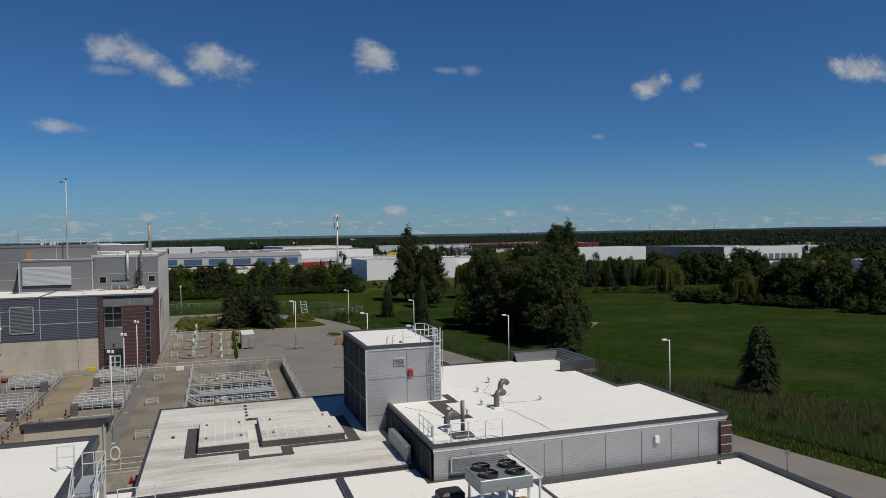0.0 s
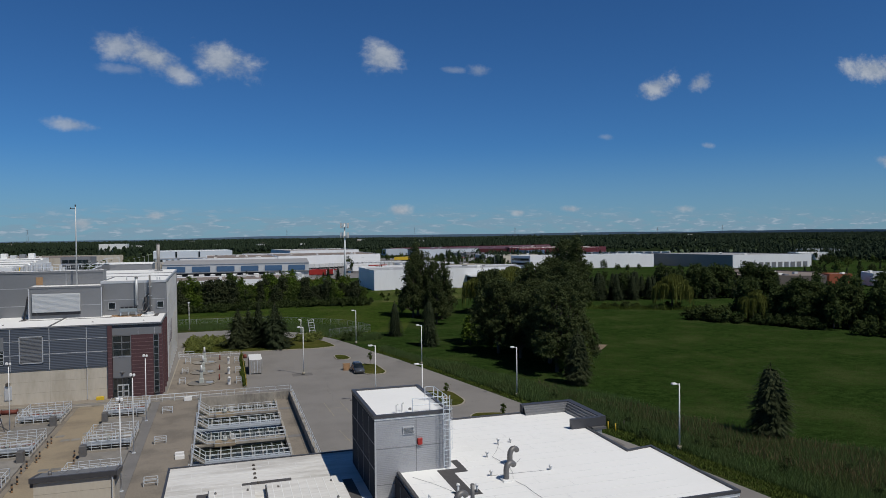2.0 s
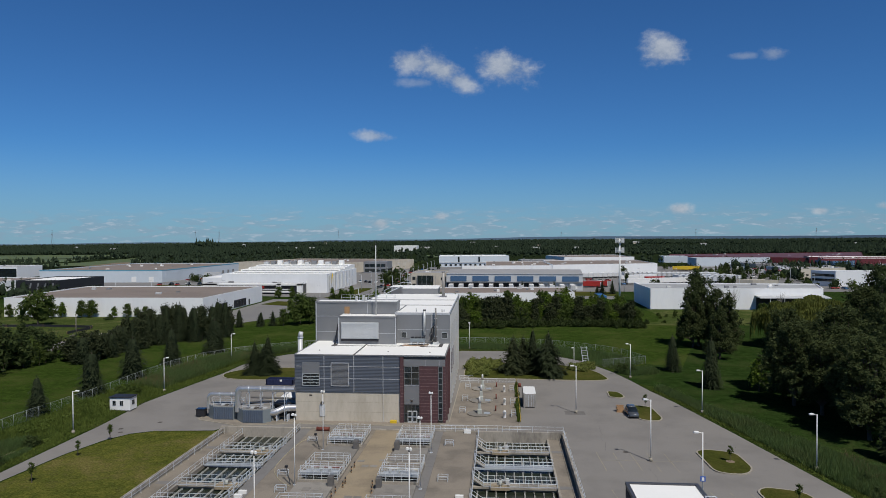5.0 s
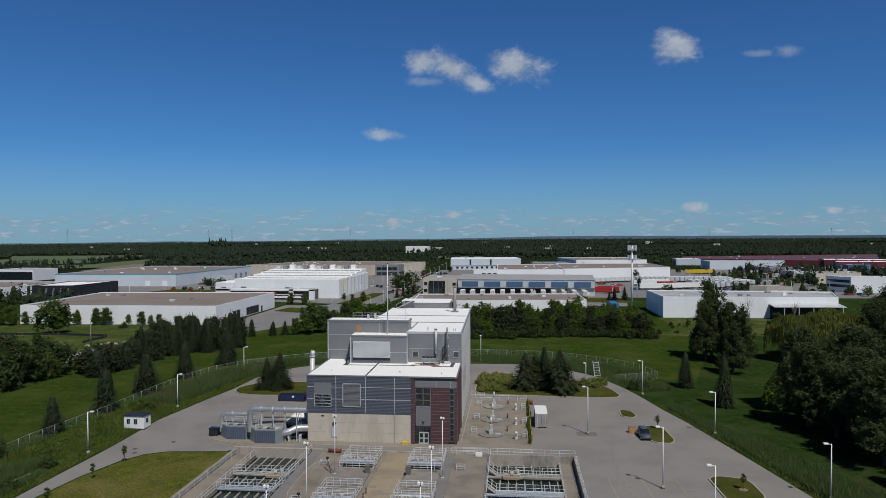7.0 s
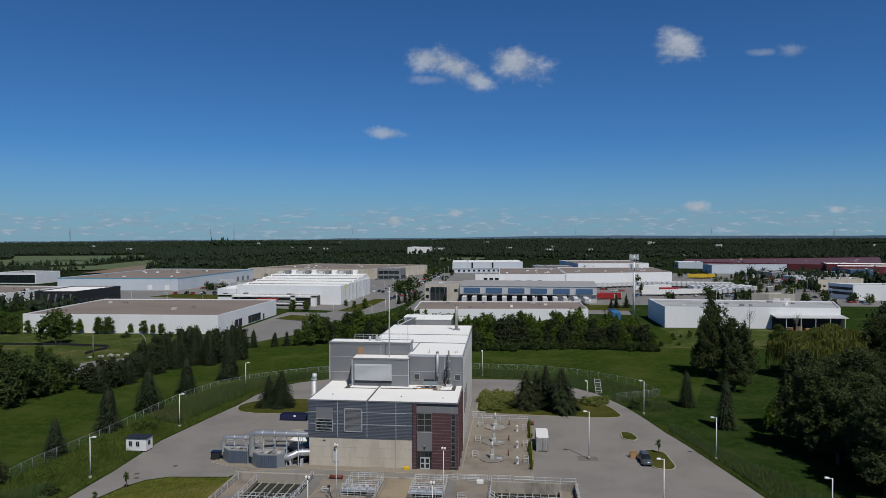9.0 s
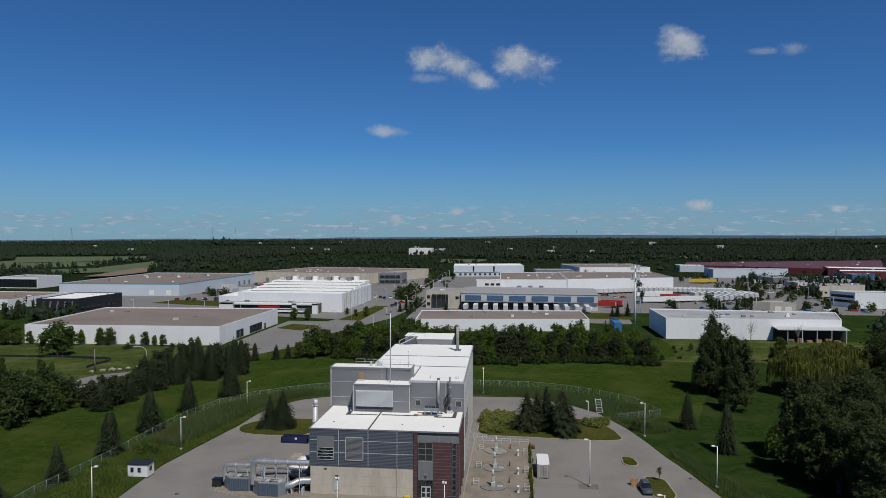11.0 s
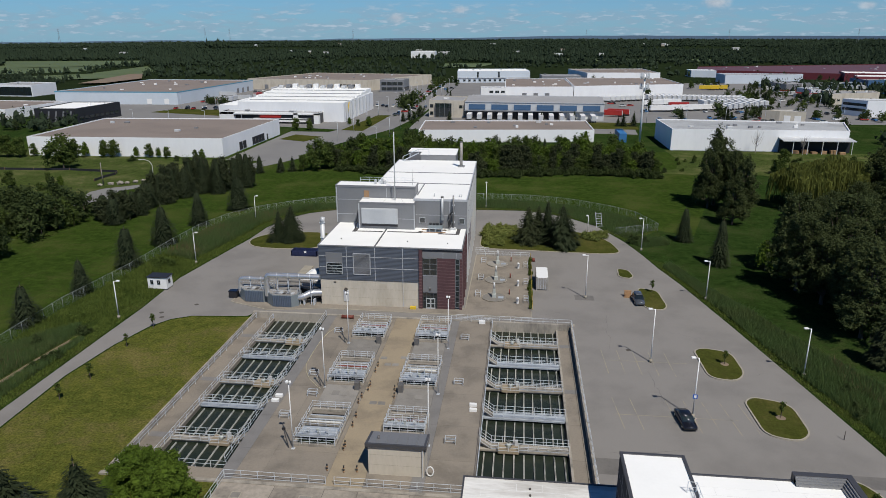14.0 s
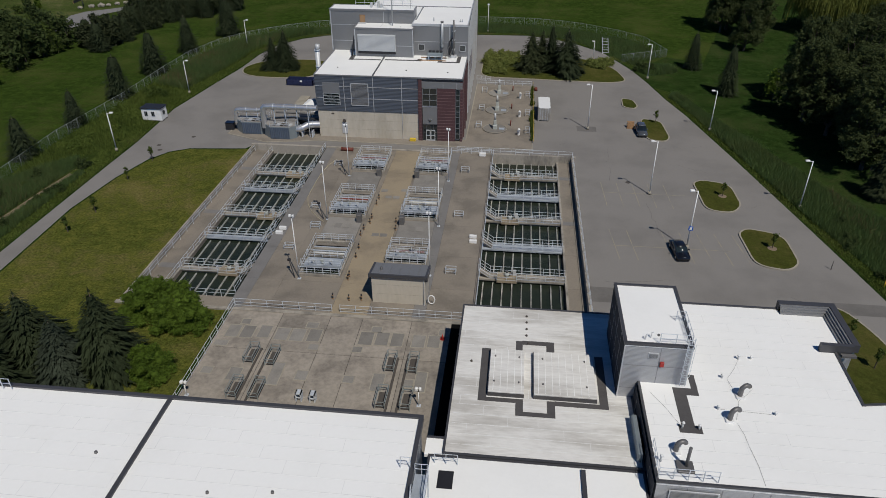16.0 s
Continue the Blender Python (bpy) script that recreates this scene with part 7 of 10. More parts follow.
# ---- cars ----
def car(x, y, rz, paint, label, tall=False, length=4.7, width=1.8):
    t = thing("car", x, y, 0.02, label, "car", "parked cars")
    h, belt = (1.75, 1.02) if tall else (1.45, 0.92)
    a = length / 2
    c, s = math.cos(rz), math.sin(rz)

    def loft(sections):
        v, f = [], []
        for py, hw, z0, z1, tw in sections:
            v += [(-hw, py, z0), (hw, py, z0), (hw, py, z0 + (z1 - z0) * 0.6), (tw, py, z1), (-tw, py, z1), (-hw, py, z0 + (z1 - z0) * 0.6)]
        for k in range(len(sections) - 1):
            f += [(6 * k + i, 6 * k + (i + 1) % 6, 6 * k + 6 + (i + 1) % 6, 6 * k + 6 + i) for i in range(6)]
        n = len(v) - 6
        f += [(5, 4, 3, 2, 1, 0), tuple(n + i for i in range(6))]
        return spin(v, f)

    def spin(v, f):
        return MB().add([(x + c * p[0] - s * p[1], y + s * p[0] + c * p[1], 0.02 + p[2]) for p in v], f, True)

    w2 = width / 2
    part("body", loft([(-a, w2 * 0.86, 0.32, belt * 0.72, w2 * 0.8), (-a + 0.25, w2 * 0.97, 0.24, belt * 0.84, w2 * 0.88), (-a + 1.2, w2, 0.2, belt * 0.96, w2 * 0.9), (0, w2, 0.2, belt, w2 * 0.92), (a - 0.9, w2, 0.2, belt, w2 * 0.9), (a - 0.2, w2 * 0.95, 0.26, belt * 0.93, w2 * 0.85), (a, w2 * 0.85, 0.34, belt * 0.78, w2 * 0.8)]), paint, t)
    e = a - (0.25 if tall else 0.75)
    part("glasshouse", loft([(-a + 1.15, w2 * 0.88, belt * 0.9, belt * 0.96, w2 * 0.8), (-a + 1.85, w2 * 0.88, belt * 0.9, h - 0.06, w2 * 0.68), (e - 0.7, w2 * 0.88, belt * 0.9, h - 0.06, w2 * 0.68), (e, w2 * 0.86, belt * 0.9, belt * 0.98, w2 * 0.78)]), "glass", t, "dark car windows")
    part("roof", loft([(-a + 1.8, w2 * 0.66, h - 0.1, h - 0.05, w2 * 0.62), (-a + 2.2, w2 * 0.7, h - 0.1, h, w2 * 0.6), (e - 0.9, w2 * 0.7, h - 0.1, h, w2 * 0.6), (e - 0.6, w2 * 0.66, h - 0.1, h - 0.04, w2 * 0.62)]), paint, t)
    for sx in (-1, 1):
        for py in (-a + 0.85, a - 0.85):
            px, q = sx * (w2 - 0.1), py
            o = Vector((x + c * px - s * q, y + s * px + c * q, 0.35))
            d = Vector((c, s, 0)) * sx
            wh = part("wheel", MB().cyl(o - d * 0.1, o + d * 0.1, 0.32, 0.32, 16), "rubber", t)
            part("rim", MB().cyl(o + d * 0.09, o + d * 0.115, 0.2, 0.17, 10), "silver", wh)
        for py, m_name, nm in ((-a + 0.08, "lampglass", "headlight"), (a - 0.06, "tail", "tail_light")):
            px = sx * w2 * 0.68
            k = 0.14
            part(nm, spin([(px - k, py - 0.05, belt * 0.62), (px + k, py - 0.05, belt * 0.62), (px + k, py + 0.05, belt * 0.76), (px - k, py + 0.05, belt * 0.76), (px - k, py + 0.1, belt * 0.62), (px + k, py + 0.1, belt * 0.62)], [(0, 1, 2, 3), (4, 3, 2, 5), (0, 4, 5, 1)]), m_name, t)
        px = sx * (w2 + 0.08)
        part("mirror", spin([(px - 0.1, -a + 1.6, belt), (px + 0.1, -a + 1.6, belt), (px + 0.1, -a + 1.75, belt), (px - 0.1, -a + 1.75, belt), (px - 0.1, -a + 1.6, belt + 0.14), (px + 0.1, -a + 1.6, belt + 0.14), (px + 0.1, -a + 1.75, belt + 0.14), (px - 0.1, -a + 1.75, belt + 0.14)], [(0, 1, 5, 4), (1, 2, 6, 5), (2, 3, 7, 6), (3, 0, 4, 7), (4, 5, 6, 7)]), paint, t)
    return t


car(22.65, 82.8, radians(6), "carblack", "black sedan parked beside a lamp post")
car(23.2, 125.3, radians(2), "cargrey", "silver-grey estate car parked by a grass island", True, 4.6)
t = thing("timber_pile", 21.6, 127.9, 0.02, "stack of raw timber offcuts in the yard", "timber stack")
for k in range(7):
    part("board", MB().box(20.9 + 0.1 * (k % 3), 127.3 + 0.12 * k, 0.02 + 0.17 * k, 22.3 - 0.12 * (k % 2), 128.3, 0.18 + 0.17 * k), "wood", t)
for x, y in ((48.2, 76.2), (41.5, 80.8)):
    t = thing("marker_post", x, y, 0.02, "slim dark marker post by the road", "post", "marker posts")
    part("post", MB().cyl((x, y, 0.02), (x, y, 1.3), 0.05, 0.05, 6), "joint", t)

# chain-link fences
FPOST = shared(MB().cyl((0, 0, 0), (0, 0, 2.0), 0.04, 0.04, 6), "fence_post", "fence")


def fence(pts, label):
    t = thing("chain_link_fence", pts[0][0], pts[0][1], 0, label, "fence", "chain-link fences")
    mesh = MB()
    for (x0, y0), (x1, y1) in zip(pts, pts[1:]):
        d = math.hypot(x1 - x0, y1 - y0)
        n = max(1, round(d / 3.0))
        for k in range(n):
            clone(FPOST, "post", t, x0 + (x1 - x0) * k / n, y0 + (y1 - y0) * k / n, 0)
        part("top_rail", MB().cyl((x0, y0, 1.95), (x1, y1, 1.95), 0.03, n=5, caps=False), "fence", t)
        k = int(d / 0.22)
        for i in range(k):
            for s in (0, 1):
                a, b = i / k, (i + 1.9) / k
                p, q = Vector((x0 + (x1 - x0) * a, y0 + (y1 - y0) * a, 0.05 if s else 1.95)), Vector((x0 + (x1 - x0) * b, y0 + (y1 - y0) * b, 1.95 if s else 0.05))
                o = Vector((x1 - x0, y1 - y0, 0)).normalized() * 0.006
                mesh.add([p - o, p + o, q + o, q - o], [(0, 1, 2, 3)])
    part("wire_mesh", mesh, "fence", t, kind="stuff")


fence(FENCE, "galvanised chain-link fence round the plant")
fence([(35.9, 176), (24.5, 170.4)], "short galvanised chain-link fence across the verge")
railing([(-9.2, 153.0), (-6.2, 153.0)], 0.1, label="short galvanised rail beside the building", gap=1.0, toe=False)

# ---- trees ----
def spruce_meshes(seed, h, r, layers, per, taper=0.8, segs=3, twig=0.34):
    """A spruce: tapered trunk, whorls of drooping branches with ragged side twigs."""
    q = random.Random(seed)
    trunk = MB().cyl((0, 0, 0), (0, 0, h * 0.97), h * 0.016, h * 0.003, 7)
    c = MB()
    for i in range(layers):
        f = i / (layers - 1)
        z = h * (0.04 + 0.94 * f)
        reach = r * ((1 - f) ** taper) * q.uniform(0.78, 1.15) + 0.12
        n = max(5, int(per * (1 - 0.5 * f)))
        turn = q.uniform(0, 6.28)
        for k in range(n):
            a = turn + 2 * math.pi * (k + q.uniform(-0.45, 0.45)) / n
            L = reach * q.uniform(0.5, 1.2)
            dx, dy = math.cos(a), math.sin(a)
            lift = q.uniform(-0.25, 0.3) * L * (0.4 + 0.6 * f)
            droop = L * q.uniform(0.05, 0.4) * (1 - 0.4 * f)
            side = Vector((-dy, dx, 0))
            for j in range(segs):
                s0, s1 = j / segs, (j + 1) / segs
                p = Vector((dx * L * s0, dy * L * s0, z + lift * s0 - droop * s0 * s0))
                e = Vector((dx * L * s1, dy * L * s1, z + lift * s1 - droop * s1 * s1))
                wd = L * twig * (1 - 0.6 * s0) * q.uniform(0.7, 1.3) + 0.07
                for sg in (-1, 1):
                    for t in range(2):
                        b0 = p.lerp(e, 0.5 * t)
                        tip = b0 + (e - p) * q.uniform(0.6, 1.2) + side * sg * wd * q.uniform(0.5, 1.3) + Vector((0, 0, q.uniform(-0.5, 0.25) * wd))
                        c.add([b0, p.lerp(e, 0.5 * t + 0.45), tip], [(0, 1, 2)])
                hang = L * q.uniform(0.05, 0.16) * (1.1 - s0)
                c.add([p, p.lerp(e, 0.8), p.lerp(e, 0.5) - Vector((0, 0, hang)) + side * q.uniform(-.2, .2)], [(0, 1, 2)])
    rings, m = 9, 9
    core = [(0.50 * r * ((1 - j / rings) ** taper) * q.uniform(0.8, 1.1) * math.cos(6.28 * (i + 0.5 * (j % 2)) / m), 0.50 * r * ((1 - j / rings) ** taper) * q.uniform(0.8, 1.1) * math.sin(6.28 * (i + 0.5 * (j % 2)) / m), h * (0.06 + 0.9 * j / rings)) for j in range(rings) for i in range(m)]
    c.add(core, [(j * m + i, j * m + (i + 1) % m, (j + 1) * m + (i + 1) % m, (j + 1) * m + i) for j in range(rings - 1) for i in range(m)])
    for k in range(5):
        a = 6.28 * k / 5
        c.add([(0, 0, h * 1.01), (0.14 * math.cos(a), 0.14 * math.sin(a), h * 0.95), (0.14 * math.cos(a + 1.3), 0.14 * math.sin(a + 1.3), h * 0.95)], [(0, 1, 2)])
    return trunk, c


def cone_meshes(seed, h, r, whorls, sprays, taper=0.75, tier=0.8, spread=(0.86, 1.16), fill=0.70, fine=4, tuck=0.88):
    """A full spruce: a close cone of short upswept sprays in uneven whorls, with a pointed leader."""
    q = random.Random(seed)
    trunk = MB().cyl((0, 0, 0), (0, 0, h * 0.96), h * 0.017, h * 0.003, 7)
    c = MB()
    wide = [q.uniform(0.84, 1.12) for _ in range(whorls)]
    bulge = [(q.uniform(0, 6.28), q.uniform(0.04, 0.12)) for _ in range(3)]

    def reach(f, a):
        return r * (tuck + (1 - tuck) * smoothstep(0, 0.3, f)) * (1 - f) ** taper * (1 + sum(k * math.sin((n + 2) * a + p + 5 * f) for n, (p, k) in enumerate(bulge))) + 0.06

    for i in range(whorls):
        f0 = i / whorls
        n = max(7, int(sprays * (1 - f0) ** 0.8))
        for k in range(n):
            f = min(0.985, f0 + q.uniform(0, tier) / whorls)
            a = 6.2832 * (k + q.uniform(-0.5, 0.5)) / n
            R = reach(f, a) * wide[i] * q.uniform(*spread)
            z = h * (0.035 + 0.95 * f)
            out, side = Vector((math.cos(a), math.sin(a), 0)), Vector((-math.sin(a), math.cos(a), 0))
            base = out * R * 0.45 + Vector((0, 0, z + 0.10 * R))
            tip = out * R + Vector((0, 0, z - q.uniform(0.02, 0.22) * R))
            for _ in range(fine):
                g = q.uniform(0.3, 0.95)
                m = base.lerp(tip, g)
                e = m + (tip - base) * q.uniform(0.25, 0.5) + side * q.uniform(-1, 1) * (0.10 * R + 0.10) + Vector((0, 0, q.uniform(-0.16, 0.10) * (R * 0.3 + 0.3)))
                wd = (0.02 * R + 0.05) * q.uniform(0.6, 1.4)
                c.add([m - side * wd, m + side * wd, e], [(0, 1, 2)])
    rings, m = 12, 11
    core = [(fill * reach(j / rings, 6.2832 * i / m) * q.uniform(0.85, 1.1) * math.cos(6.2832 * i / m), fill * reach(j / rings, 6.2832 * i / m) * q.uniform(0.85, 1.1) * math.sin(6.2832 * i / m), h * (0.03 + 0.95 * j / rings)) for j in range(rings) for i in range(m)]
    c.add(core, [(j * m + i, j * m + (i + 1) % m, (j + 1) * m + (i + 1) % m, (j + 1) * m + i) for j in range(rings - 1) for i in range(m)])
    for k in range(5):
        a = 1.2566 * k
        c.add([(0, 0, h * 1.02), (0.1 * math.cos(a), 0.1 * math.sin(a), h * 0.95), (0.1 * math.cos(a + 1.3), 0.1 * math.sin(a + 1.3), h * 0.95)], [(0, 1, 2)])
    return trunk, c


BALL = bmesh.new()
bmesh.ops.create_icosphere(BALL, subdivisions=1, radius=1.0)
BALL_V = [p.co.copy() for p in BALL.verts]
BALL_F = [tuple(p.index for p in face.verts) for face in BALL.faces]


def leafy(seed, h, rx, rz, z0, clumps, per, size, lobes=6, upright=1.0, small=(0.20, 0.36), core=0.62):
    """A broad-leaved tree: trunk, rising limbs, and leaf sprays along many uneven lobes, with gaps between."""
    q = random.Random(seed)
    trunk = MB()
    trunk.tube([(0, 0, 0), (q.uniform(-.15, .15), q.uniform(-.15, .15), h * 0.3), (q.uniform(-.4, .4), q.uniform(-.4, .4), h * 0.8)], [h * 0.020, h * 0.015, h * 0.004], 7)
    balls = []
    for k in range(lobes):
        a = 2.4 * k + q.uniform(-.5, .5)
        f = (k + 0.5) / lobes
        z = z0 + 2 * rz * (0.10 + 0.80 * f) + q.uniform(-.12, .12) * rz
        d = rx * q.uniform(0.15, 0.86) * (1 - 0.60 * f * f)
        c = Vector((d * math.cos(a), d * math.sin(a), z))
        s = q.uniform(*small) * (1.05 - 0.4 * f)
        balls.append((c, rx * s, rx * s * upright * q.uniform(0.7, 1.4)))
        if k % 2 == 0:
            trunk.tube([(0, 0, h * (0.1 + 0.3 * f)), tuple(c * 0.5 + Vector((0, 0, h * 0.06))), tuple(c)], [h * 0.010, h * 0.006, h * 0.002], 5)
    crown = MB()
    for c, a, b in balls:
        crown.add([(c.x + p.x * a * core * q.uniform(0.7, 1.2), c.y + p.y * a * core * q.uniform(0.7, 1.2), max(z0 * 0.6, c.z + p.z * b * core * q.uniform(0.7, 1.2))) for p in BALL_V], BALL_F)
    weights = [b[1] * b[2] for b in balls]
    for _ in range(clumps):
        c, a, b = q.choices(balls, weights)[0]
        d = Vector((q.gauss(0, 1), q.gauss(0, 1), q.gauss(0.15, 1))).normalized()
        k = q.uniform(0.55, 1.0) ** 0.6 * q.uniform(0.9, 1.3)
        o = c + Vector((d.x * a * k, d.y * a * k, d.z * b * k))
        if o.z < z0 * 0.55:
            continue
        cs = size * q.uniform(1.0, 2.6)
        for _ in range(per):
            e = o + Vector((q.gauss(0, 1), q.gauss(0, 1), q.gauss(0, 0.9))) * cs * 0.5
            n = (d * 0.7 + Vector((q.uniform(-1, 1), q.uniform(-1, 1), q.uniform(-0.4, 1.3)))).normalized()
            u = n.orthogonal().normalized()
            v = n.cross(u)
            a1 = q.uniform(0, 6.28)
            u, v = u * math.cos(a1) + v * math.sin(a1), v * math.cos(a1) - u * math.sin(a1)
            s = size * q.uniform(0.55, 1.2)
            crown.add([e - u * s, e + u * s * 0.6 - v * s * 0.55, e + u * s * 0.75 + v * s * 0.6], [(0, 1, 2)])
    return trunk, crown


def willow_meshes(seed, h, r):
    """A weeping willow: a domed crown of lobes with long thin hanging strands."""
    q = random.Random(seed)
    trunk = MB().tube([(0, 0, 0), (0.2, 0, h * 0.35), (-0.2, 0.1, h * 0.7)], [h * 0.035, h * 0.025, h * 0.01], 7)
    lobes = []
    for k in range(16):
        a, d = 2.4 * k, r * math.sqrt((k + 0.5) / 16) * 0.85
        lobes.append((d * math.cos(a), d * math.sin(a), h * (1.0 - 0.38 * (d / r) ** 2) * q.uniform(0.88, 1.03), r * q.uniform(0.22, 0.34)))
        if k % 2:
            trunk.tube([(0, 0, h * 0.4), (d * 0.5 * math.cos(a), d * 0.5 * math.sin(a), h * 0.72), (d * math.cos(a), d * math.sin(a), lobes[-1][2] * 0.93)], [h * 0.012, h * 0.008, h * 0.003], 5)
    c = MB()
    for x, y, z, s in lobes:
        c.add([(x + p.x * s * 0.6 * q.uniform(0.7, 1.2), y + p.y * s * 0.6 * q.uniform(0.7, 1.2), z - s * 0.6 + p.z * s * 0.6) for p in BALL_V], BALL_F)
        for _ in range(190):
            a, d = q.uniform(0, 6.28), s * math.sqrt(q.uniform(0, 1.25))
            px, py = x + d * math.cos(a), y + d * math.sin(a)
            top = z + 0.35 * s * (1 - (d / s) ** 2) + q.uniform(-0.25, 0.1)
            L = min(top - 0.4, q.uniform(0.12, 0.5) * h * (0.45 + 0.75 * math.hypot(px, py) / r))
            b = q.uniform(0, 6.28)
            wx, wy = 0.10 * math.cos(b), 0.10 * math.sin(b)
            for k in range(3):
                z1, z2 = top - L * k / 3, top - L * (k + 1.15) / 3
                o = 1 + 0.03 * k
                c.add([(px * o - wx, py * o - wy, z1), (px * o + wx, py * o + wy, z1 - 0.15), (px * o * 1.02 + wx * q.uniform(-1, 1), py * o * 1.02, max(0.3, z2))], [(0, 1, 2)])
    return trunk, c


FOREST = {}


def kind_of_tree(key, meshes, material, label, category="tree", bark="bark"):
    trunk, crown = meshes
    a, b = trunk.mesh("trunk"), crown.mesh("crown")
    a.materials.append(M[bark])
    b.materials.append(M[material])
    FOREST[key] = (a, b, label, category)


BUSH = {}


def whole_shrub(key):
    """A shrub is one mesh: stems and leaves together."""
    if key not in BUSH:
        me = bpy.data.meshes.new("shrub")
        v, f, slots = [], [], []
        for slot, old in enumerate(FOREST[key][:2]):
            k = len(v)
            v += [tuple(p.co) for p in old.vertices]
            f += [tuple(k + i for i in p.vertices) for p in old.polygons]
            slots += [slot] * len(old.polygons)
            me.materials.append(old.materials[0])
        me.from_pydata(v, [], f)
        me.polygons.foreach_set("material_index", slots)
        BUSH[key] = me
    return BUSH[key]


def plant(key, x, y, s=1.0, sz=None, z=0.0, group="", label=""):
    a, b, text, category = FOREST[key]
    if category == "shrub":
        t = new("shrub", whole_shrub(key))
        t.matrix_world = placed(x, y, z, rnd.uniform(0, 360), s * rnd.uniform(0.94, 1.06), (sz or s) * rnd.uniform(0.95, 1.05))
        return tagged(t, label or text, category, group)
    t = new(category.replace(" ", "_"))
    t.empty_display_size = 0.3
    t.matrix_world = placed(x, y, z, rnd.uniform(0, 360), s * rnd.uniform(0.94, 1.06), (sz or s) * rnd.uniform(0.95, 1.05))
    tagged(t, label or text, category, group)
    for name, me in (("trunk", a), ("crown", b)):
        o = new(name, me)
        o.parent = t
    return t


def grow(name, key, spots, label):
    """Far trees of one kind joined into one mesh, crowns and trunks."""
    v, f, slots = [], [], []
    for x, y, s in spots:
        m = np.array(placed(x, y, rise(x, y), rnd.uniform(0, 360), s * rnd.uniform(0.9, 1.1), s * rnd.uniform(0.85, 1.15)))
        for slot, me in enumerate(FOREST[key][:2]):
            co = np.empty(len(me.vertices) * 3)
            me.vertices.foreach_get("co", co)
            k = len(v)
            v += (co.reshape(-1, 3) @ m[:3, :3].T + m[:3, 3]).tolist()
            f += [tuple(k + i for i in p.vertices) for p in me.polygons]
            slots += [slot] * len(me.polygons)
    me = bpy.data.meshes.new(name)
    me.from_pydata(v, [], f)
    for part_mesh in FOREST[key][:2]:
        me.materials.append(part_mesh.materials[0])
    me.polygons.foreach_set("material_index", slots)
    tagged(new(name, me), label, "trees", "", "stuff")


for k in range(3):
    kind_of_tree(f"spruce{k}", spruce_meshes(20 + k, 8.0, (2.5, 2.3, 2.8)[k], (23, 24, 22)[k], 13, (0.8, 0.72, 0.62)[k]), "spruce", "dark green spruce with ragged drooping branches", "spruce tree")
for k in range(3):
    kind_of_tree(f"cone{k}", cone_meshes(80 + k, 9.0, (2.35, 2.15, 2.55)[k], (24, 26, 23)[k], 46, (0.56, 0.62, 0.5)[k]), "spruce", "full dark green spruce with a dense pointed crown", "spruce tree")
kind_of_tree("bluespruce", cone_meshes(31, 8.0, 2.7, 26, 90, 0.85, 0.55, (0.6, 1.25), 0.55, 8), "bluespruce", "blue-green spruce with dense layered branches", "spruce tree")
kind_of_tree("bedpine", spruce_meshes(36, 9.4, 4.0, 34, 18, 0.66, 5, 0.26), "pinefol", "broad brownish-green pine with open layered branches", "pine tree")
kind_of_tree("pine", leafy(57, 9, 2.7, 4.3, 0.3, 280, 8, 0.38, 26, 1.5), "pinefol", "dense dark pine with a rounded ragged crown", "pine tree")
kind_of_tree("bigspruce", cone_meshes(38, 10.5, 3.7, 27, 90, 0.85, 0.5, (0.55, 1.28), 0.55, 9), "spruce", "large dark spruce with long ragged branches", "spruce tree")
kind_of_tree("conespruce", cone_meshes(71, 9.4, 2.8, 28, 80, 0.42, 0.9, (0.72, 1.15), 0.74, 7, 0.74), "pinefol", "dense dark spruce with a rounded outline", "spruce tree")
kind_of_tree("farspruce", spruce_meshes(39, 8.0, 2.5, 13, 9, 0.75), "spruce", "dark spruce among the works", "spruce tree")
for k in range(3):
    kind_of_tree(f"far{k}", leafy(45 + k, 9, (3.4, 2.9, 3.8)[k], (3.8, 4.2, 3.2)[k], 0.8, 110, 5, 0.58, 12, 1.15), ("leafdark", "leafdark", "leafmid")[k], "broad-leaved tree with an uneven dark crown", "tree")
for k in range(3):
    kind_of_tree(f"maple{k}", leafy(40 + k, 12, (4.4, 3.8, 5.0)[k], (4.9, 5.2, 4.4)[k], 1.4, 350, 9, 0.44, 24, 1.15), ("leafdark", "leafdark", "leafmid")[k], "dense broad-leaved tree with a dark uneven crown", "tree")
kind_of_tree("big0", leafy(50, 20, 7.0, 8.6, 3.0, 1900, 10, 0.27, 90, 1.35, (0.12, 0.24), 0.42), "leafgrove", "tall old broad-leaved tree with a heavy dark crown", "tree")
kind_of_tree("big1", leafy(51, 20, 5.6, 9.0, 1.6, 1800, 10, 0.27, 84, 1.5, (0.13, 0.25), 0.42), "leafgrove", "tall old broad-leaved tree with a heavy dark crown", "tree")
kind_of_tree("young", leafy(55, 7, 2.4, 3.0, 0.8, 230, 9, 0.31, 16, 1.2), "leafmid", "young green broad-leaved tree with an uneven crown", "tree")
kind_of_tree("youngbright", leafy(56, 7, 2.6, 2.9, 0.7, 230, 9, 0.31, 16, 1.1), "leafbright", "bright green broad-leaved tree with an uneven crown", "tree")
kind_of_tree("shrub", leafy(60, 2.4, 1.7, 0.95, 0.15, 110, 7, 0.24, 10), "leafmid", "rounded green shrub in rough grass", "shrub")
kind_of_tree("darkshrub", leafy(64, 2.4, 1.7, 0.95, 0.1, 110, 7, 0.24, 10), "leafdark", "rounded dark green shrub", "shrub")
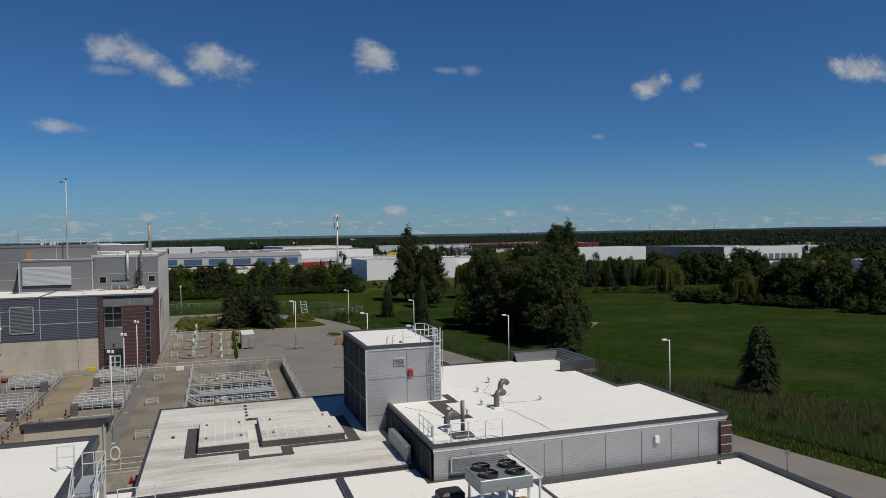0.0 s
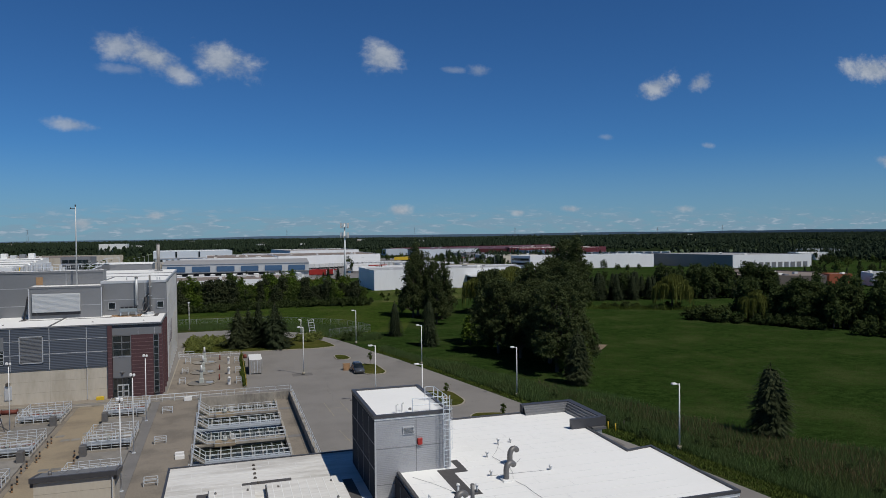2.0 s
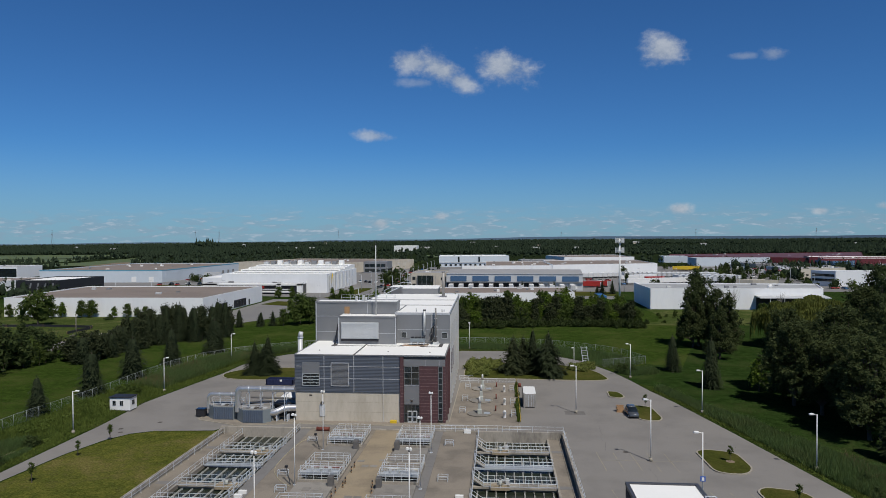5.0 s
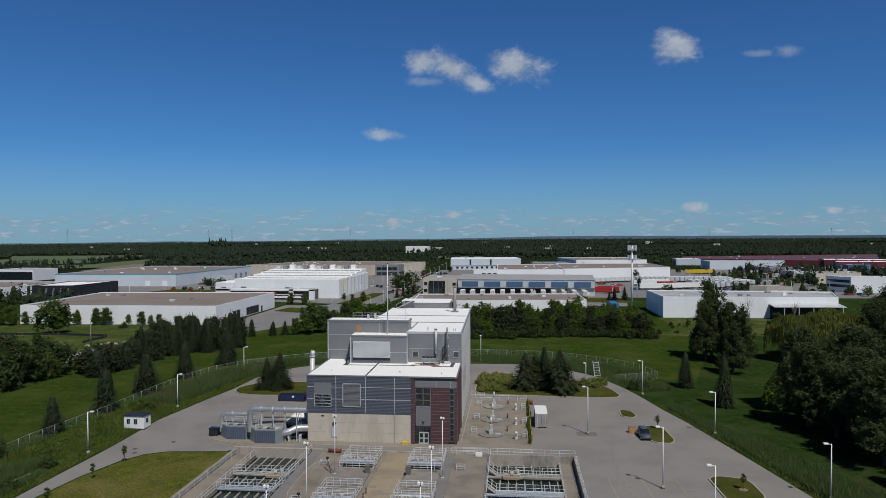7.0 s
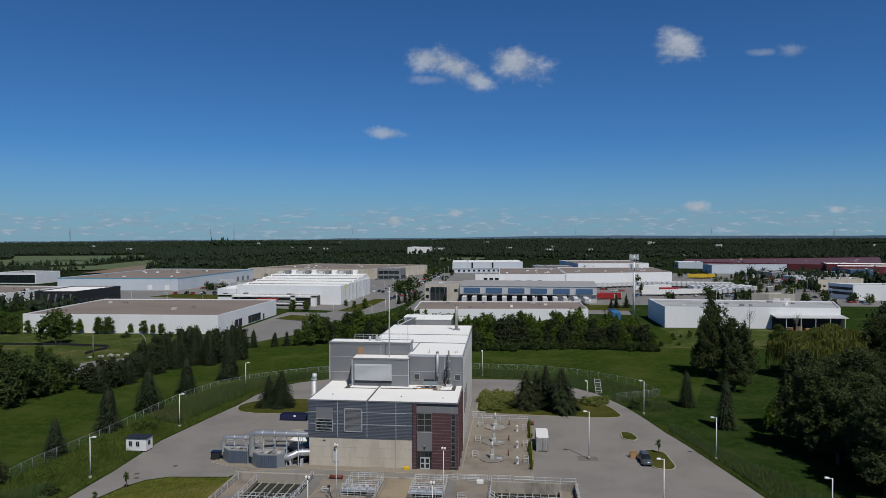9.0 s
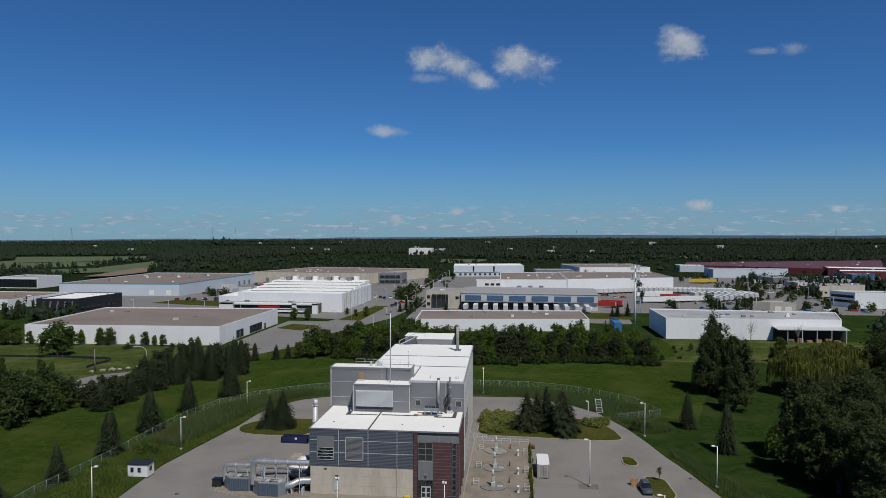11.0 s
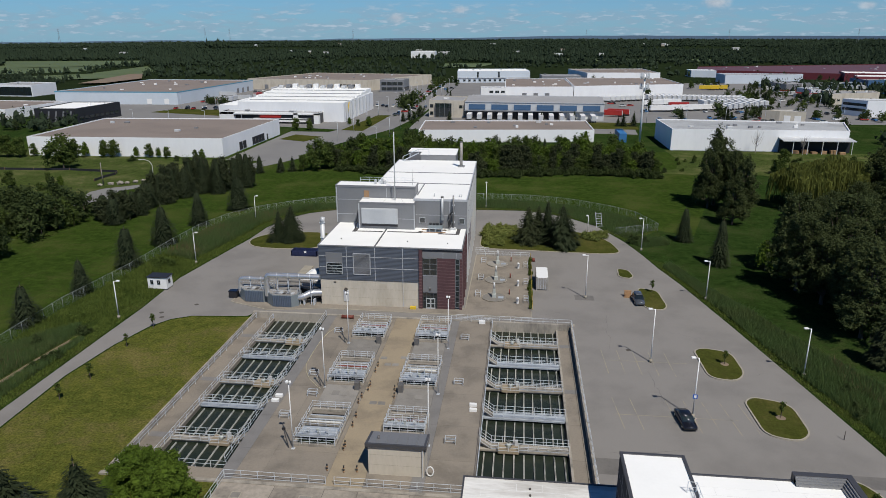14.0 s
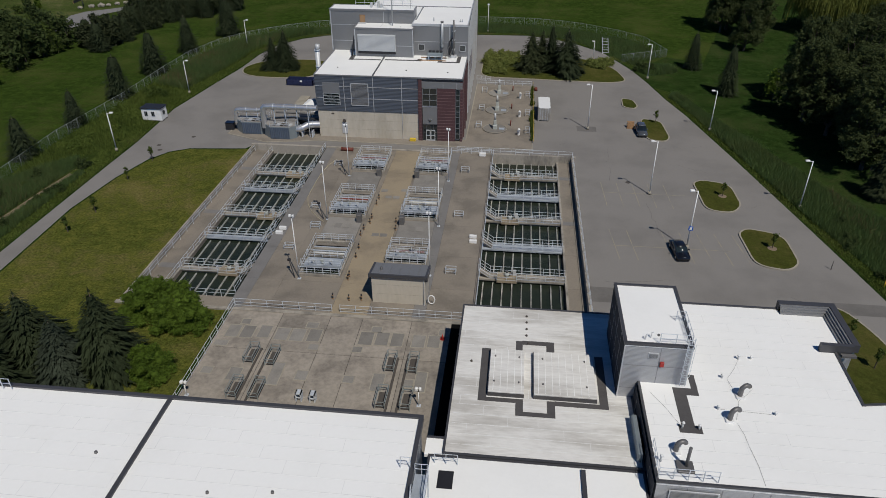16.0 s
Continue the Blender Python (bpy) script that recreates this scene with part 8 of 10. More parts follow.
kind_of_tree("bright_shrub", leafy(61, 4.2, 3.5, 1.75, 0.1, 2300, 10, 0.13, 60, 0.6, (0.16, 0.27), 0.85), "leafbright", "large rounded bright green shrub", "shrub")
kind_of_tree("gold_shrub", leafy(62, 1.2, 1.2, 0.5, 0.05, 200, 6, 0.13, 16, 0.7, (0.26, 0.42), 0.85), "gold", "low yellow-green shrub in a bed", "shrub")
kind_of_tree("herb", leafy(65, 1.0, 1.5, 0.4, 0.02, 180, 6, 0.15, 18, 0.6, (0.24, 0.40), 0.8), "wild", "low spread of yellow-green weeds", "shrub")
kind_of_tree("sapling", leafy(63, 3.4, 0.6, 1.0, 1.3, 55, 7, 0.15, 6), "leafmid", "thin young sapling with sparse leaves", "sapling")
kind_of_tree("willow", willow_meshes(70, 11, 6.0), "willow", "weeping willow with yellow-green hanging branches", "willow tree")

# beside the near deck
for x, y, s, sz, key in ((-41.3, 53.0, 1.0, 1.03, "bigspruce"), (-44.8, 50.6, 1.15, 1.08, "bluespruce"), (-49.0, 52.3, 1.0, 0.98, "bigspruce"), (-54.2, 53.0, 1.0, 0.95, "bigspruce"), (-49.8, 46.6, 0.95, 0.85, "bigspruce"), (-55.0, 47.5, 1.2, 1.2, "spruce2"), (-59.5, 50.5, 1.2, 1.2, "spruce0")):
    plant(key, x, y, s, sz, group="spruces by the lawn")
for x, y, s, sz in ((-37.2, 60.8, 1.08, 1.15), (-41.8, 63.4, 1.15, 1.12), (-39.0, 63.0, 0.95, 1.2), (-37.0, 52.6, 0.9, 0.92), (-43.6, 60.6, 0.5, 0.6), (-42.4, 45.6, 0.5, 0.5)):
    plant("bright_shrub", x, y, s, sz, group="bright shrubs by the deck")
for x, y in ((-61.6, 104.0), (-62.0, 96.3), (-62.2, 79.4), (-61.4, 85.4), (32.3, 100.4), (35.4, 85.2), (26.6, 130.6), (39.0, 61.2), (38.4, 66.5)):
    plant("sapling", x, y, rnd.uniform(0.7, 0.9), group="saplings")
for n in range(22):
    y = 119.5 + 17 * (n / 21) ** 0.8 if n < 17 else 138 + 2.2 * (n - 17)
    plant("herb", 3.05 + rnd.uniform(-0.15, 0.15), y, rnd.uniform(0.22, 0.36), rnd.uniform(0.7, 1.3), z=0.09, group="weeds along the barrier", label="weeds climbing a yellow pipe barrier")
for x, y, s, sz, key in ((2.8, 161.8, 1.0, 0.98, "bedpine"), (5.2, 164.0, 0.8, 0.9, "bedpine"), (7.4, 163.2, 0.8, 0.98, "bigspruce"), (10.8, 160.0, 1.12, 1.0, "bigspruce")):
    plant(key, x, y, s, sz, z=0.15, group="conifers in the kerbed bed")
for x, y, s in ((17.4, 167.2, 1.9), (19.4, 167.8, 2.1), (21.0, 168.0, 1.8), (-5.0, 166.0, 2.2), (-3.2, 166.9, 1.9), (-7.2, 166.2, 2.0)):
    plant("gold_shrub", x, y, s, 1.35, z=0.15, group="yellow-green shrubs in the kerbed bed")
t = thing("leaning_frame", 21.2, 177.6, 0, "galvanised ladder frame leaning beside the ring road", "frame")
for x in (20.7, 22.1):
    part("upright", MB().tube([(x, 177.6, 0), (x - 0.5, 178.0, 3.9)], 0.07, 6), "galv", t)
for k in range(6):
    f = (k + 0.5) / 6
    part("rung", MB().cyl((20.7 - 0.5 * f, 177.6 + 0.4 * f, 3.9 * f), (22.1 - 0.5 * f, 177.6 + 0.4 * f, 3.9 * f), 0.05, n=5), "galv", t)
lamp(17.9, 172.3, 4.4, (-0.4, 0), 0.02, "short white lamp post behind the kerbed bed")
for _ in range(26):
    plant("gold_shrub", rnd.uniform(-8.2, -0.6), rnd.uniform(165, 172.5), rnd.uniform(0.9, 1.4), z=0.15, group="yellow-green shrubs in the kerbed bed")
for x, y in ((-7.2, 158.2), (-5.6, 159.4), (-6.6, 161.2), (-4.4, 161), (-3.6, 163.2), (-6.8, 163.6), (-5.2, 165.4), (-7.4, 166.4), (-3.6, 158.4), (-2.8, 166.8), (17.8, 165.5), (19.4, 164.6), (18.6, 167.2), (-4.4, 168.6), (-7.0, 169)):
    plant("gold_shrub", x, y, rnd.uniform(0.9, 1.4), z=0.15, group="yellow-green shrubs in the kerbed bed")
for x, y, s in ((-57.2, 156.6, 0.74), (-54.2, 157.0, 0.92), (-55.8, 158.6, 0.66)):
    plant("bigspruce", x, y, s * 0.9, s, group="spruces in the kerbed bed")
# west side: row outside the fence, then the belt, the wood and the rough field
for n, (x, y, s) in enumerate(((-84.2, 102.9, 0.86), (-83.7, 118.2, 0.8), (-83.5, 134.6, 1.0), (-84.0, 151.3, 1.1), (-83.2, 168.6, 1.05), (-79.4, 186.0, 1.12), (-86.5, 86, 0.9))):
    plant(f"cone{n % 3}", x, y, s * 1.22, s, group="spruces outside the fence")
BELT = [(-107, 164.5), (-104.8, 178), (-104, 193), (-101.5, 206.5), (-94.5, 205), (-88, 217)]
for n in range(54):
    k, f = divmod(5 * n / 54, 1)
    (x0, y0), (x1, y1) = BELT[int(k)], BELT[int(k) + 1]
    back = rnd.choice((0.0, 0.0, 2.5, 5.0, 7.0))
    x, y = x0 + (x1 - x0) * f - back * 0.6 + rnd.uniform(-1.2, 1.2), y0 + (y1 - y0) * f + back + rnd.uniform(-1.2, 1.2)
    key = rnd.choice(("cone0", "cone1", "cone2", "pine"))
    plant(key, x, y, rnd.uniform(0.85, 1.2), (0.85 + 0.45 * smoothstep(180, 204, y)) * rnd.uniform(0.85, 1.1), group="belt of conifers by the lane")
for x, y, s in ((-92.5, 238, 0.75), (-90.5, 222, 0.9), (-96, 225, 0.8), (-86, 242, 0.6)):
    plant("cone0", x, y, s, group="belt of conifers by the lane")
for n in range(70):
    x, y = rnd.uniform(-175, -115), rnd.uniform(100, 172)
    if x > -0.755 * y - 1 or y < 120 and x > -122:
        continue
    plant(rnd.choice(("maple0", "maple1", "maple2", "maple0", "spruce2")), x, y, rnd.uniform(0.8, 1.2), group="western wood")
for x, y, s in ((-117, 150, 1.0), (-119, 156, 1.2), (-121.5, 159, 1.3), (-117.5, 161, 1.0), (-119.5, 166, 1.05), (-116.5, 168, 0.9), (-118, 173, 0.9), (-121, 171, 1.0), (-124, 174, 0.95), (-115.5, 164, 0.8), (-128, 180, 0.8), (-131, 177, 0.9), (-135, 186, 0.7), (-139, 190, 0.8)):
    plant(rnd.choice(("young", "far0", "far1")), x, y, s, group="western wood")
plant("maple2", -166.8, 236.4, 1.35, 1.25, label="broad green tree standing in the rough field")
for x, y, s, key in ((-201, 259, 1.2, "young"), (-206, 258.5, 1.4, "young"), (-211, 256, 1.5, "far1"), (-216, 252, 1.5, "far0"), (-196.5, 261.5, 0.8, "young"), (-188.4, 257.8, 1.0, "darkshrub"), (-177.6, 261, 0.9, "young"), (-175, 262.4, 0.85, "youngbright"), (-167, 263, 1.05, "young"), (-163, 263.4, 1.1, "young"), (-151, 255.6, 1.0, "darkshrub"),
                     (-153, 262.6, 0.65, "youngbright"), (-148.4, 264, 0.85, "young"), (-144.6, 264.4, 0.6, "youngbright"), (-140.4, 263, 0.7, "young"), (-134, 258, 1.0, "darkshrub"), (-128, 262, 0.6, "young"), (-124, 259, 0.7, "youngbright"), (-158.4, 215.4, 0.5, "young"), (-148.5, 207.7, 0.6, "youngbright"), (-152, 203, 1.2, "shrub"), (-165, 206, 0.8, "young"), (-172, 213, 1.0, "shrub"),
                     (-114, 252, 1.0, "shrub"), (-110, 240, 0.7, "youngbright"), (-106, 230, 0.8, "young"), (-182, 222, 0.9, "shrub"), (-192, 230, 0.8, "young"), (-203, 226, 1.1, "young"), (-212, 233, 1.2, "far0"), (-118, 238, 1.1, "shrub"), (-131, 240, 0.9, "shrub")):
    plant(key, x, y, s, group="scrub by the lane")
silt = thing("silt_fence", -160, 235, 0, "low black fabric fence winding through rough grass", "fence")
SILT = [(-205, 233), (-188.5, 233.9), (-177, 234), (-164, 235.4), (-151, 234), (-144.1, 233.2), (-142.6, 229.5), (-143.6, 223.3), (-143.3, 217.6)]
cloth = MB()
for (x0, y0), (x1, y1) in zip(SILT, SILT[1:]):
    d = Vector((y1 - y0, x0 - x1, 0)).normalized() * 0.04
    cloth.add([(x0 - d.x, y0 - d.y, 0), (x1 - d.x, y1 - d.y, 0), (x1 - d.x, y1 - d.y, 0.85), (x0 - d.x, y0 - d.y, 0.8), (x0 + d.x, y0 + d.y, 0), (x1 + d.x, y1 + d.y, 0), (x1 + d.x, y1 + d.y, 0.85), (x0 + d.x, y0 + d.y, 0.8)], [(0, 1, 2, 3), (5, 4, 7, 6), (3, 2, 6, 7)])
part("fabric", cloth, "black", silt)
for x, y in SILT:
    part("stake", MB().box(x - 0.05, y - 0.05, 0, x + 0.05, y + 0.05, 1.0), "wood", silt)
for n, (x, y, s) in enumerate(((-137.2, 211.2, 0.9), (-134.6, 213.4, 1.1), (-131.9, 214.2, 1.3), (-130.3, 215.6, 0.9), (-128.4, 217.6, 1.0), (-126.7, 219.7, 0.9), (-124.2, 221.6, 0.8))):
    q = random.Random(300 + n)
    b = MB().add([(x + p.x * s * q.uniform(0.8, 1.3), y + p.y * s * q.uniform(0.7, 1.1), max(0.0, 0.35 * s + p.z * s * 0.6 * q.uniform(0.7, 1.2))) for p in BALL_V], BALL_F)
    tagged(part("boulder", b, "concrete"), "pale boulder lying along the lane", "boulder", "boulders along the lane")
t = thing("timber_pole", -137.3, 213.2, 0, "bare timber pole beside the lane", "pole")
part("pole", MB().cyl((-137.3, 213.2, 0), (-137.3, 213.2, 7.4), 0.16, 0.11, 7), "deadwood", t)
t = thing("street_lamp", -126.9, 226.7, 0, "pale street lamp with a curved arm", "street lamp", "lamps along the street")
part("post", MB().tube([(-126.9, 226.7, 0), (-126.9, 226.7, 4.2), (-127.6, 226.6, 5.6), (-129.0, 226.4, 6.2), (-130.6, 226.2, 6.2)], 0.09, 6), "palegrey", t)
part("lamp_head", MB().soft(-131.4, 226.0, 6.1, -130.4, 226.4, 6.3, 0.04), "palegrey", t)
# hedge row north of the plant
for n in range(88):
    f = n / 87
    x = -68 + 117 * f + rnd.uniform(-1.2, 1.2)
    y = 256 + 6 * math.sin(x * 0.06) + rnd.uniform(-3, 9)
    key = rnd.choice(("young", "youngbright", "youngbright", "young", "youngbright"))
    plant(key, x, y, rnd.uniform(0.95, 1.75), rnd.uniform(0.85, 1.75), group="tree belt north of the plant")
for n in range(70):
    f = n / 69
    x = -66 + 114 * f + rnd.uniform(-1, 1)
    y = 247 + 6 * math.sin(x * 0.06) + rnd.uniform(-2.5, 2.5)
    key = rnd.choice(("pine", "pine", "young", "youngbright")) if f > 0.35 or rnd.random() < 0.35 else rnd.choice(("young", "young", "youngbright", "pine"))
    plant(key, x, y, rnd.uniform(0.8, 1.25), rnd.uniform(0.75, 1.25), group="tree belt north of the plant")
for n in range(60):
    x = -66 + 114 * n / 59
    plant("darkshrub", x, 241.5 + 5 * math.sin(x * 0.06) + rnd.uniform(-1.5, 1.5), rnd.uniform(0.9, 1.5), group="hedge of low shrubs")
for x, y, s, key in ((-115.5, 352, 0.95, "young"), (-108.5, 352.5, 0.85, "young"), (-81.2, 371, 0.75, "young")):
    plant(key, x, y, s, group="trees before the office")
for x, y, s, key in ((-78, 243, 0.9, "young"), (-73, 247, 1.1, "maple2"), (-70, 250, 0.9, "maple0"), (-64, 262, 0.8, "maple1"), (-60, 268, 0.8, "maple2"), (-58, 258, 1.0, "young"), (-86, 240, 0.6, "spruce1"), (-82, 243, 0.7, "spruce2")):
    plant(key, x, y, s, group="tree belt north of the plant")
# east: poplar pair, spruces, old grove, willow, dark belt
plant("big0", 60.5, 201.0, 0.72, 0.9)
plant("big1", 57.0, 205.5, 1.06, 1.08)
plant("big1", 61.5, 195.0, 0.95, 0.85)
plant("big1", 54.5, 202.0, 0.8, 0.95)
plant("big1", 56.4, 184.0, 0.72, 0.66)
plant("youngbright", 52.8, 146.6, 1.0, 0.95)
for x, y, s, sz in ((56.0, 102.5, 0.95, 0.98), (63.2, 67.6, 1.0, 0.98)):
    plant("conespruce", x, y, s, sz)
for x, y, s, sz in ((40.4, 167.2, 1.05, 0.96), (44.0, 149.2, 1.1, 1.2)):
    plant("cone1", x, y, s, sz)
grove = [(57.5, 113, .9), (62, 116, .85), (57, 128, .95), (60, 121, 1.0), (64, 122, .9), (55, 135, 1.0), (62, 132, 1.0), (68, 130, .9), (58, 146, .9), (66, 142, 1.0), (73, 140, .95), (64, 155, .85),
         (71, 152, .95), (78, 152, .95), (70, 165, .7), (78, 163, .75), (85, 166, .74), (78, 178, .62), (86, 178, .66), (95, 181, .76), (90, 191, .72), (101, 194, 1.05), (107, 198, 1.1), (105, 210, 1.25), (113, 215, 1.25)]
for n, (x, y, s) in enumerate(grove):
    plant(("big0", "big1", "big0")[n % 3], x, y, s, s * rnd.uniform(0.70, 1.07), group="old grove in the meadow")
for x, y in ((62, 112), (56, 141), (59, 113), (61, 118)):
    plant("young", x, y, 0.9, group="undergrowth in the grove")
for n in range(30):
    x = 52 + 84 * n / 29 + rnd.uniform(-2, 2)
    plant(rnd.choice(("shrub", "shrub", "darkshrub", "young")), x, rnd.uniform(252, 290), rnd.uniform(0.4, 0.95), group="scrub before the white works")
plant("willow", 141, 194.5, 0.95, 1.02)
plant("willow", 79, 204, 1.15)
plant("willow", 93, 212, 1.4, 1.25)
plant("willow", 86, 210, 1.2)
plant("willow", 140.3, 157, 0.6, 0.8)
for n in range(26):
    f = n / 25
    plant(rnd.choice(("maple0", "maple1", "far0", "maple0")), 139 + 9 * f + rnd.uniform(0, 9), 157 - 20 * f + rnd.uniform(-1, 5), rnd.uniform(0.8, 1.1), group="dark clump across the meadow")
for n in range(16):
    f = n / 15
    plant(rnd.choice(("maple0", "maple1", "far1")), 150 + 28 * f + rnd.uniform(0, 10), 130 - 16 * f + rnd.uniform(-1, 9), rnd.uniform(0.95, 1.3), group="dark clump across the meadow")
for x, y, s in ((127.5, 168, 1.5), (129.2, 166, 1.7), (131, 162.8, 1.9), (133, 159.5, 1.8), (135, 157, 1.4), (131.5, 166.5, 1.6), (134.5, 163, 1.7), (138, 152.6, 1.3), (139.4, 150.4, 1.3), (140.6, 148, 1.35), (141.6, 145.6, 1.3), (142.4, 143.2, 1.3), (143, 140.8, 1.35), (143.8, 138.6, 1.2), (146, 128, 1.5), (147.4, 125.5, 1.4), (149, 123.4, 1.5), (151, 121.4, 1.4)):
    plant("darkshrub", x, y, s, group="thicket at the meadow's edge")
for n in range(60):
    f = n / 59
    plant(rnd.choice(("cone0", "cone1", "cone2", "maple0")), 124 + 80 * f + rnd.uniform(-2, 2), 231 - 16 * f + rnd.uniform(-3, 12), rnd.uniform(0.95, 1.25), group="tree belt behind the meadow")
for n in range(18):
    plant(rnd.choice(("shrub", "darkshrub")), 118 + 30 * n / 17 + rnd.uniform(-2, 2), 205 - 20 * n / 17 + rnd.uniform(-2, 6), rnd.uniform(0.6, 1.1), group="scrub behind the meadow")

# ---- reeds, weeds ----
def reeds(name, outline, count, h, material, label, seed):
    """Thin leaning blades scattered over an outline."""
    q = random.Random(seed)
    xs = [p[0] for p in outline]
    ys = [p[1] for p in outline]

    def inside(x, y):
        ok = False
        for i in range(len(outline)):
            (x0, y0), (x1, y1) = outline[i - 1], outline[i]
            if (y0 > y) != (y1 > y) and x < (x1 - x0) * (y - y0) / (y1 - y0) + x0:
                ok = not ok
        return ok

    v, f, n = [], [], 0
    while n < count:
        x, y = q.uniform(min(xs), max(xs)), q.uniform(min(ys), max(ys))
        if not inside(x, y):
            continue
        patch = noise.noise((x * 0.12, y * 0.12, seed))
        hh = h * q.uniform(0.4, 1.1) * (1 + 0.5 * patch)
        a = q.uniform(0, 6.28)
        s = q.uniform(0.025, 0.06) * (1.6 if hh < 0.6 else 1.0)
        lx, ly = q.uniform(-.5, .5) * hh, q.uniform(-.5, .5) * hh
        k = len(v)
        v += [(x - s * math.cos(a), y - s * math.sin(a), 0), (x + s * math.cos(a), y + s * math.sin(a), 0), (x + lx, y + ly, hh)]
        f.append((k, k + 1, k + 2))
        n += 1
    me = bpy.data.meshes.new(name)
    me.from_pydata(v, [], f)
    me.materials.append(M[material])
    tagged(new(name, me), label, "reeds", "", "stuff")


EAST_REED = [(31.6, 146), (34.6, 136), (38.9, 115), (43.3, 94), (44.9, 88), (47.2, 78.5), (48.5, 74), (49.8, 67.6), (51.4, 56.5), (54.3, 43), (56, 36), (76, 36), (70.4, 56.7), (61, 70.5), (59.3, 76), (57.8, 82.6), (55.3, 91), (51.5, 99), (47.4, 108), (41, 127), (33.5, 149)]
reeds("reed_bed", EAST_REED, 130000, 1.05, "reed", "dense green reed bed along the ring road", 1)
reeds("reed_plumes", [(47, 98), (52, 84), (54, 70), (58, 50), (74, 40), (70, 56), (60, 74), (57, 82), (54, 91), (49, 104)], 9000, 1.3, "plume", "dry brown plumes over the reed bed", 2)
WEST_REED = [(-81.8, 60), (-75.3, 60), (-74.8, 82), (-74.2, 90), (-73.0, 101), (-75, 104), (-81.9, 94)]
reeds("reed_bed", WEST_REED, 50000, 1.05, "reed", "dense green reed bed inside the fence", 3)
reeds("reed_bed", [(-73.4, 60), (-70.6, 60), (-70.4, 98), (-71.6, 99), (-72.4, 92), (-73.0, 82)], 14000, 0.9, "reed", "green reeds between track and road", 17)
for _ in range(44):
    f = rnd.random()
    plant(rnd.choice(("herb", "herb", "darkshrub")), rnd.choice((-77.8, -71.6)) + rnd.uniform(-0.6, 0.6) * 1.4, 66 + 36 * f, rnd.uniform(0.45, 0.8), rnd.uniform(0.5, 1.1) * 0.8, group="weeds among the reeds", label="leafy green weeds among reeds")
reeds("wild_growth", [(-82.0, 96), (-71.5, 108), (-71.0, 122), (-70.6, 145), (-67.4, 158), (-67, 168), (-64.5, 178), (-60, 184.5), (-57, 194.5), (-64, 189.5), (-71.8, 182), (-76.8, 173.5), (-79.9, 162), (-80.5, 150), (-80.7, 131), (-82.4, 111)], 24000, 0.95, "wild", "knee-high weeds inside the fence", 4)
reeds("reed_bed", [(-60, 186), (-38, 194), (0, 195), (14, 189), (27, 168), (35, 176), (31.5, 187), (25.5, 193), (17.5, 199), (11, 202), (3.5, 204.2), (-10.3, 204.7), (-38, 202), (-56, 195)], 40000, 0.9, "reed", "green reeds behind the ring road", 5)
for cx, cy, a, b, count in ((-78, 110, 2.4, 4.0, 16), (-77, 124.5, 3.2, 3.0, 12), (-77.5, 117, 2.0, 3.0, 5)):
    for _ in range(count):
        plant("herb", cx + rnd.gauss(0, 0.5) * a, cy + rnd.gauss(0, 0.5) * b, rnd.uniform(0.6, 1.15), rnd.uniform(0.7, 1.1), group="low weeds inside the fence")
for x, y, s in ((-78.6, 136.6, 0.9), (-76.8, 135.0, 0.95), (-75.2, 136.4, 0.75), (-77.4, 137.8, 0.8), (-74.0, 135.2, 0.6)):
    plant("shrub", x, y, s, 0.7, group="bushes inside the fence")
reeds("reed_bed", [(-80.0, 143), (-71.5, 140), (-69.6, 150), (-68.0, 160), (-67.4, 170), (-64.6, 179), (-58, 187), (-57, 194), (-64.5, 188.6), (-71.6, 181.5), (-76.4, 173.2), (-79.4, 162)], 45000, 1.5, "reed", "tall green reeds along the fence", 9)
reeds("verge_grass", [(-71.5, 60), (-68.9, 60), (-68.8, 112), (-69.4, 128), (-67.4, 146), (-65.4, 160), (-68.5, 160), (-71, 146), (-72, 128), (-73, 108), (-71, 98)], 16000, 0.4, "wild", "short rough grass along the ring road", 14)
reeds("reed_bed", [(26.6, 164), (30.0, 160.5), (36.5, 163.5), (35.5, 168), (28, 168)], 5000, 1.3, "reed", "clump of reeds beside the ring road", 16)
for n in range(20):
    f = n / 19
    plant("darkshrub", 49.5 + 12 * f + rnd.uniform(-3, 3) - 6 * (1 - f), 92 - 44 * f + rnd.uniform(-4, 4), rnd.uniform(0.35, 0.6), rnd.uniform(0.4, 0.6), group="weeds among the reeds", label="leafy green weeds among reeds")
t = thing("sign_post", 45.4, 45.3, 0.02, "thin post with a small sign beside the ring road", "sign post")
part("post", MB().cyl((45.4, 45.3, 0.02), (45.4, 45.3, 1.8), 0.04, 0.04, 6), "metalgrey", t)
part("sign", MB().box(45.2, 45.24, 1.35, 45.6, 45.27, 1.8), "metalgrey", t)
for x, y in ((46.5, 77.2), (46.8, 75.9)):
    t = thing("yellow_bollard", x, y, 0, "slim yellow marker post at the road's edge", "bollard", "marker posts")
    part("post", MB().cyl((x, y, 0), (x, y, 1.1), 0.07, 0.07, 8), "yellow", t)
    part("cap", MB().cyl((x, y, 1.1), (x, y, 1.16), 0.08, 0.05, 8), "yellow", t)
for x, y, s in ((27.6, 164.6, 0.75), (29.0, 163.6, 0.8), (30.6, 163.4, 0.6)):
    plant("darkshrub", x, y, s, 0.9, group="bushes beside the ring road")
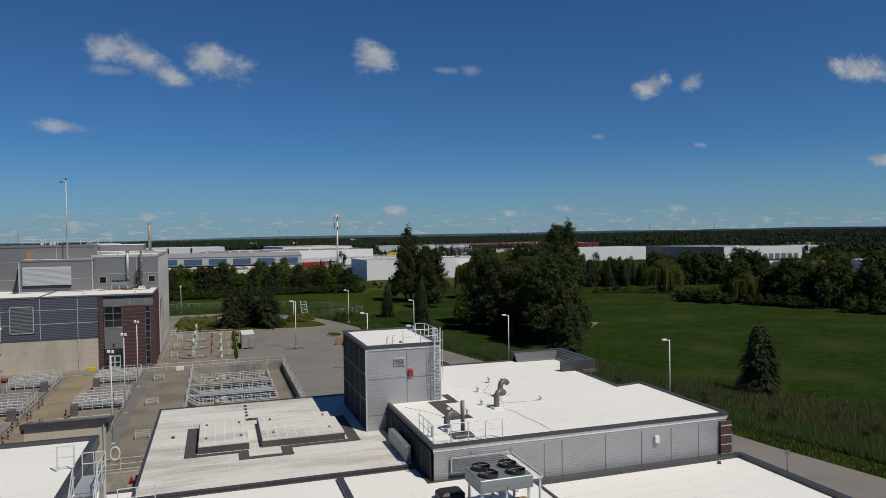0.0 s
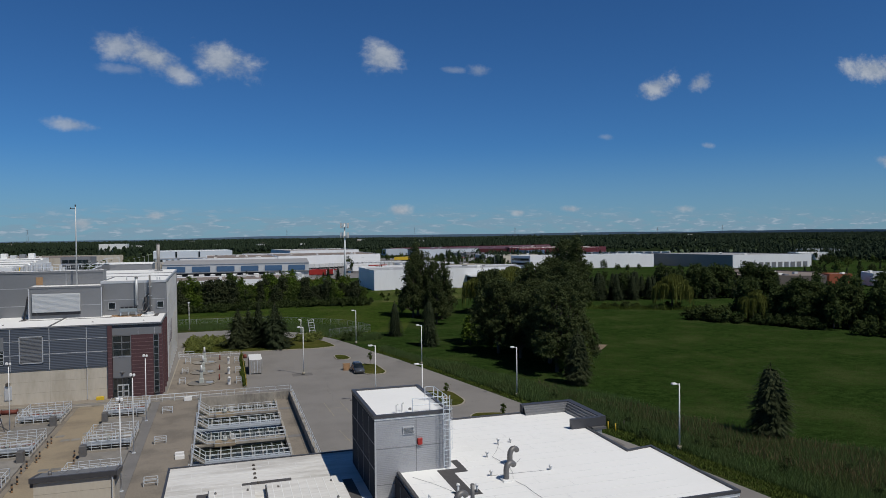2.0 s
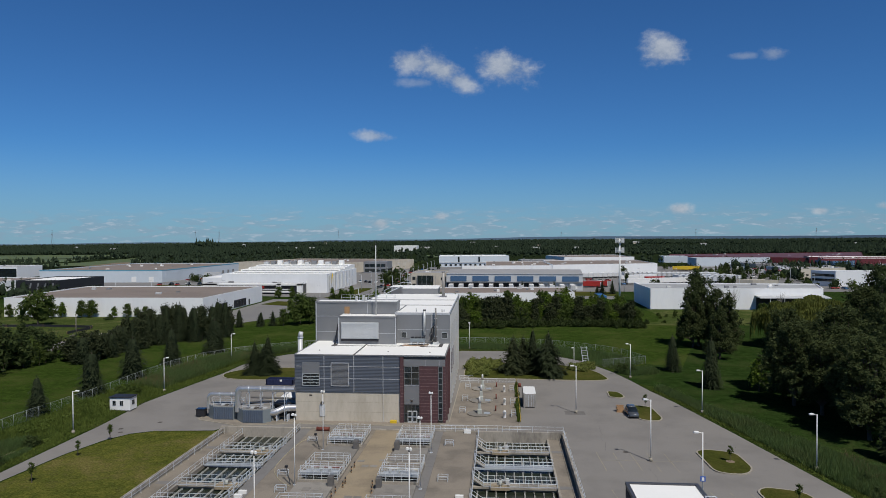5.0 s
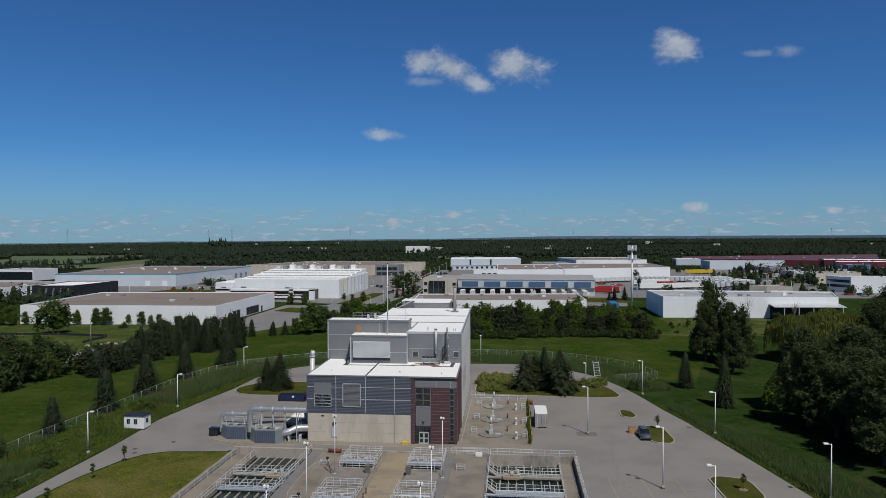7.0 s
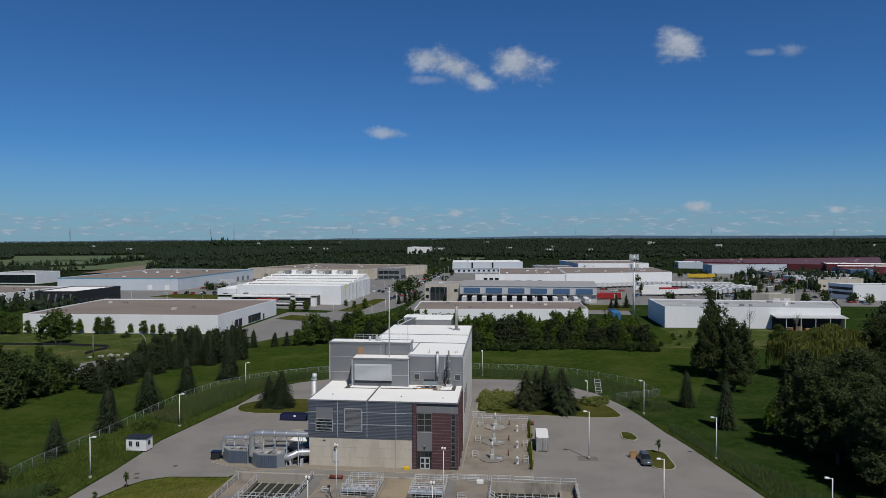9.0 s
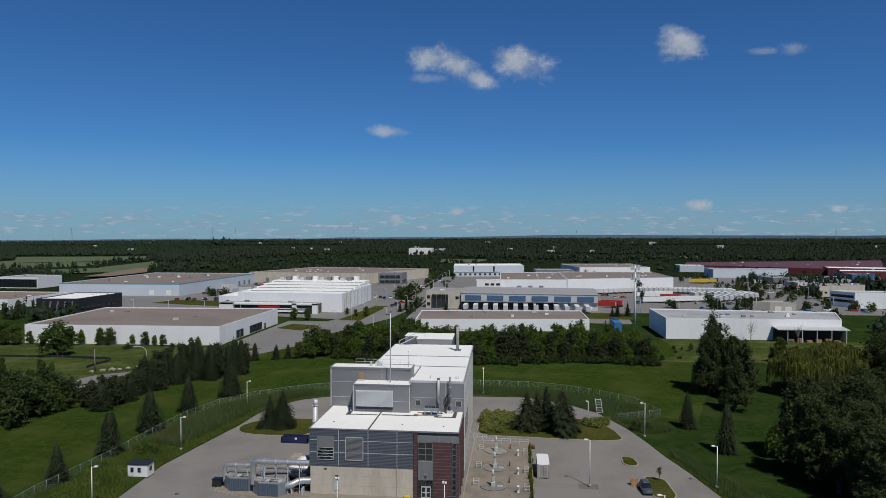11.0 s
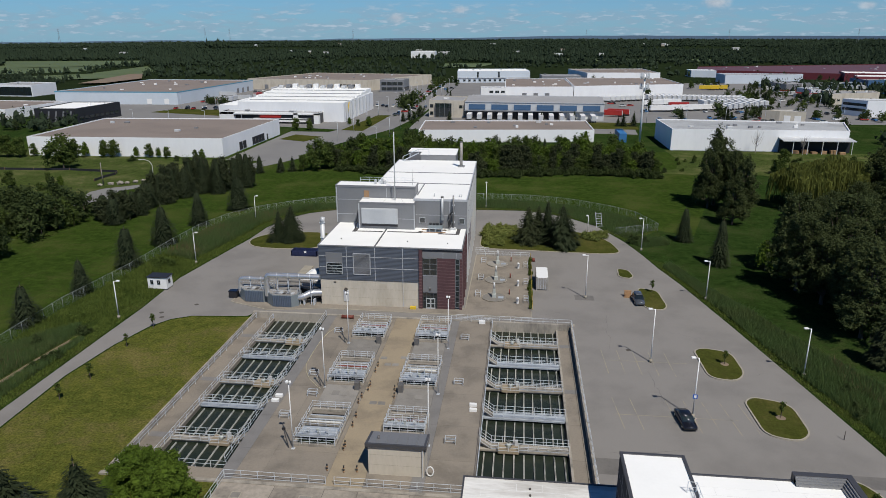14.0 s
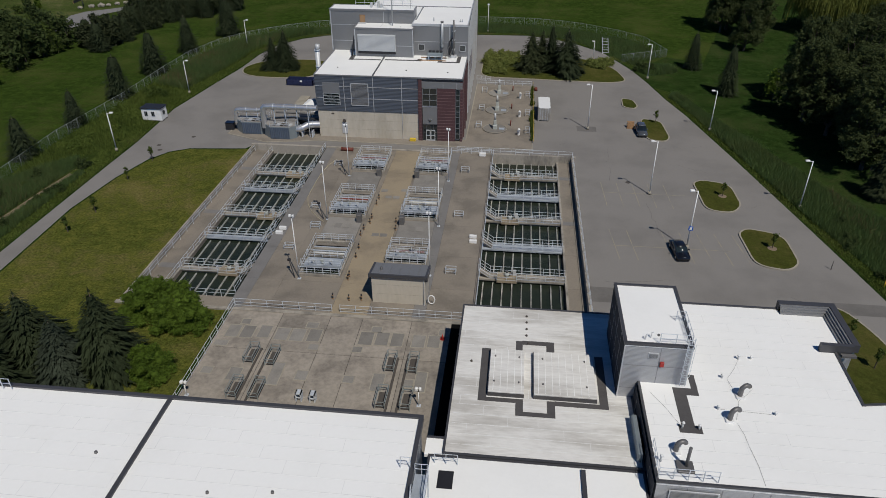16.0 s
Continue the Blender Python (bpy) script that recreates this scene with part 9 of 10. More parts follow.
reeds("verge_grass", [(31.0, 145), (33.6, 135.7), (38.1, 114.5), (42.3, 93.2), (44.9, 79.8), (47.6, 65.5), (49.6, 51), (52.6, 36), (55, 36), (51.4, 56.5), (49.8, 67.6), (47.2, 78.5), (44.9, 88), (43.3, 94), (38.9, 115), (34.6, 136), (31.6, 146)], 12000, 0.35, "wild", "short rough grass along the ring road", 15)
reeds("reed_plumes", [(-82, 60), (-76, 60), (-74, 96), (-82, 92)], 1500, 1.2, "plume", "dry brown plumes over the reed bed", 6)
reeds("reed_plumes", [(-79.5, 143), (-72.5, 141), (-70, 156), (-68.5, 170), (-62, 185), (-71, 180), (-76, 172), (-79, 162)], 4500, 1.6, "plume", "dry brown grass heads inside the fence", 8)
reeds("wild_growth", [(95, 212), (150, 182), (185, 145), (188, 152), (150, 194), (100, 222)], 9000, 1.2, "wild", "tall weeds at the meadow's edge", 7)

# ---- the industrial park beyond ----
def yard(name, pts, material, label, z=0.03):
    sheet(name, pts, z, material, label)


yard("street_park", [(-108, 262), (-92, 262), (-84, 300), (-66, 360), (-60, 420), (-60, 700), (-72, 700), (-74, 420), (-96, 345), (-116, 345), (-116, 262)], "street", "pale asphalt street between factories")
yard("street_lane", [(-131, 184), (-125.5, 184), (-126.3, 199), (-126.4, 204.6), (-123.0, 209.6), (-115.5, 216), (-99, 243), (-86, 272), (-92, 276), (-104, 252), (-119.8, 219), (-128, 211.6), (-133.3, 207.5), (-135.1, 202.2)], "street", "narrow pale asphalt lane", 0.038)
yard("street_spur", [(-125.8, 190.8), (-111, 189), (-111, 193.5), (-125.8, 196)], "street", "short pale spur of the lane", 0.034)
yard("yard_east", [(-58, 360), (58, 352), (62, 400), (210, 405), (222, 452), (212, 560), (300, 720), (-60, 722)], "street", "broad pale asphalt factory yard", 0.026)
yard("yard_west", [(-330, 410), (-76, 350), (-76, 720), (-330, 720)], "street", "broad pale asphalt factory yard", 0.022)
yard("grass_strip", [(-232, 420), (-172, 404), (-172, 436), (-225, 441)], "isle", "mown grass strip in front of a works", 0.04)
yard("grass_strip", [(-92, 352), (-80, 350), (-78, 420), (-86, 420)], "isle", "mown grass strip beside the street", 0.04)
yard("grass_strip", [(30, 372), (62, 370), (62, 398), (30, 400)], "isle", "mown grass strip between the works", 0.04)
FARM = [[(-616, 765), (-552, 842), (-600, 1000), (-660, 1145), (-775, 1100), (-758, 945)], [(-518, 815), (-416, 668), (-457, 852), (-540, 985)], [(-110, 1000), (-60, 1010), (-40, 1130), (-120, 1120)], [(60, 1250), (330, 1230), (340, 1330), (70, 1340)], [(480, 700), (560, 660), (700, 760), (600, 830)]]
FARM += [[(-700, 905), (-560, 1000), (-640, 1180), (-860, 1110)], [(-560, 715), (-470, 690), (-420, 730), (-500, 800)]]
FARM += [[(790, 1150), (960, 1330), (985, 1240), (840, 1090)]]
for n, pts in enumerate(FARM):
    t = MB().add([(x, y, rise(x, y) + 0.3 + 0.12 * n) for x, y in pts], [tuple(range(len(pts)))])
    tagged(part("far_field", t, "field"), "pale green field far beyond the works", "field", "", "structure")
t = MB().add([(x, y, 1.6) for x, y in ((-418, 632), (-396, 640), (-396, 709), (-440, 790), (-450, 780))], [(0, 1, 2, 3, 4)])
tagged(part("far_field", t, "soil"), "strip of bare brown ground", "field", "", "structure")

DOCK = shared(MB().box(-1.7, -0.12, 0, 1.7, 0, 3.6), "dock_door", "metalgrey")
DOCKW = shared(MB().box(-1.7, -0.12, 0, 1.7, 0, 3.6), "dock_door", "white")
DOCKB = shared(MB().box(-1.5, -0.25, 0, -1.2, 0, 3.2).box(1.2, -0.25, 0, 1.5, 0, 3.2).box(-1.5, -0.3, 2.8, 1.5, 0, 3.3).box(-1.2, -0.08, 0, 1.2, 0, 2.8), "dock_door", "black")
PANE = shared(MB().box(-1.6, -0.15, 0, 1.6, 0, 1.6), "window", "glass")


def factory(pts, h, wall, roof, label, seed=0, band="", docks=(), windows=(), parapet=0.5, units=5, name="factory"):
    """A flat-roofed works on a four-cornered plan (anticlockwise from the front left). docks, windows: (edge, count, height, from, to)."""
    q = random.Random(seed)
    cx, cy = sum(p[0] for p in pts) / 4, sum(p[1] for p in pts) / 4
    t = thing(name, cx, cy, 0, label, "building", "works in the industrial park")
    part("wall", MB().prism(pts, 0, h), wall, t)
    part("parapet", MB().ring(pts, 0.4, h, h + parapet), wall, t)
    part("roof", MB().prism(inset(pts, 0.4), h - 0.1, h + 0.08), roof, t)
    if band:
        big = inset(pts, -0.06)
        part("band", MB().ring(big, 0.1, h - 0.15, h + parapet + 0.05), band, t)
    for rows, mesh_of in ((docks, "d"), (windows, "w")):
        for edge, count, z, a, b, *style in rows:
            p, r = Vector(pts[edge]), Vector(pts[(edge + 1) % 4])
            ang = math.atan2(r.y - p.y, r.x - p.x)
            for k in range(count):
                o = p.lerp(r, a + (b - a) * (k + 0.5) / count)
                me = (DOCKB if style and style[0] == 2 else DOCKW if style else DOCK) if mesh_of == "d" else PANE
                clone(me, "dock_door" if mesh_of == "d" else "window", t, o.x, o.y, z, ang, (style[1] if len(style) > 1 else 1, 1, style[2] if len(style) > 2 else 1))
    for k in range(units):
        u, v = q.uniform(0.12, 0.88), q.uniform(0.15, 0.85)
        o = Vector(pts[0]).lerp(Vector(pts[1]), u).lerp(Vector(pts[3]).lerp(Vector(pts[2]), u), v)
        s = q.uniform(0.5, 1.3)
        part("roof_unit", MB().soft(o.x - s, o.y - s * 0.7, h, o.x + s, o.y + s * 0.7, h + q.uniform(0.6, 1.2), 0.1), q.choice(("palegrey", "metalgrey", "white")), t)
    return t


factory([(-200.5, 264), (-118.6, 267.2), (-118.0, 334), (-205, 328)], 7.2, "offwhite", "gravelroof", "long white works with a brown gravel roof", 1, units=4, docks=((1, 2, 0.4, 0.24, 0.36, 2), (1, 4, 0.4, 0.46, 0.68, 2)), windows=((1, 1, 0.2, 0.72, 0.76, 1, 0.5, 1.6),))
bw = factory([(-264.4, 357.5), (-241.9, 359.9), (-238.9, 399.1), (-267, 396)], 8.0, "black", "membrane", "black-clad works with a white roof", 2, units=2, windows=((1, 8, 2.2, 0.05, 0.95),))
for k in range(5):
    x = -262.0 + 4.0 * k
    part("pale_stripe", MB().add([(x, 357.6 + 0.107 * (x + 264.4) - 0.25, 1.0), (x + 0.9, 357.6 + 0.107 * (x + 265.3) - 0.25, 1.0), (x + 2.2, 357.6 + 0.107 * (x + 266.6) - 0.25, 7.0), (x + 1.3, 357.6 + 0.107 * (x + 265.7) - 0.25, 7.0)], [(0, 1, 2, 3)]), "metalgrey", bw, "slanted grey stripe")
factory([(-324.7, 463), (-236.7, 467), (-230.2, 592), (-322, 590)], 8.2, "bluewall", "gravelroof", "long pale blue works with a brown roof", 3, band="cyan", units=12, docks=((0, 2, 0.3, 0.7, 0.98, 1), (1, 3, 0.3, 0.72, 0.95)))
factory([(-348, 370), (-294.5, 374), (-290.3, 424.8), (-343, 424)], 5.5, "offwhite", "gravelroof", "low white works beside a yard", 31, units=2, docks=((2, 4, 0.4, 0.1, 0.6, 2),))
factory([(-160, 386), (-98.0, 384), (-96.5, 457), (-160, 460)], 10.2, "offwhite", "membrane", "tall white works with a stepped roof", 4, units=0)
for k, (y0, y1) in enumerate(((401, 456), (414, 456), (427, 456), (441, 456))):
    part("roof_step", MB().box(-159.5, y0, 10.2 + 0.8 * k, -97.5, y1, 11.0 + 0.8 * k), "membrane", bpy.data.objects["factory.004"], "white stepped roof bay")
    part("clerestory", MB().box(-158.5, y0 - 0.1, 10.35 + 0.8 * k, -98.5, y0 + 0.05, 10.65 + 0.8 * k), "metalgrey", bpy.data.objects["factory.004"], "dark clerestory strip")
for k in range(12):
    part("roof_unit", MB().soft(-157 + 4.6 * k, 448, 13.4, -154 + 4.6 * k, 452, 15.2 + 0.5 * (k % 3), 0.2), ("palegrey", "metalgrey", "white")[k % 3], bpy.data.objects["factory.004"])
for k in range(7):
    part("wall_fin", MB().box(-97.6, 388 + 9.5 * k, 0.5, -96.6, 389.2 + 9.5 * k, 10.2), "palegrey", bpy.data.objects["factory.004"])
part("ladder", MB().tube([(-97.4, 389, 0.5), (-97.0, 393, 10.4)], 0.35, 4), "yellow", bpy.data.objects["factory.004"], "yellow outside ladder")
factory([(-172, 387), (-160.2, 386), (-160.2, 432), (-172, 434)], 8.0, "offwhite", "membrane", "white wing of a works", 5, units=2)
factory([(-166, 377), (-110, 374.5), (-110, 385.8), (-166, 387)], 5.6, "black", "greyroof", "low office front with dark glazing and white fascia", 6, band="white", units=4)
for x0, x1, z0, z1 in ((-166.2, -158, 0, 5.7), (-147, -114.5, 1.0, 1.9), (-147, -114.5, 2.6, 2.9), (-124, -121.5, 0, 5.7), (-112.5, -109.8, 0, 5.7), (-166.2, -109.8, 4.9, 5.7)):
    part("white_panel", MB().box(x0, 374.0, z0, x1, 377.2, z1), "white", bpy.data.objects["factory.006"])
part("fascia_sign", MB().box(-143, 373.7, 3.3, -131, 374.3, 4.4), "red", bpy.data.objects["factory.006"], "red sign bar")
factory([(-240, 605), (-130, 597), (-86.5, 684), (-205, 700)], 8.5, "cast", "gravelroof", "long beige works with a brown roof", 7, units=16, docks=((0, 6, 0.5, 0.1, 0.8),), windows=((0, 5, 3.5, 0.72, 0.9),))
factory([(-118, 588), (-98, 590), (-96, 606), (-116, 604)], 9.5, "metalgrey", "greyroof", "grey office with dark glazing at a street corner", 40, units=2, windows=((0, 4, 1.2, 0.05, 0.95, 1, 1.3, 1.6), (0, 4, 5.4, 0.05, 0.95, 1, 1.3, 1.6), (1, 3, 1.2, 0.1, 0.9, 1, 1.3, 1.6)))
fb = factory([(-32.5, 411), (47.3, 407.5), (49.5, 452), (-31, 456)], 9.2, "palegrey", "greyroof", "distribution hall with blue dock panels", 8, units=3, docks=((0, 16, 0.9, 0.03, 0.97, 1, 1, 0.8),))
# black wall standing in for the shade beneath the dock canopy
part("dock_shadow_wall", MB().box(-32, 408.5, 0.3, 47, 411.2, 4.6), "black", fb, "black face painted as shade under the dock canopy")
part("dock_canopy", MB().box(-32.5, 406.3, 4.6, 47.5, 411.0, 4.9), "metalgrey", fb)
for k in range(6):
    x0 = -30.0 + 13.1 * k
    y0 = 411 - 3.5 * (x0 + 32.5) / 80
    part("blue_panel", MB().add([(x0, y0 - 0.35, 5.2), (x0 + 9.6, y0 - 0.78, 5.2), (x0 + 9.6, y0 - 0.78, 8.2), (x0, y0 - 0.35, 8.2)], [(0, 1, 2, 3)]), "bluepanel", fb, "blue wall panel")
part("roof_slope", MB().add([(-32.5, 410.6, 9.4), (47.5, 407.1, 9.4), (48.5, 430, 11.2), (-32, 434, 11.2)], [(0, 1, 2, 3)]), "greyroof", fb)
of = factory([(-54, 414.5), (-33.2, 412.5), (-32.5, 440), (-53, 446)], 9.4, "cast", "greyroof", "beige office block with a tall dark glass front", 9, units=2, windows=((0, 1, 1.4, 0.02, 0.14, 1, 0.6, 1.2), (0, 1, 5.6, 0.02, 0.14, 1, 0.6, 1.2), (0, 1, 5.6, 0.86, 0.98, 1, 0.6, 1.0)))
part("glass_front", MB().box(-50.2, 413.2, 0.6, -39.0, 414.2, 8.2), "glass", of, "tall dark glass front")
for k in range(5):
    part("mullion", MB().box(-50.2 + 2.75 * k, 413.05, 0.6, -50.05 + 2.75 * k, 413.2, 8.2), "metalgrey", of)
factory([(-46, 316), (34, 325), (33, 360), (-48, 352)], 5.2, "offwhite", "gravelroof", "low white works with a brown roof", 10, units=8)
factory([(-12, 540), (39.5, 546), (38, 640), (-14, 635)], 8.2, "offwhite", "gravelroof", "long white warehouse with a brown roof", 11, units=9, docks=((0, 3, 0.3, 0.2, 0.7),))
factory([(40, 546), (127, 577), (125, 655), (39, 645)], 8.6, "offwhite", "gravelroof", "very long white warehouse with a brown roof", 41, units=8)
factory([(-30, 532), (-11, 533.5), (-12, 544), (-31, 543)], 8.0, "white", "greyroof", "white office with small square windows", 12, windows=((0, 3, 1.4, 0.3, 0.98, 1, 0.9, 1.0), (0, 3, 4.6, 0.3, 0.98, 1, 0.9, 1.0)), units=2)
tw = factory([(-63, 703), (8.3, 716.7), (4.5, 760), (-66, 748)], 10.6, "bluewall", "membrane", "pale two-storey works with dark glass strips", 13, units=4, windows=((0, 12, 1.2, 0.06, 0.9, 1, 0.7, 1.2),))
for f in (0.28, 0.57):
    x = -63 + 71.3 * f
    part("glass_strip", MB().box(x - 0.8, 702.6 + 13.7 * f, 4.4, x + 0.8, 703.6 + 13.7 * f, 10.4), "glass", tw)
part("eaves_band", MB().prism([(-63.2, 702.4), (8.5, 716.1), (8.4, 716.6), (-63.1, 702.9)], 4.2, 4.9), "palegrey", tw)
factory([(64.5, 715.4), (136, 723), (130, 800), (50, 785)], 9.3, "offwhite", "gravelroof", "tall white warehouse with flat roof", 14, units=3)
factory([(20, 700), (58, 706), (56, 730), (18, 726)], 7.0, "metalgrey", "greyroof", "grey works between warehouses", 15, units=3)
wr = factory([(64.5, 306), (137, 307.5), (147, 337), (64.2, 342)], 8.6, "offwhite", "paleroof", "broad white works with a pale grey flat roof", 16, units=10)
part("canopy", MB().add([(108.5, 300.2, 5.3), (137.5, 301.0, 5.3), (137.5, 307.6, 5.9), (108.5, 307.0, 5.9), (108.5, 300.2, 5.6), (137.5, 301.0, 5.6), (137.5, 307.6, 6.2), (108.5, 307.0, 6.2)], [(0, 3, 2, 1), (4, 5, 6, 7), (0, 1, 5, 4), (1, 2, 6, 5), (2, 3, 7, 6), (3, 0, 4, 7)]), "palegrey", wr, "pale grey loading canopy")
for k in range(5):
    part("canopy_post", MB().box(112.6 + 5.8 * k, 300.7, 0, 112.85 + 5.8 * k, 300.95, 5.35), "palegrey", wr)
# the open bay's shade, made as a black sheet before the white wall
part("canopy_back", MB().box(109, 306.2, 0, 137.5, 306.8, 5.2), "black", wr, "black sheet painted as the loading bay's shade")
factory([(145, 413), (158, 410), (155, 421.5), (137, 418)], 5.5, "cast", "paleroof", "small beige shed in a trailer yard", 17, units=0, docks=((0, 2, 0, 0.1, 0.9, 1),))
factory([(204, 442), (300, 436), (302, 455), (196, 457)], 9.0, "offwhite", "paleroof", "white works with a dark blue end wall", 18, units=4, windows=((3, 5, 3.0, 0.05, 0.95), (3, 5, 6.0, 0.05, 0.95)))
factory([(197, 719), (260, 720), (277, 741), (196, 749)], 8.0, "bluewall", "greyroof", "long silver-grey works far off", 19, units=3)
factory([(213, 515), (252, 531), (256, 548), (219, 546)], 7.0, "cast", "greyroof", "beige flat-roofed works with small windows", 33, units=3, windows=((0, 6, 2.4, 0.1, 0.9, 1, 0.6, 0.7),))
factory([(217, 612), (243, 632), (236, 652), (214, 645)], 6.5, "metalgrey", "greyroof", "grey workshop among parked lorries", 34, units=2)
factory([(219, 566), (238, 572), (236, 590), (216, 586)], 6.0, "bluewall", "paleroof", "small grey workshop with roller doors", 35, units=2)
factory([(308, 673), (336, 690), (334, 712), (307, 708)], 6.5, "bluepanel", "greyroof", "dark blue works far off", 36, units=2)
factory([(187, 818), (213, 814), (215, 836), (186, 840)], 7.0, "bluewall", "membrane", "small works with a white roof far off", 20, units=1)
factory([(198, 842), (376, 753), (505, 1020), (217, 915)], 6.5, "maroon", "maroonroof", "vast low works with a dull maroon roof", 21, units=14)
factory([(325, 762), (420, 740), (440, 775), (335, 800)], 8.0, "maroon", "membrane", "maroon works with a pale roof", 42, units=3)
factory([(307, 695), (400, 690), (430, 720), (317, 724)], 8.5, "maroon", "membrane", "maroon works with a white roof", 22, units=4)
ww = factory([(334, 394), (396, 388), (371, 456), (310, 461)], 8.6, "metalgrey", "greyroof", "white works beyond the meadow with grey docks", 23, units=5, docks=())
for k in range(9):
    clone(DOCK, "dock_door", ww, 351 + 5 * k, 391.85 - 0.484 * k, 0.2, -0.0964)
part("front_wall", MB().prism([(334, 393.6), (396.2, 387.6), (396.2, 387.95), (334, 393.95)], 0, 9.15), "offwhite", ww, "white front wall")
factory([(222, 262), (254, 240), (276, 268), (260, 318)], 4.8, "gravelroof", "gravelroof", "low brown works with a flat roof", 25, units=5)
factory([(263, 247), (272, 243), (277, 252), (268, 256)], 5.0, "orange", "greyroof", "small works with a dull orange wall", 37, units=1)
factory([(276, 236), (287, 229), (297, 243), (286, 251)], 5.5, "offwhite", "greyroof", "small white works beyond trees", 26, units=2)
factory([(-413, 515), (-379, 514.3), (-377.8, 542.4), (-412, 545)], 8.5, "offwhite", "greyroof", "grey works with a dark glazed front far off", 27, units=2, windows=((0, 9, 0.8, 0.02, 0.98, 1, 1.1, 4.0),))

factory([(475, 478), (502, 470), (510, 490), (483, 499)], 6.0, "offwhite", "membrane", "white works far off", 29, units=2)
factory([(560, 560), (600, 546), (608, 572), (568, 586)], 6.0, "bluewall", "greyroof", "grey works far off", 30, units=3)
factory([(-210, 1350), (-165, 1350), (-165, 1385), (-210, 1385)], 12.0, "white", "membrane", "lone white shed among trees", 32, units=0)

# trailers, vans and cars in the yards
TR = shared(MB().box(-1.25, -6.5, 1.1, 1.25, 6.5, 3.9), "box_body", "white")
TC = shared(MB().box(-1.2, -6.3, 0.1, -0.9, -4.2, 1.1).box(0.9, -6.3, 0.1, 1.2, -4.2, 1.1).box(-0.5, -4, 0.8, 0.5, 6, 1.1), "running_gear", "rubber")
VB = shared(MB().soft(-0.9, -2.2, 0.3, 0.9, 2.2, 0.95, 0.12).soft(-0.8, -1.0, 0.9, 0.8, 1.6, 1.45, 0.2), "body", "white")


TPAINT = {key: shared(MB().box(-1.25, -6.5, 1.1, 1.25, 6.5, 3.9), "box_body", key) for key in ("red", "yellow", "palegrey", "bluebox")}
TDOOR = shared(MB().box(-1.15, -6.56, 1.2, -0.03, -6.5, 3.8).box(0.03, -6.56, 1.2, 1.15, -6.5, 3.8), "rear_door", "palegrey")


def trailer(x, y, rz, paint=""):
    colour = {"red": "red", "yellow": "yellow", "palegrey": "pale grey", "bluebox": "blue"}.get(paint, "white")
    t = thing("trailer", x, y, 0.03, colour + " box trailer parked in a yard", "trailer", "parked trailers")
    clone(TPAINT.get(paint, TR), "box_body", t, x, y, 0.03, radians(rz))
    clone(TDOOR, "rear_door", t, x, y, 0.03, radians(rz))
    clone(TC, "running_gear", t, x, y, 0.03, radians(rz))


VPAINT = [shared(MB().soft(-0.9, -2.2, 0.3, 0.9, 2.2, 0.95, 0.12), "body", p) for p in ("white", "cargrey", "carblack", "red", "bluebox", "palegrey")]
VGLASS = shared(MB().soft(-0.8, -1.0, 0.9, 0.8, 1.6, 1.45, 0.22), "glasshouse", "glass")
VWHEEL = [shared(MB().cyl((sx * 0.70, sy * 1.4, 0.31), (sx * 0.92, sy * 1.4, 0.31), 0.31, n=10), "wheel", "rubber") for sx in (-1, 1) for sy in (-1, 1)]


def small_car(x, y, rz):
    t = thing("car", x, y, 0.03, "small car parked far off in a factory yard", "car", "cars in the factory yards")
    clone(rnd.choice(VPAINT), "body", t, x, y, 0.03, radians(rz))
    clone(VGLASS, "glasshouse", t, x, y, 0.03, radians(rz))
    for wheel in VWHEEL:
        clone(wheel, "wheel", t, x, y, 0.03, radians(rz))


for k in range(13):
    trailer(-29 + 5.8 * k, 404.0 - 0.25 * k, 0)
for k in range(20):
    trailer(94 + 3.4 * k, 538 - 0.3 * k, rnd.choice((0, 2, 4)))
for k in range(5):
    trailer(90 + 3.6 * k, 494 + 3 * k, 96)
for k in range(7):
    trailer(88 + 5 * k, 458 + 2 * k, 92 if k % 2 else 95)
for k in range(9):
    trailer(128 + 4.5 * k, 470 + 4 * k, 8)
for k in range(9):
    trailer(124 + 4.6 * k, 500 + 1.2 * k, 4)
for k in range(8):
    trailer(58 + 3.8 * k, 520 + 2 * k, 70)
for k in range(14):
    trailer(215 + 7 * k, 660 + 2.5 * k, 20)
for k in range(16):
    trailer(330 + 9 * k, 700 - 3 * k, 15)
for k in range(84):
    small_car(rnd.uniform(60, 210), rnd.choice((412, 425, 455, 490, 505, 540, 552)) + rnd.uniform(-2, 2), rnd.choice((0, 90, 8)))
for k in range(40):
    small_car(-225 + 4.0 * k + rnd.uniform(-0.4, 0.4), rnd.choice((440, 448)) if k < 15 else 470 + rnd.uniform(-4, 4), rnd.choice((0, 5)))
for k in range(26):
    small_car(rnd.uniform(-84, -60), 420 + 9 * k, rnd.choice((0, 90)))
for k in range(40):
    small_car(rnd.uniform(230, 420), rnd.uniform(480, 700), rnd.choice((0, 90, 30)))
for k in range(22):
    trailer(206 + 2.4 * k + rnd.uniform(-2, 2), rnd.uniform(552, 640), rnd.uniform(0, 90), rnd.choice(("red", "red", "palegrey", "")))
for k in range(4):
    trailer(160 + 4 * k, 636 + 2 * k, 80, "yellow")
for k in range(10):
    trailer(250 + 5 * k, 650 + rnd.uniform(-6, 6), rnd.uniform(0, 20), rnd.choice(("", "", "palegrey")))
for x, y, r in ((54, 428, 70), (59, 434, 72), (104, 481, 96)):
    trailer(x, y, r, "red")
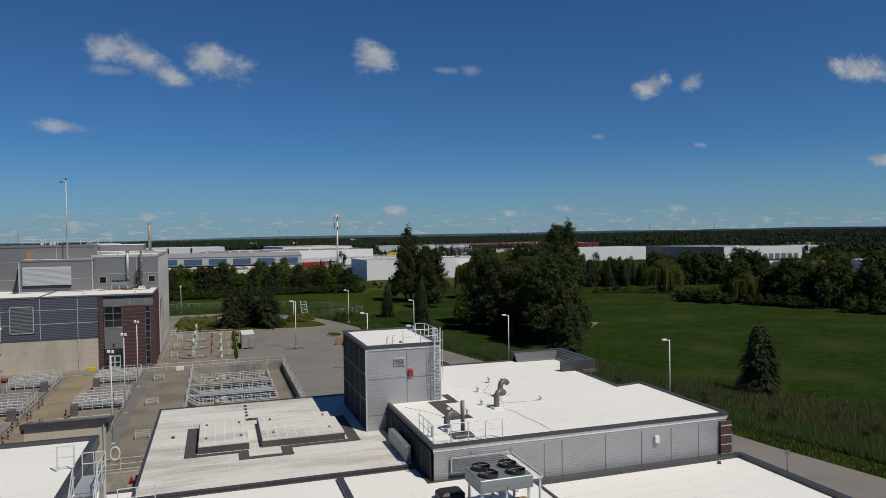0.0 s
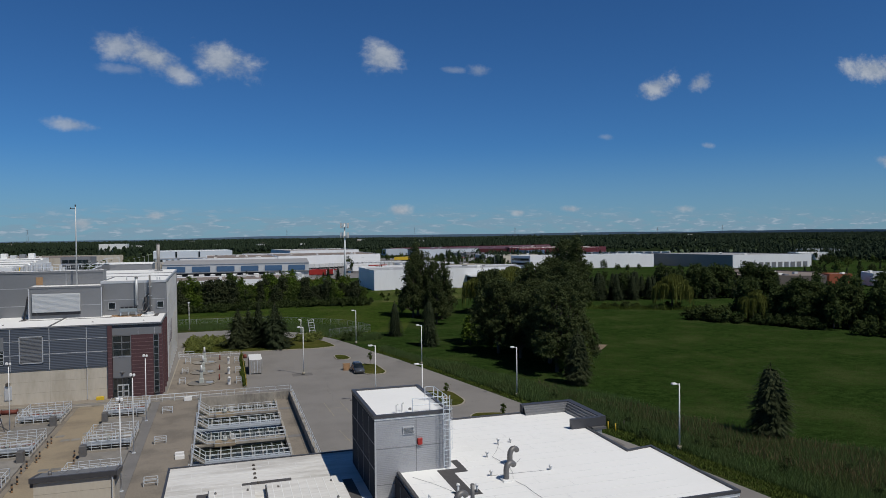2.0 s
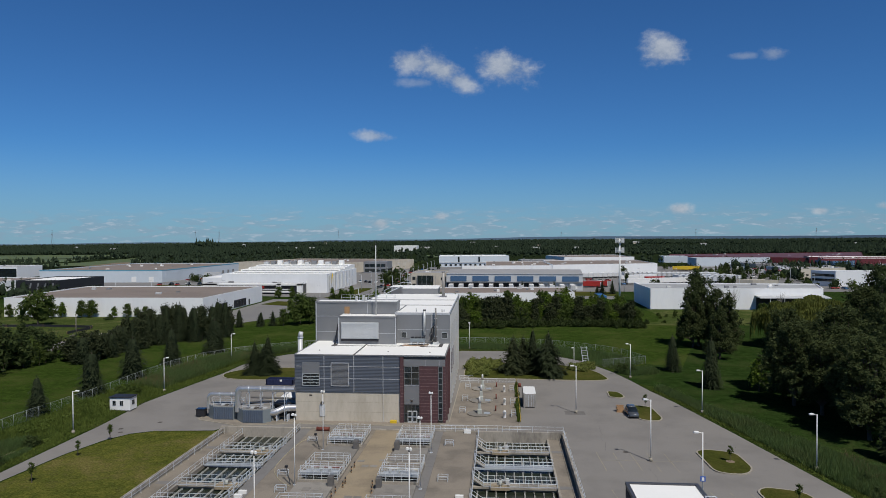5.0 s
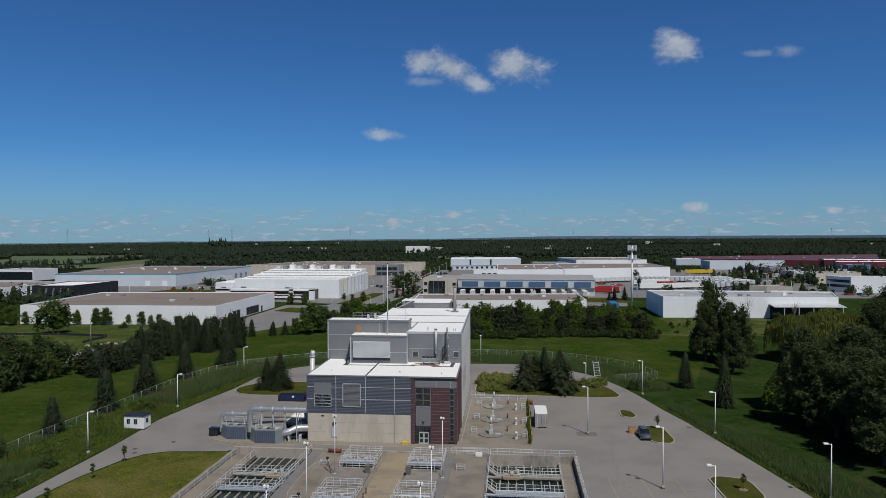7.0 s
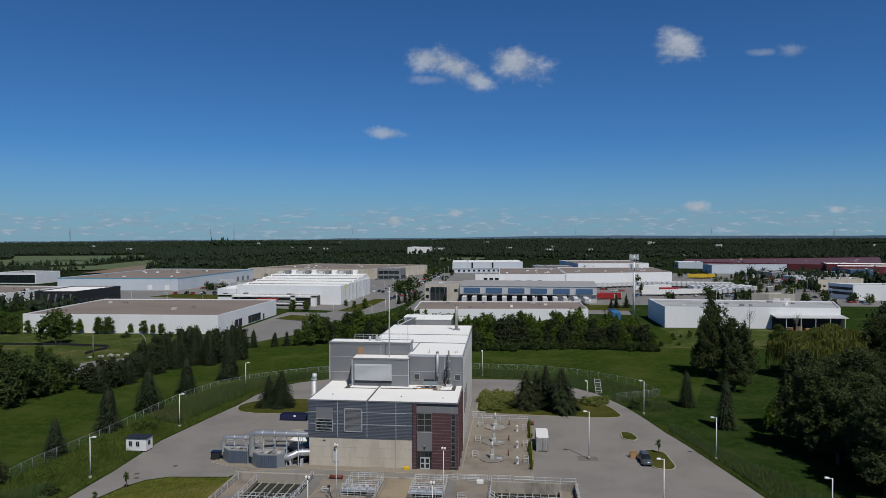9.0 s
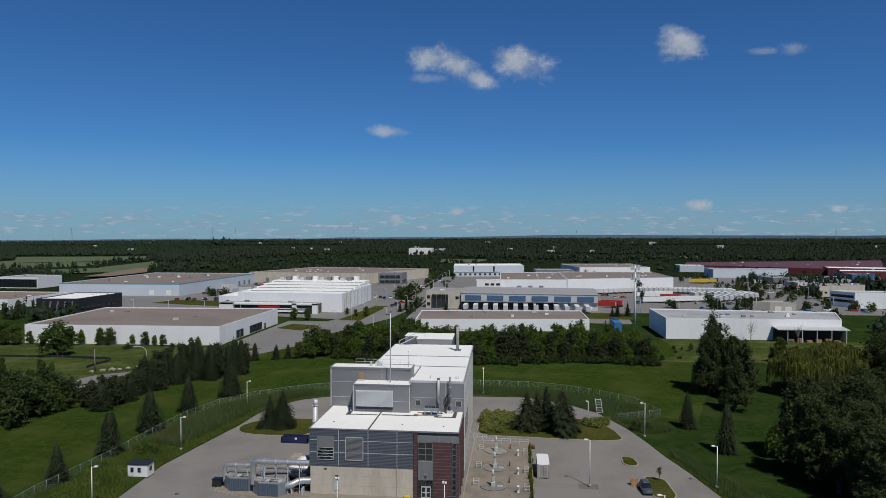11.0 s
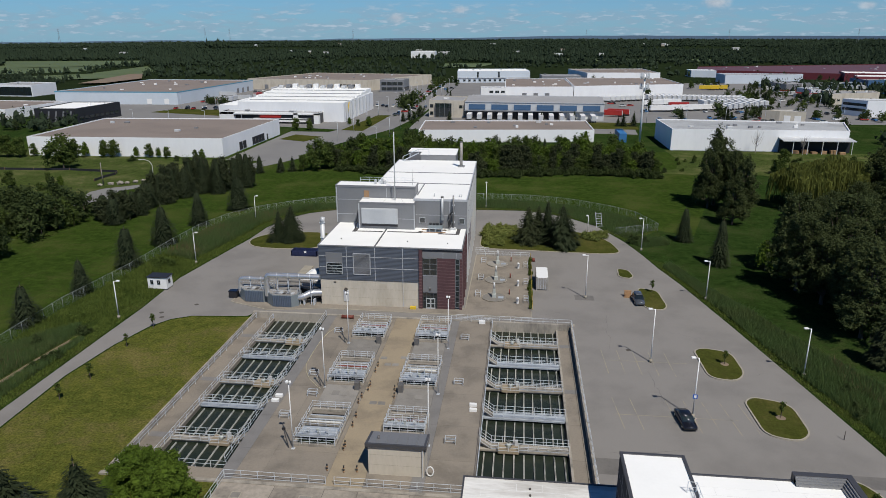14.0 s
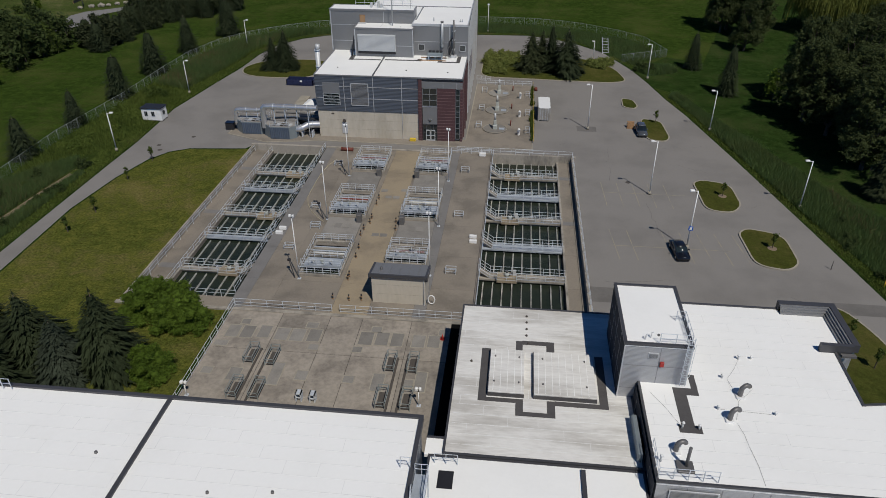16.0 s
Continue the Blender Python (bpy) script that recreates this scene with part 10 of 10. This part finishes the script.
for k in range(34):
    small_car(rnd.uniform(-230, -168), rnd.uniform(470, 590), rnd.choice((0, 90, 5)))
for k in range(9):
    trailer(rnd.uniform(-230, -170), rnd.uniform(480, 590), rnd.choice((0, 90)), rnd.choice(("", "palegrey", "red")))
t = thing("blue_skip", 48, 335, 0, "blue steel skip beside a works", "skip")
part("body", MB().box(45.5, 326, 0, 48.8, 343, 4.0), "bluebox", t)
t = thing("road_island", -105, 300, 0, "grass strip by the street", "island", "", "structure")
part("grass", MB().prism([(-113, 318), (-99, 312), (-95, 328), (-110, 334)], 0, 0.1), "isle", t)

for x, y, s in ((55.1, 384, 1.0), (60.6, 384.6, 1.0), (52.3, 383.6, .7), (92.6, 417, .9), (116.8, 413, 1.0), (127.1, 415, 1.05), (-63.5, 400, 1.0), (-60, 415, .9), (-66, 392, .8), (-53, 533, .8), (-40, 396, .8), (12, 398, .8), (30, 397, .8), (-80, 472, .6)):
    plant(rnd.choice(("spruce1", "spruce0")), x, y, s, group="spruces between the works")
for x, y, s in ((-80.3, 369, .7), (-108, 350.5, .7), (-86.5, 368, .6), (-92, 372, .6), (-70, 440, .6), (-72, 462, .7), (-71, 485, .6), (-70, 510, .7), (-66, 540, .7), (73, 322, .6), (86, 330, .5), (150, 420, .7), (170, 428, .8), (185, 432, .7)):
    plant(rnd.choice(("young", "young", "youngbright")), x, y, s, group="street trees between the works")

# cell tower
ct = thing("cell_tower", 54.9, 327, 0, "white monopole phone mast with antenna panels", "phone mast")
part("pole", MB().cyl((54.9, 327, 0), (54.9, 327, 30.5), 0.52, 0.3, 12), "white", ct)
for z in (24.5, 29.0):
    part("platform", MB().cyl((54.9, 327, z), (54.9, 327, z + 0.15), 1.5, 1.5, 12), "galv", ct)
    for k in range(9):
        a = 2 * math.pi * k / 9
        x, y = 54.9 + 1.9 * math.cos(a), 327 + 1.9 * math.sin(a)
        part("antenna_panel", MB().box(x - 0.18, y - 0.1, z - 0.6, x + 0.18, y + 0.1, z + 1.9), "palegrey", ct)
        part("bracket", MB().cyl((54.9, 327, z + 0.5), (x, y, z + 0.5), 0.05, n=4), "galv", ct)

# lamp posts along the street and in the yards
YL = shared(MB().cyl((0, 0, 0), (0, 0, 9), 0.11, 0.06, 6), "post", "galv")
YH = shared(MB().box(-1.5, -0.16, 8.95, 0.1, 0.16, 9.12), "lamp_head", "palegrey")
for x, y in [(-62.5, 300 + 32 * k) for k in range(12)] + [(-84, 316 + 32 * k) for k in range(11)] + [(70 + 22 * k, 400 + 3 * k) for k in range(6)] + [(95 + 25 * k, 486) for k in range(5)] + [(-225 + 24 * k, 448) for k in range(4)] + [(-205 + 20 * k, 353) for k in range(4)] + [(225 + 25 * k, 600 + 6 * k) for k in range(6)]:
    t = thing("street_lamp", x, y, 0, "tall thin street lamp between the works", "street lamp", "street lamps in the industrial park")
    clone(YL, "post", t, x, y, 0, 0)
    clone(YH, "lamp_head", t, x, y, 0, 0)

for k in range(7):
    x = 111 + 3.7 * k
    t = thing("pallet_stack", x, 303, 0, "stack of timber pallets under a canopy", "pallet stack", "pallet stacks")
    part("stack", MB().soft(x - 1.1, 302, 0, x + 1.1, 304, 0.9 + 0.35 * (k % 3), 0.05), "wood", t)

# two bare trees before the broad white works
for x, y, h in ((98.3, 302, 10.5), (116, 299, 8.5)):
    q = random.Random(int(x))
    t = thing("bare_tree", x, y, 0, "leafless grey tree with thin upright branches", "tree", "bare trees")
    part("trunk", MB().tube([(x, y, 0), (x + 0.1, y, h * 0.4), (x, y, h * 0.95)], [0.16, 0.12, 0.03], 6), "deadwood", t)
    for k in range(18):
        a, z, b = 2.4 * k, h * q.uniform(0.2, 0.65), q.uniform(0.10, 0.26) * h
        mid = (x + b * 0.6 * math.cos(a), y + b * 0.6 * math.sin(a), z + b * 0.8)
        part("branch", MB().tube([(x, y, z), mid, (x + b * math.cos(a), y + b * math.sin(a), z + b * 2.0)], [0.07, 0.05, 0.02], 4), "deadwood", t)

# pylons and poles on the skyline
for x, y, h in ((-1500, 3300, 62), (-1380, 3300, 62), (-760, 3200, 58), (900, 3300, 60), (1350, 3100, 60), (300, 3500, 55), (1900, 2300, 55), (-1700, 2500, 58), (1320, 1900, 42)):
    t = thing("pylon", x, y, 0, "steel power pylon on the skyline", "pylon", "distant pylons")
    for side in (-4, 4):
        part("leg", MB().cyl((x + side, y, 0), (x, y, h), 0.5, 0.3, 4), "metalgrey", t)
    for z in (0.7, 0.82, 0.94):
        part("arm", MB().box(x - 7 * (1.4 - z), y - 0.3, h * z, x + 7 * (1.4 - z), y + 0.3, h * z + 0.6), "metalgrey", t)

# ---- woods out to the horizon ----
ICO = []
g5 = (1 + 5 ** 0.5) / 2
for a, b in ((1, g5), (-1, g5), (1, -g5), (-1, -g5)):
    ICO += [(0, a, b), (a, b, 0), (b, 0, a)]
ICO = [Vector(p).normalized() for p in ICO]
hull = bmesh.new()
for p in ICO:
    hull.verts.new(p)
bmesh.ops.convex_hull(hull, input=hull.verts)
hull.verts.index_update()
ICO_V = [v.co.copy() for v in hull.verts]
ICO_F = [tuple(v.index for v in f.verts) for f in hull.faces]
hull.free()


OCT_V = [Vector(p) for p in ((0.9, 0.2, -0.2), (-0.2, 0.9, 0.1), (-0.9, -0.1, -0.1), (0.1, -0.9, 0.2), (0.1, 0.1, 1), (0, 0, -1))]
OCT_F = [(0, 1, 4), (1, 2, 4), (2, 3, 4), (3, 0, 4), (1, 0, 5), (2, 1, 5), (3, 2, 5), (0, 3, 5)]


def wood(name, spots, label, material="farwood", leaves=0):
    """Many small uneven crowns joined into one mesh: a ragged core with leaf sprays standing off it."""
    q = random.Random(len(spots))
    v, f = [], []
    hull_v, hull_f = (ICO_V, ICO_F) if leaves else (OCT_V, OCT_F)
    for x, y, r, h in spots:
        for _ in range(2 if leaves else 1):
            ox, oy, k = x + q.uniform(-r, r) * 0.6, y + q.uniform(-r, r) * 0.6, len(v)
            hh = h * q.uniform(0.65, 1.15)
            rr = r * q.uniform(0.6, 1.1)
            cone = q.random() < 0.35
            lie = rise(ox, oy)
            inner = 0.6 if leaves else 1.0
            sprays = 0 if not leaves else leaves * 2 if y < 700 else leaves // 2
            for p in hull_v:
                s = q.uniform(0.5, 1.35) * inner
                t = (1 - 0.45 * p.z) * 0.8 if cone else 1.0
                v.append((ox + p.x * rr * s * t, oy + p.y * rr * s * t, lie + max(-0.3, hh * 0.5 + p.z * hh * 0.52 * s)))
            f += [tuple(k + i for i in t) for t in hull_f]
            for _ in range(sprays):
                p = Vector((q.gauss(0, 1), q.gauss(0, 1), q.gauss(0.2, 1))).normalized()
                s = q.uniform(0.7, 1.15)
                t = (1 - 0.45 * p.z) * 0.8 if cone else 1.0
                o = Vector((ox + p.x * rr * s * t, oy + p.y * rr * s * t, lie + max(0.3, hh * 0.5 + p.z * hh * 0.52 * s)))
                e = 0.30 * rr
                k = len(v)
                v += [tuple(o + Vector((q.uniform(-e, e), q.uniform(-e, e), q.uniform(-e, e)))) for _ in range(3)]
                f.append((k, k + 1, k + 2))
    me = bpy.data.meshes.new(name)
    me.from_pydata(v, [], f)
    me.materials.append(M[material])
    return tagged(new(name, me), label, "woods", "", "stuff")


FIELDS = [(60, 1230, 340, 1340), (-110, 1000, -50, 1130), (480, 690, 680, 820)]
STRIPS = [FARM[7], FARM[0], FARM[1], FARM[5], FARM[6], [(-455, 632), (-396, 632), (-396, 715), (-440, 795)]]
BUILT = [(200, 225, 420, 475), (-50, 296, 152, 345), (-420, 350, -80, 715), (-80, 340, 195, 785), (192, 690, 480, 950), (190, 740, 520, 1030), (60, 255, 160, 410), (320, 365, 480, 720), (-225, 260, -110, 345)]


def clear(x, y, pad=0):
    if any(a - pad < x < c + pad and b - pad < y < d + pad for a, b, c, d in FIELDS + BUILT):
        return False
    for pts in STRIPS:
        ok = False
        for i in range(len(pts)):
            (x0, y0), (x1, y1) = pts[i - 1], pts[i]
            if (y0 > y) != (y1 > y) and x < (x1 - x0) * (y - y0) / (y1 - y0) + x0:
                ok = not ok
        if ok:
            return False
    return True


q = random.Random(11)
spots = []
while len(spots) < 6000:
    y = 330 * math.exp(q.uniform(0, 1.0) * math.log(1500 / 330))
    x = q.uniform(-1.15, 1.35) * (y + 60)
    if clear(x, y, 4) and noise.noise((x * 0.006, y * 0.004, 3.0)) > -0.28:
        spots.append((x, y, q.uniform(2.2, 4.4), q.uniform(6, 12)))
wood("mixed_wood", spots, "scattered woods beyond the works", leaves=8)
spots = []
while len(spots) < 42000:
    y = 950 * math.exp(q.uniform(0, 1.0) * math.log(4.6))
    x = q.uniform(-1.05, 1.3) * y
    if clear(x, y, 5) and noise.noise((x * 0.002, y * 0.0016, 7.0)) > -0.3:
        spots.append((x, y, q.uniform(2.6, 5.0) * max(1.0, y / 1900), q.uniform(7, 12)))
for bearing, wide, far, count, tall in ((-0.44, 0.018, 2300, 90, 24), (0.34, 0.05, 2450, 200, 13), (0.44, 0.06, 2450, 260, 15)):
    for _ in range(count):
        y = far * q.uniform(0.95, 1.05)
        spots.append(((bearing + q.gauss(0, 0.5) * wide) * y, y, q.uniform(5, 8), tall * q.uniform(0.7, 1.2)))
wood("distant_wood", spots, "dark woodland reaching the horizon")
spots = [(x, y, q.uniform(3, 6), q.uniform(5, 9)) for x, y in ((q.uniform(-79, -76), q.uniform(440, 690)) for _ in range(10))]
spots += [(q.uniform(75, 210), q.choice((428, 458, 560)) + q.uniform(-4, 4), q.uniform(2.2, 3.6), q.uniform(4, 8)) for _ in range(20)]
spots += [(q.uniform(-240, -110), q.uniform(470, 480), q.uniform(2.2, 3.2), q.uniform(4, 6)) for _ in range(16)]
wood("park_trees", spots, "trees between the works", "leafdark", leaves=40)
PARK = {key: [] for key in ("far0", "far1", "far2", "farspruce")}
for x0, x1, y0, y1, count in ((300, 420, 262, 350, 34), (412, 530, 375, 470, 40), (230, 330, 770, 850, 22), (340, 470, 740, 840, 26), (205, 275, 300, 430, 14), (165, 250, 215, 300, 60), (-330, -262, 225, 300, 22), (-330, -240, 326, 345, 12), (165, 205, 480, 650, 34), (-80, -30, 262, 288, 16), (-54, -44, 300, 345, 4), (120, 148, 424, 446, 5), (-58, 45, 296, 304, 14), (-79, -76, 440, 690, 6), (-61, -58, 365, 690, 5), (130, 190, 640, 715, 12), (240, 300, 560, 690, 16), (-330, -250, 620, 715, 14), (60, 130, 650, 720, 8), (150, 205, 345, 420, 5)):
    for _ in range(count):
        PARK[q.choice(("far0", "far1", "far2", "farspruce"))].append((q.uniform(x0, x1), q.uniform(y0, y1), q.uniform(0.42, 0.9)))
for key, text in (("far0", "dark broad-leaved trees between the works"), ("far1", "narrow broad-leaved trees between the works"), ("far2", "green broad-leaved trees between the works"), ("farspruce", "dark spruces between the works")):
    grow("park_grove", key, PARK[key], text)

# long low hills on the skyline, with distance haze put into their colour
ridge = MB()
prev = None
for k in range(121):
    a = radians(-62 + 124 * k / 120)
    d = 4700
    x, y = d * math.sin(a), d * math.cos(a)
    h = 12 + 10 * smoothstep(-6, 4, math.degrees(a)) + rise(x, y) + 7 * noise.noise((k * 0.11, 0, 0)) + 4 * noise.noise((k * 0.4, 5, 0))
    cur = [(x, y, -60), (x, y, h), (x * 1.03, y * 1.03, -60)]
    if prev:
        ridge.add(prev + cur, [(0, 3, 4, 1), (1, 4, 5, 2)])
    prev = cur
tagged(part("backdrop_hills", ridge, "hills"), "low hills on the horizon, haze painted into their blue", "hills", "", "structure")

# scattered far houses
for _ in range(34):
    y = 1350 * math.exp(q.uniform(0, 1.0) * math.log(2.2))
    x = q.uniform(-0.95, 0.9) * y
    a, b, h = q.uniform(4, 11), q.uniform(3, 6), q.uniform(4, 6.5)
    z = rise(x, y)
    t = thing("far_house", x, y, z, "pale house among distant trees", "house", "houses among distant trees")
    part("wall", MB().box(x - a, y - b, z - 2, x + a, y + b, z + h), q.choice(("offwhite", "palegrey", "white", "cast")), t)
    part("roof", MB().add([(x - a - 0.6, y - b - 0.6, z + h), (x + a + 0.6, y - b - 0.6, z + h), (x + a + 0.6, y + b + 0.6, z + h), (x - a - 0.6, y + b + 0.6, z + h), (x - a, y, z + h + 3), (x + a, y, z + h + 3)], [(0, 1, 5, 4), (2, 3, 4, 5), (1, 2, 5), (3, 0, 4), (0, 3, 2, 1)]), q.choice(("greyroof", "gravelroof", "paleroof")), t)
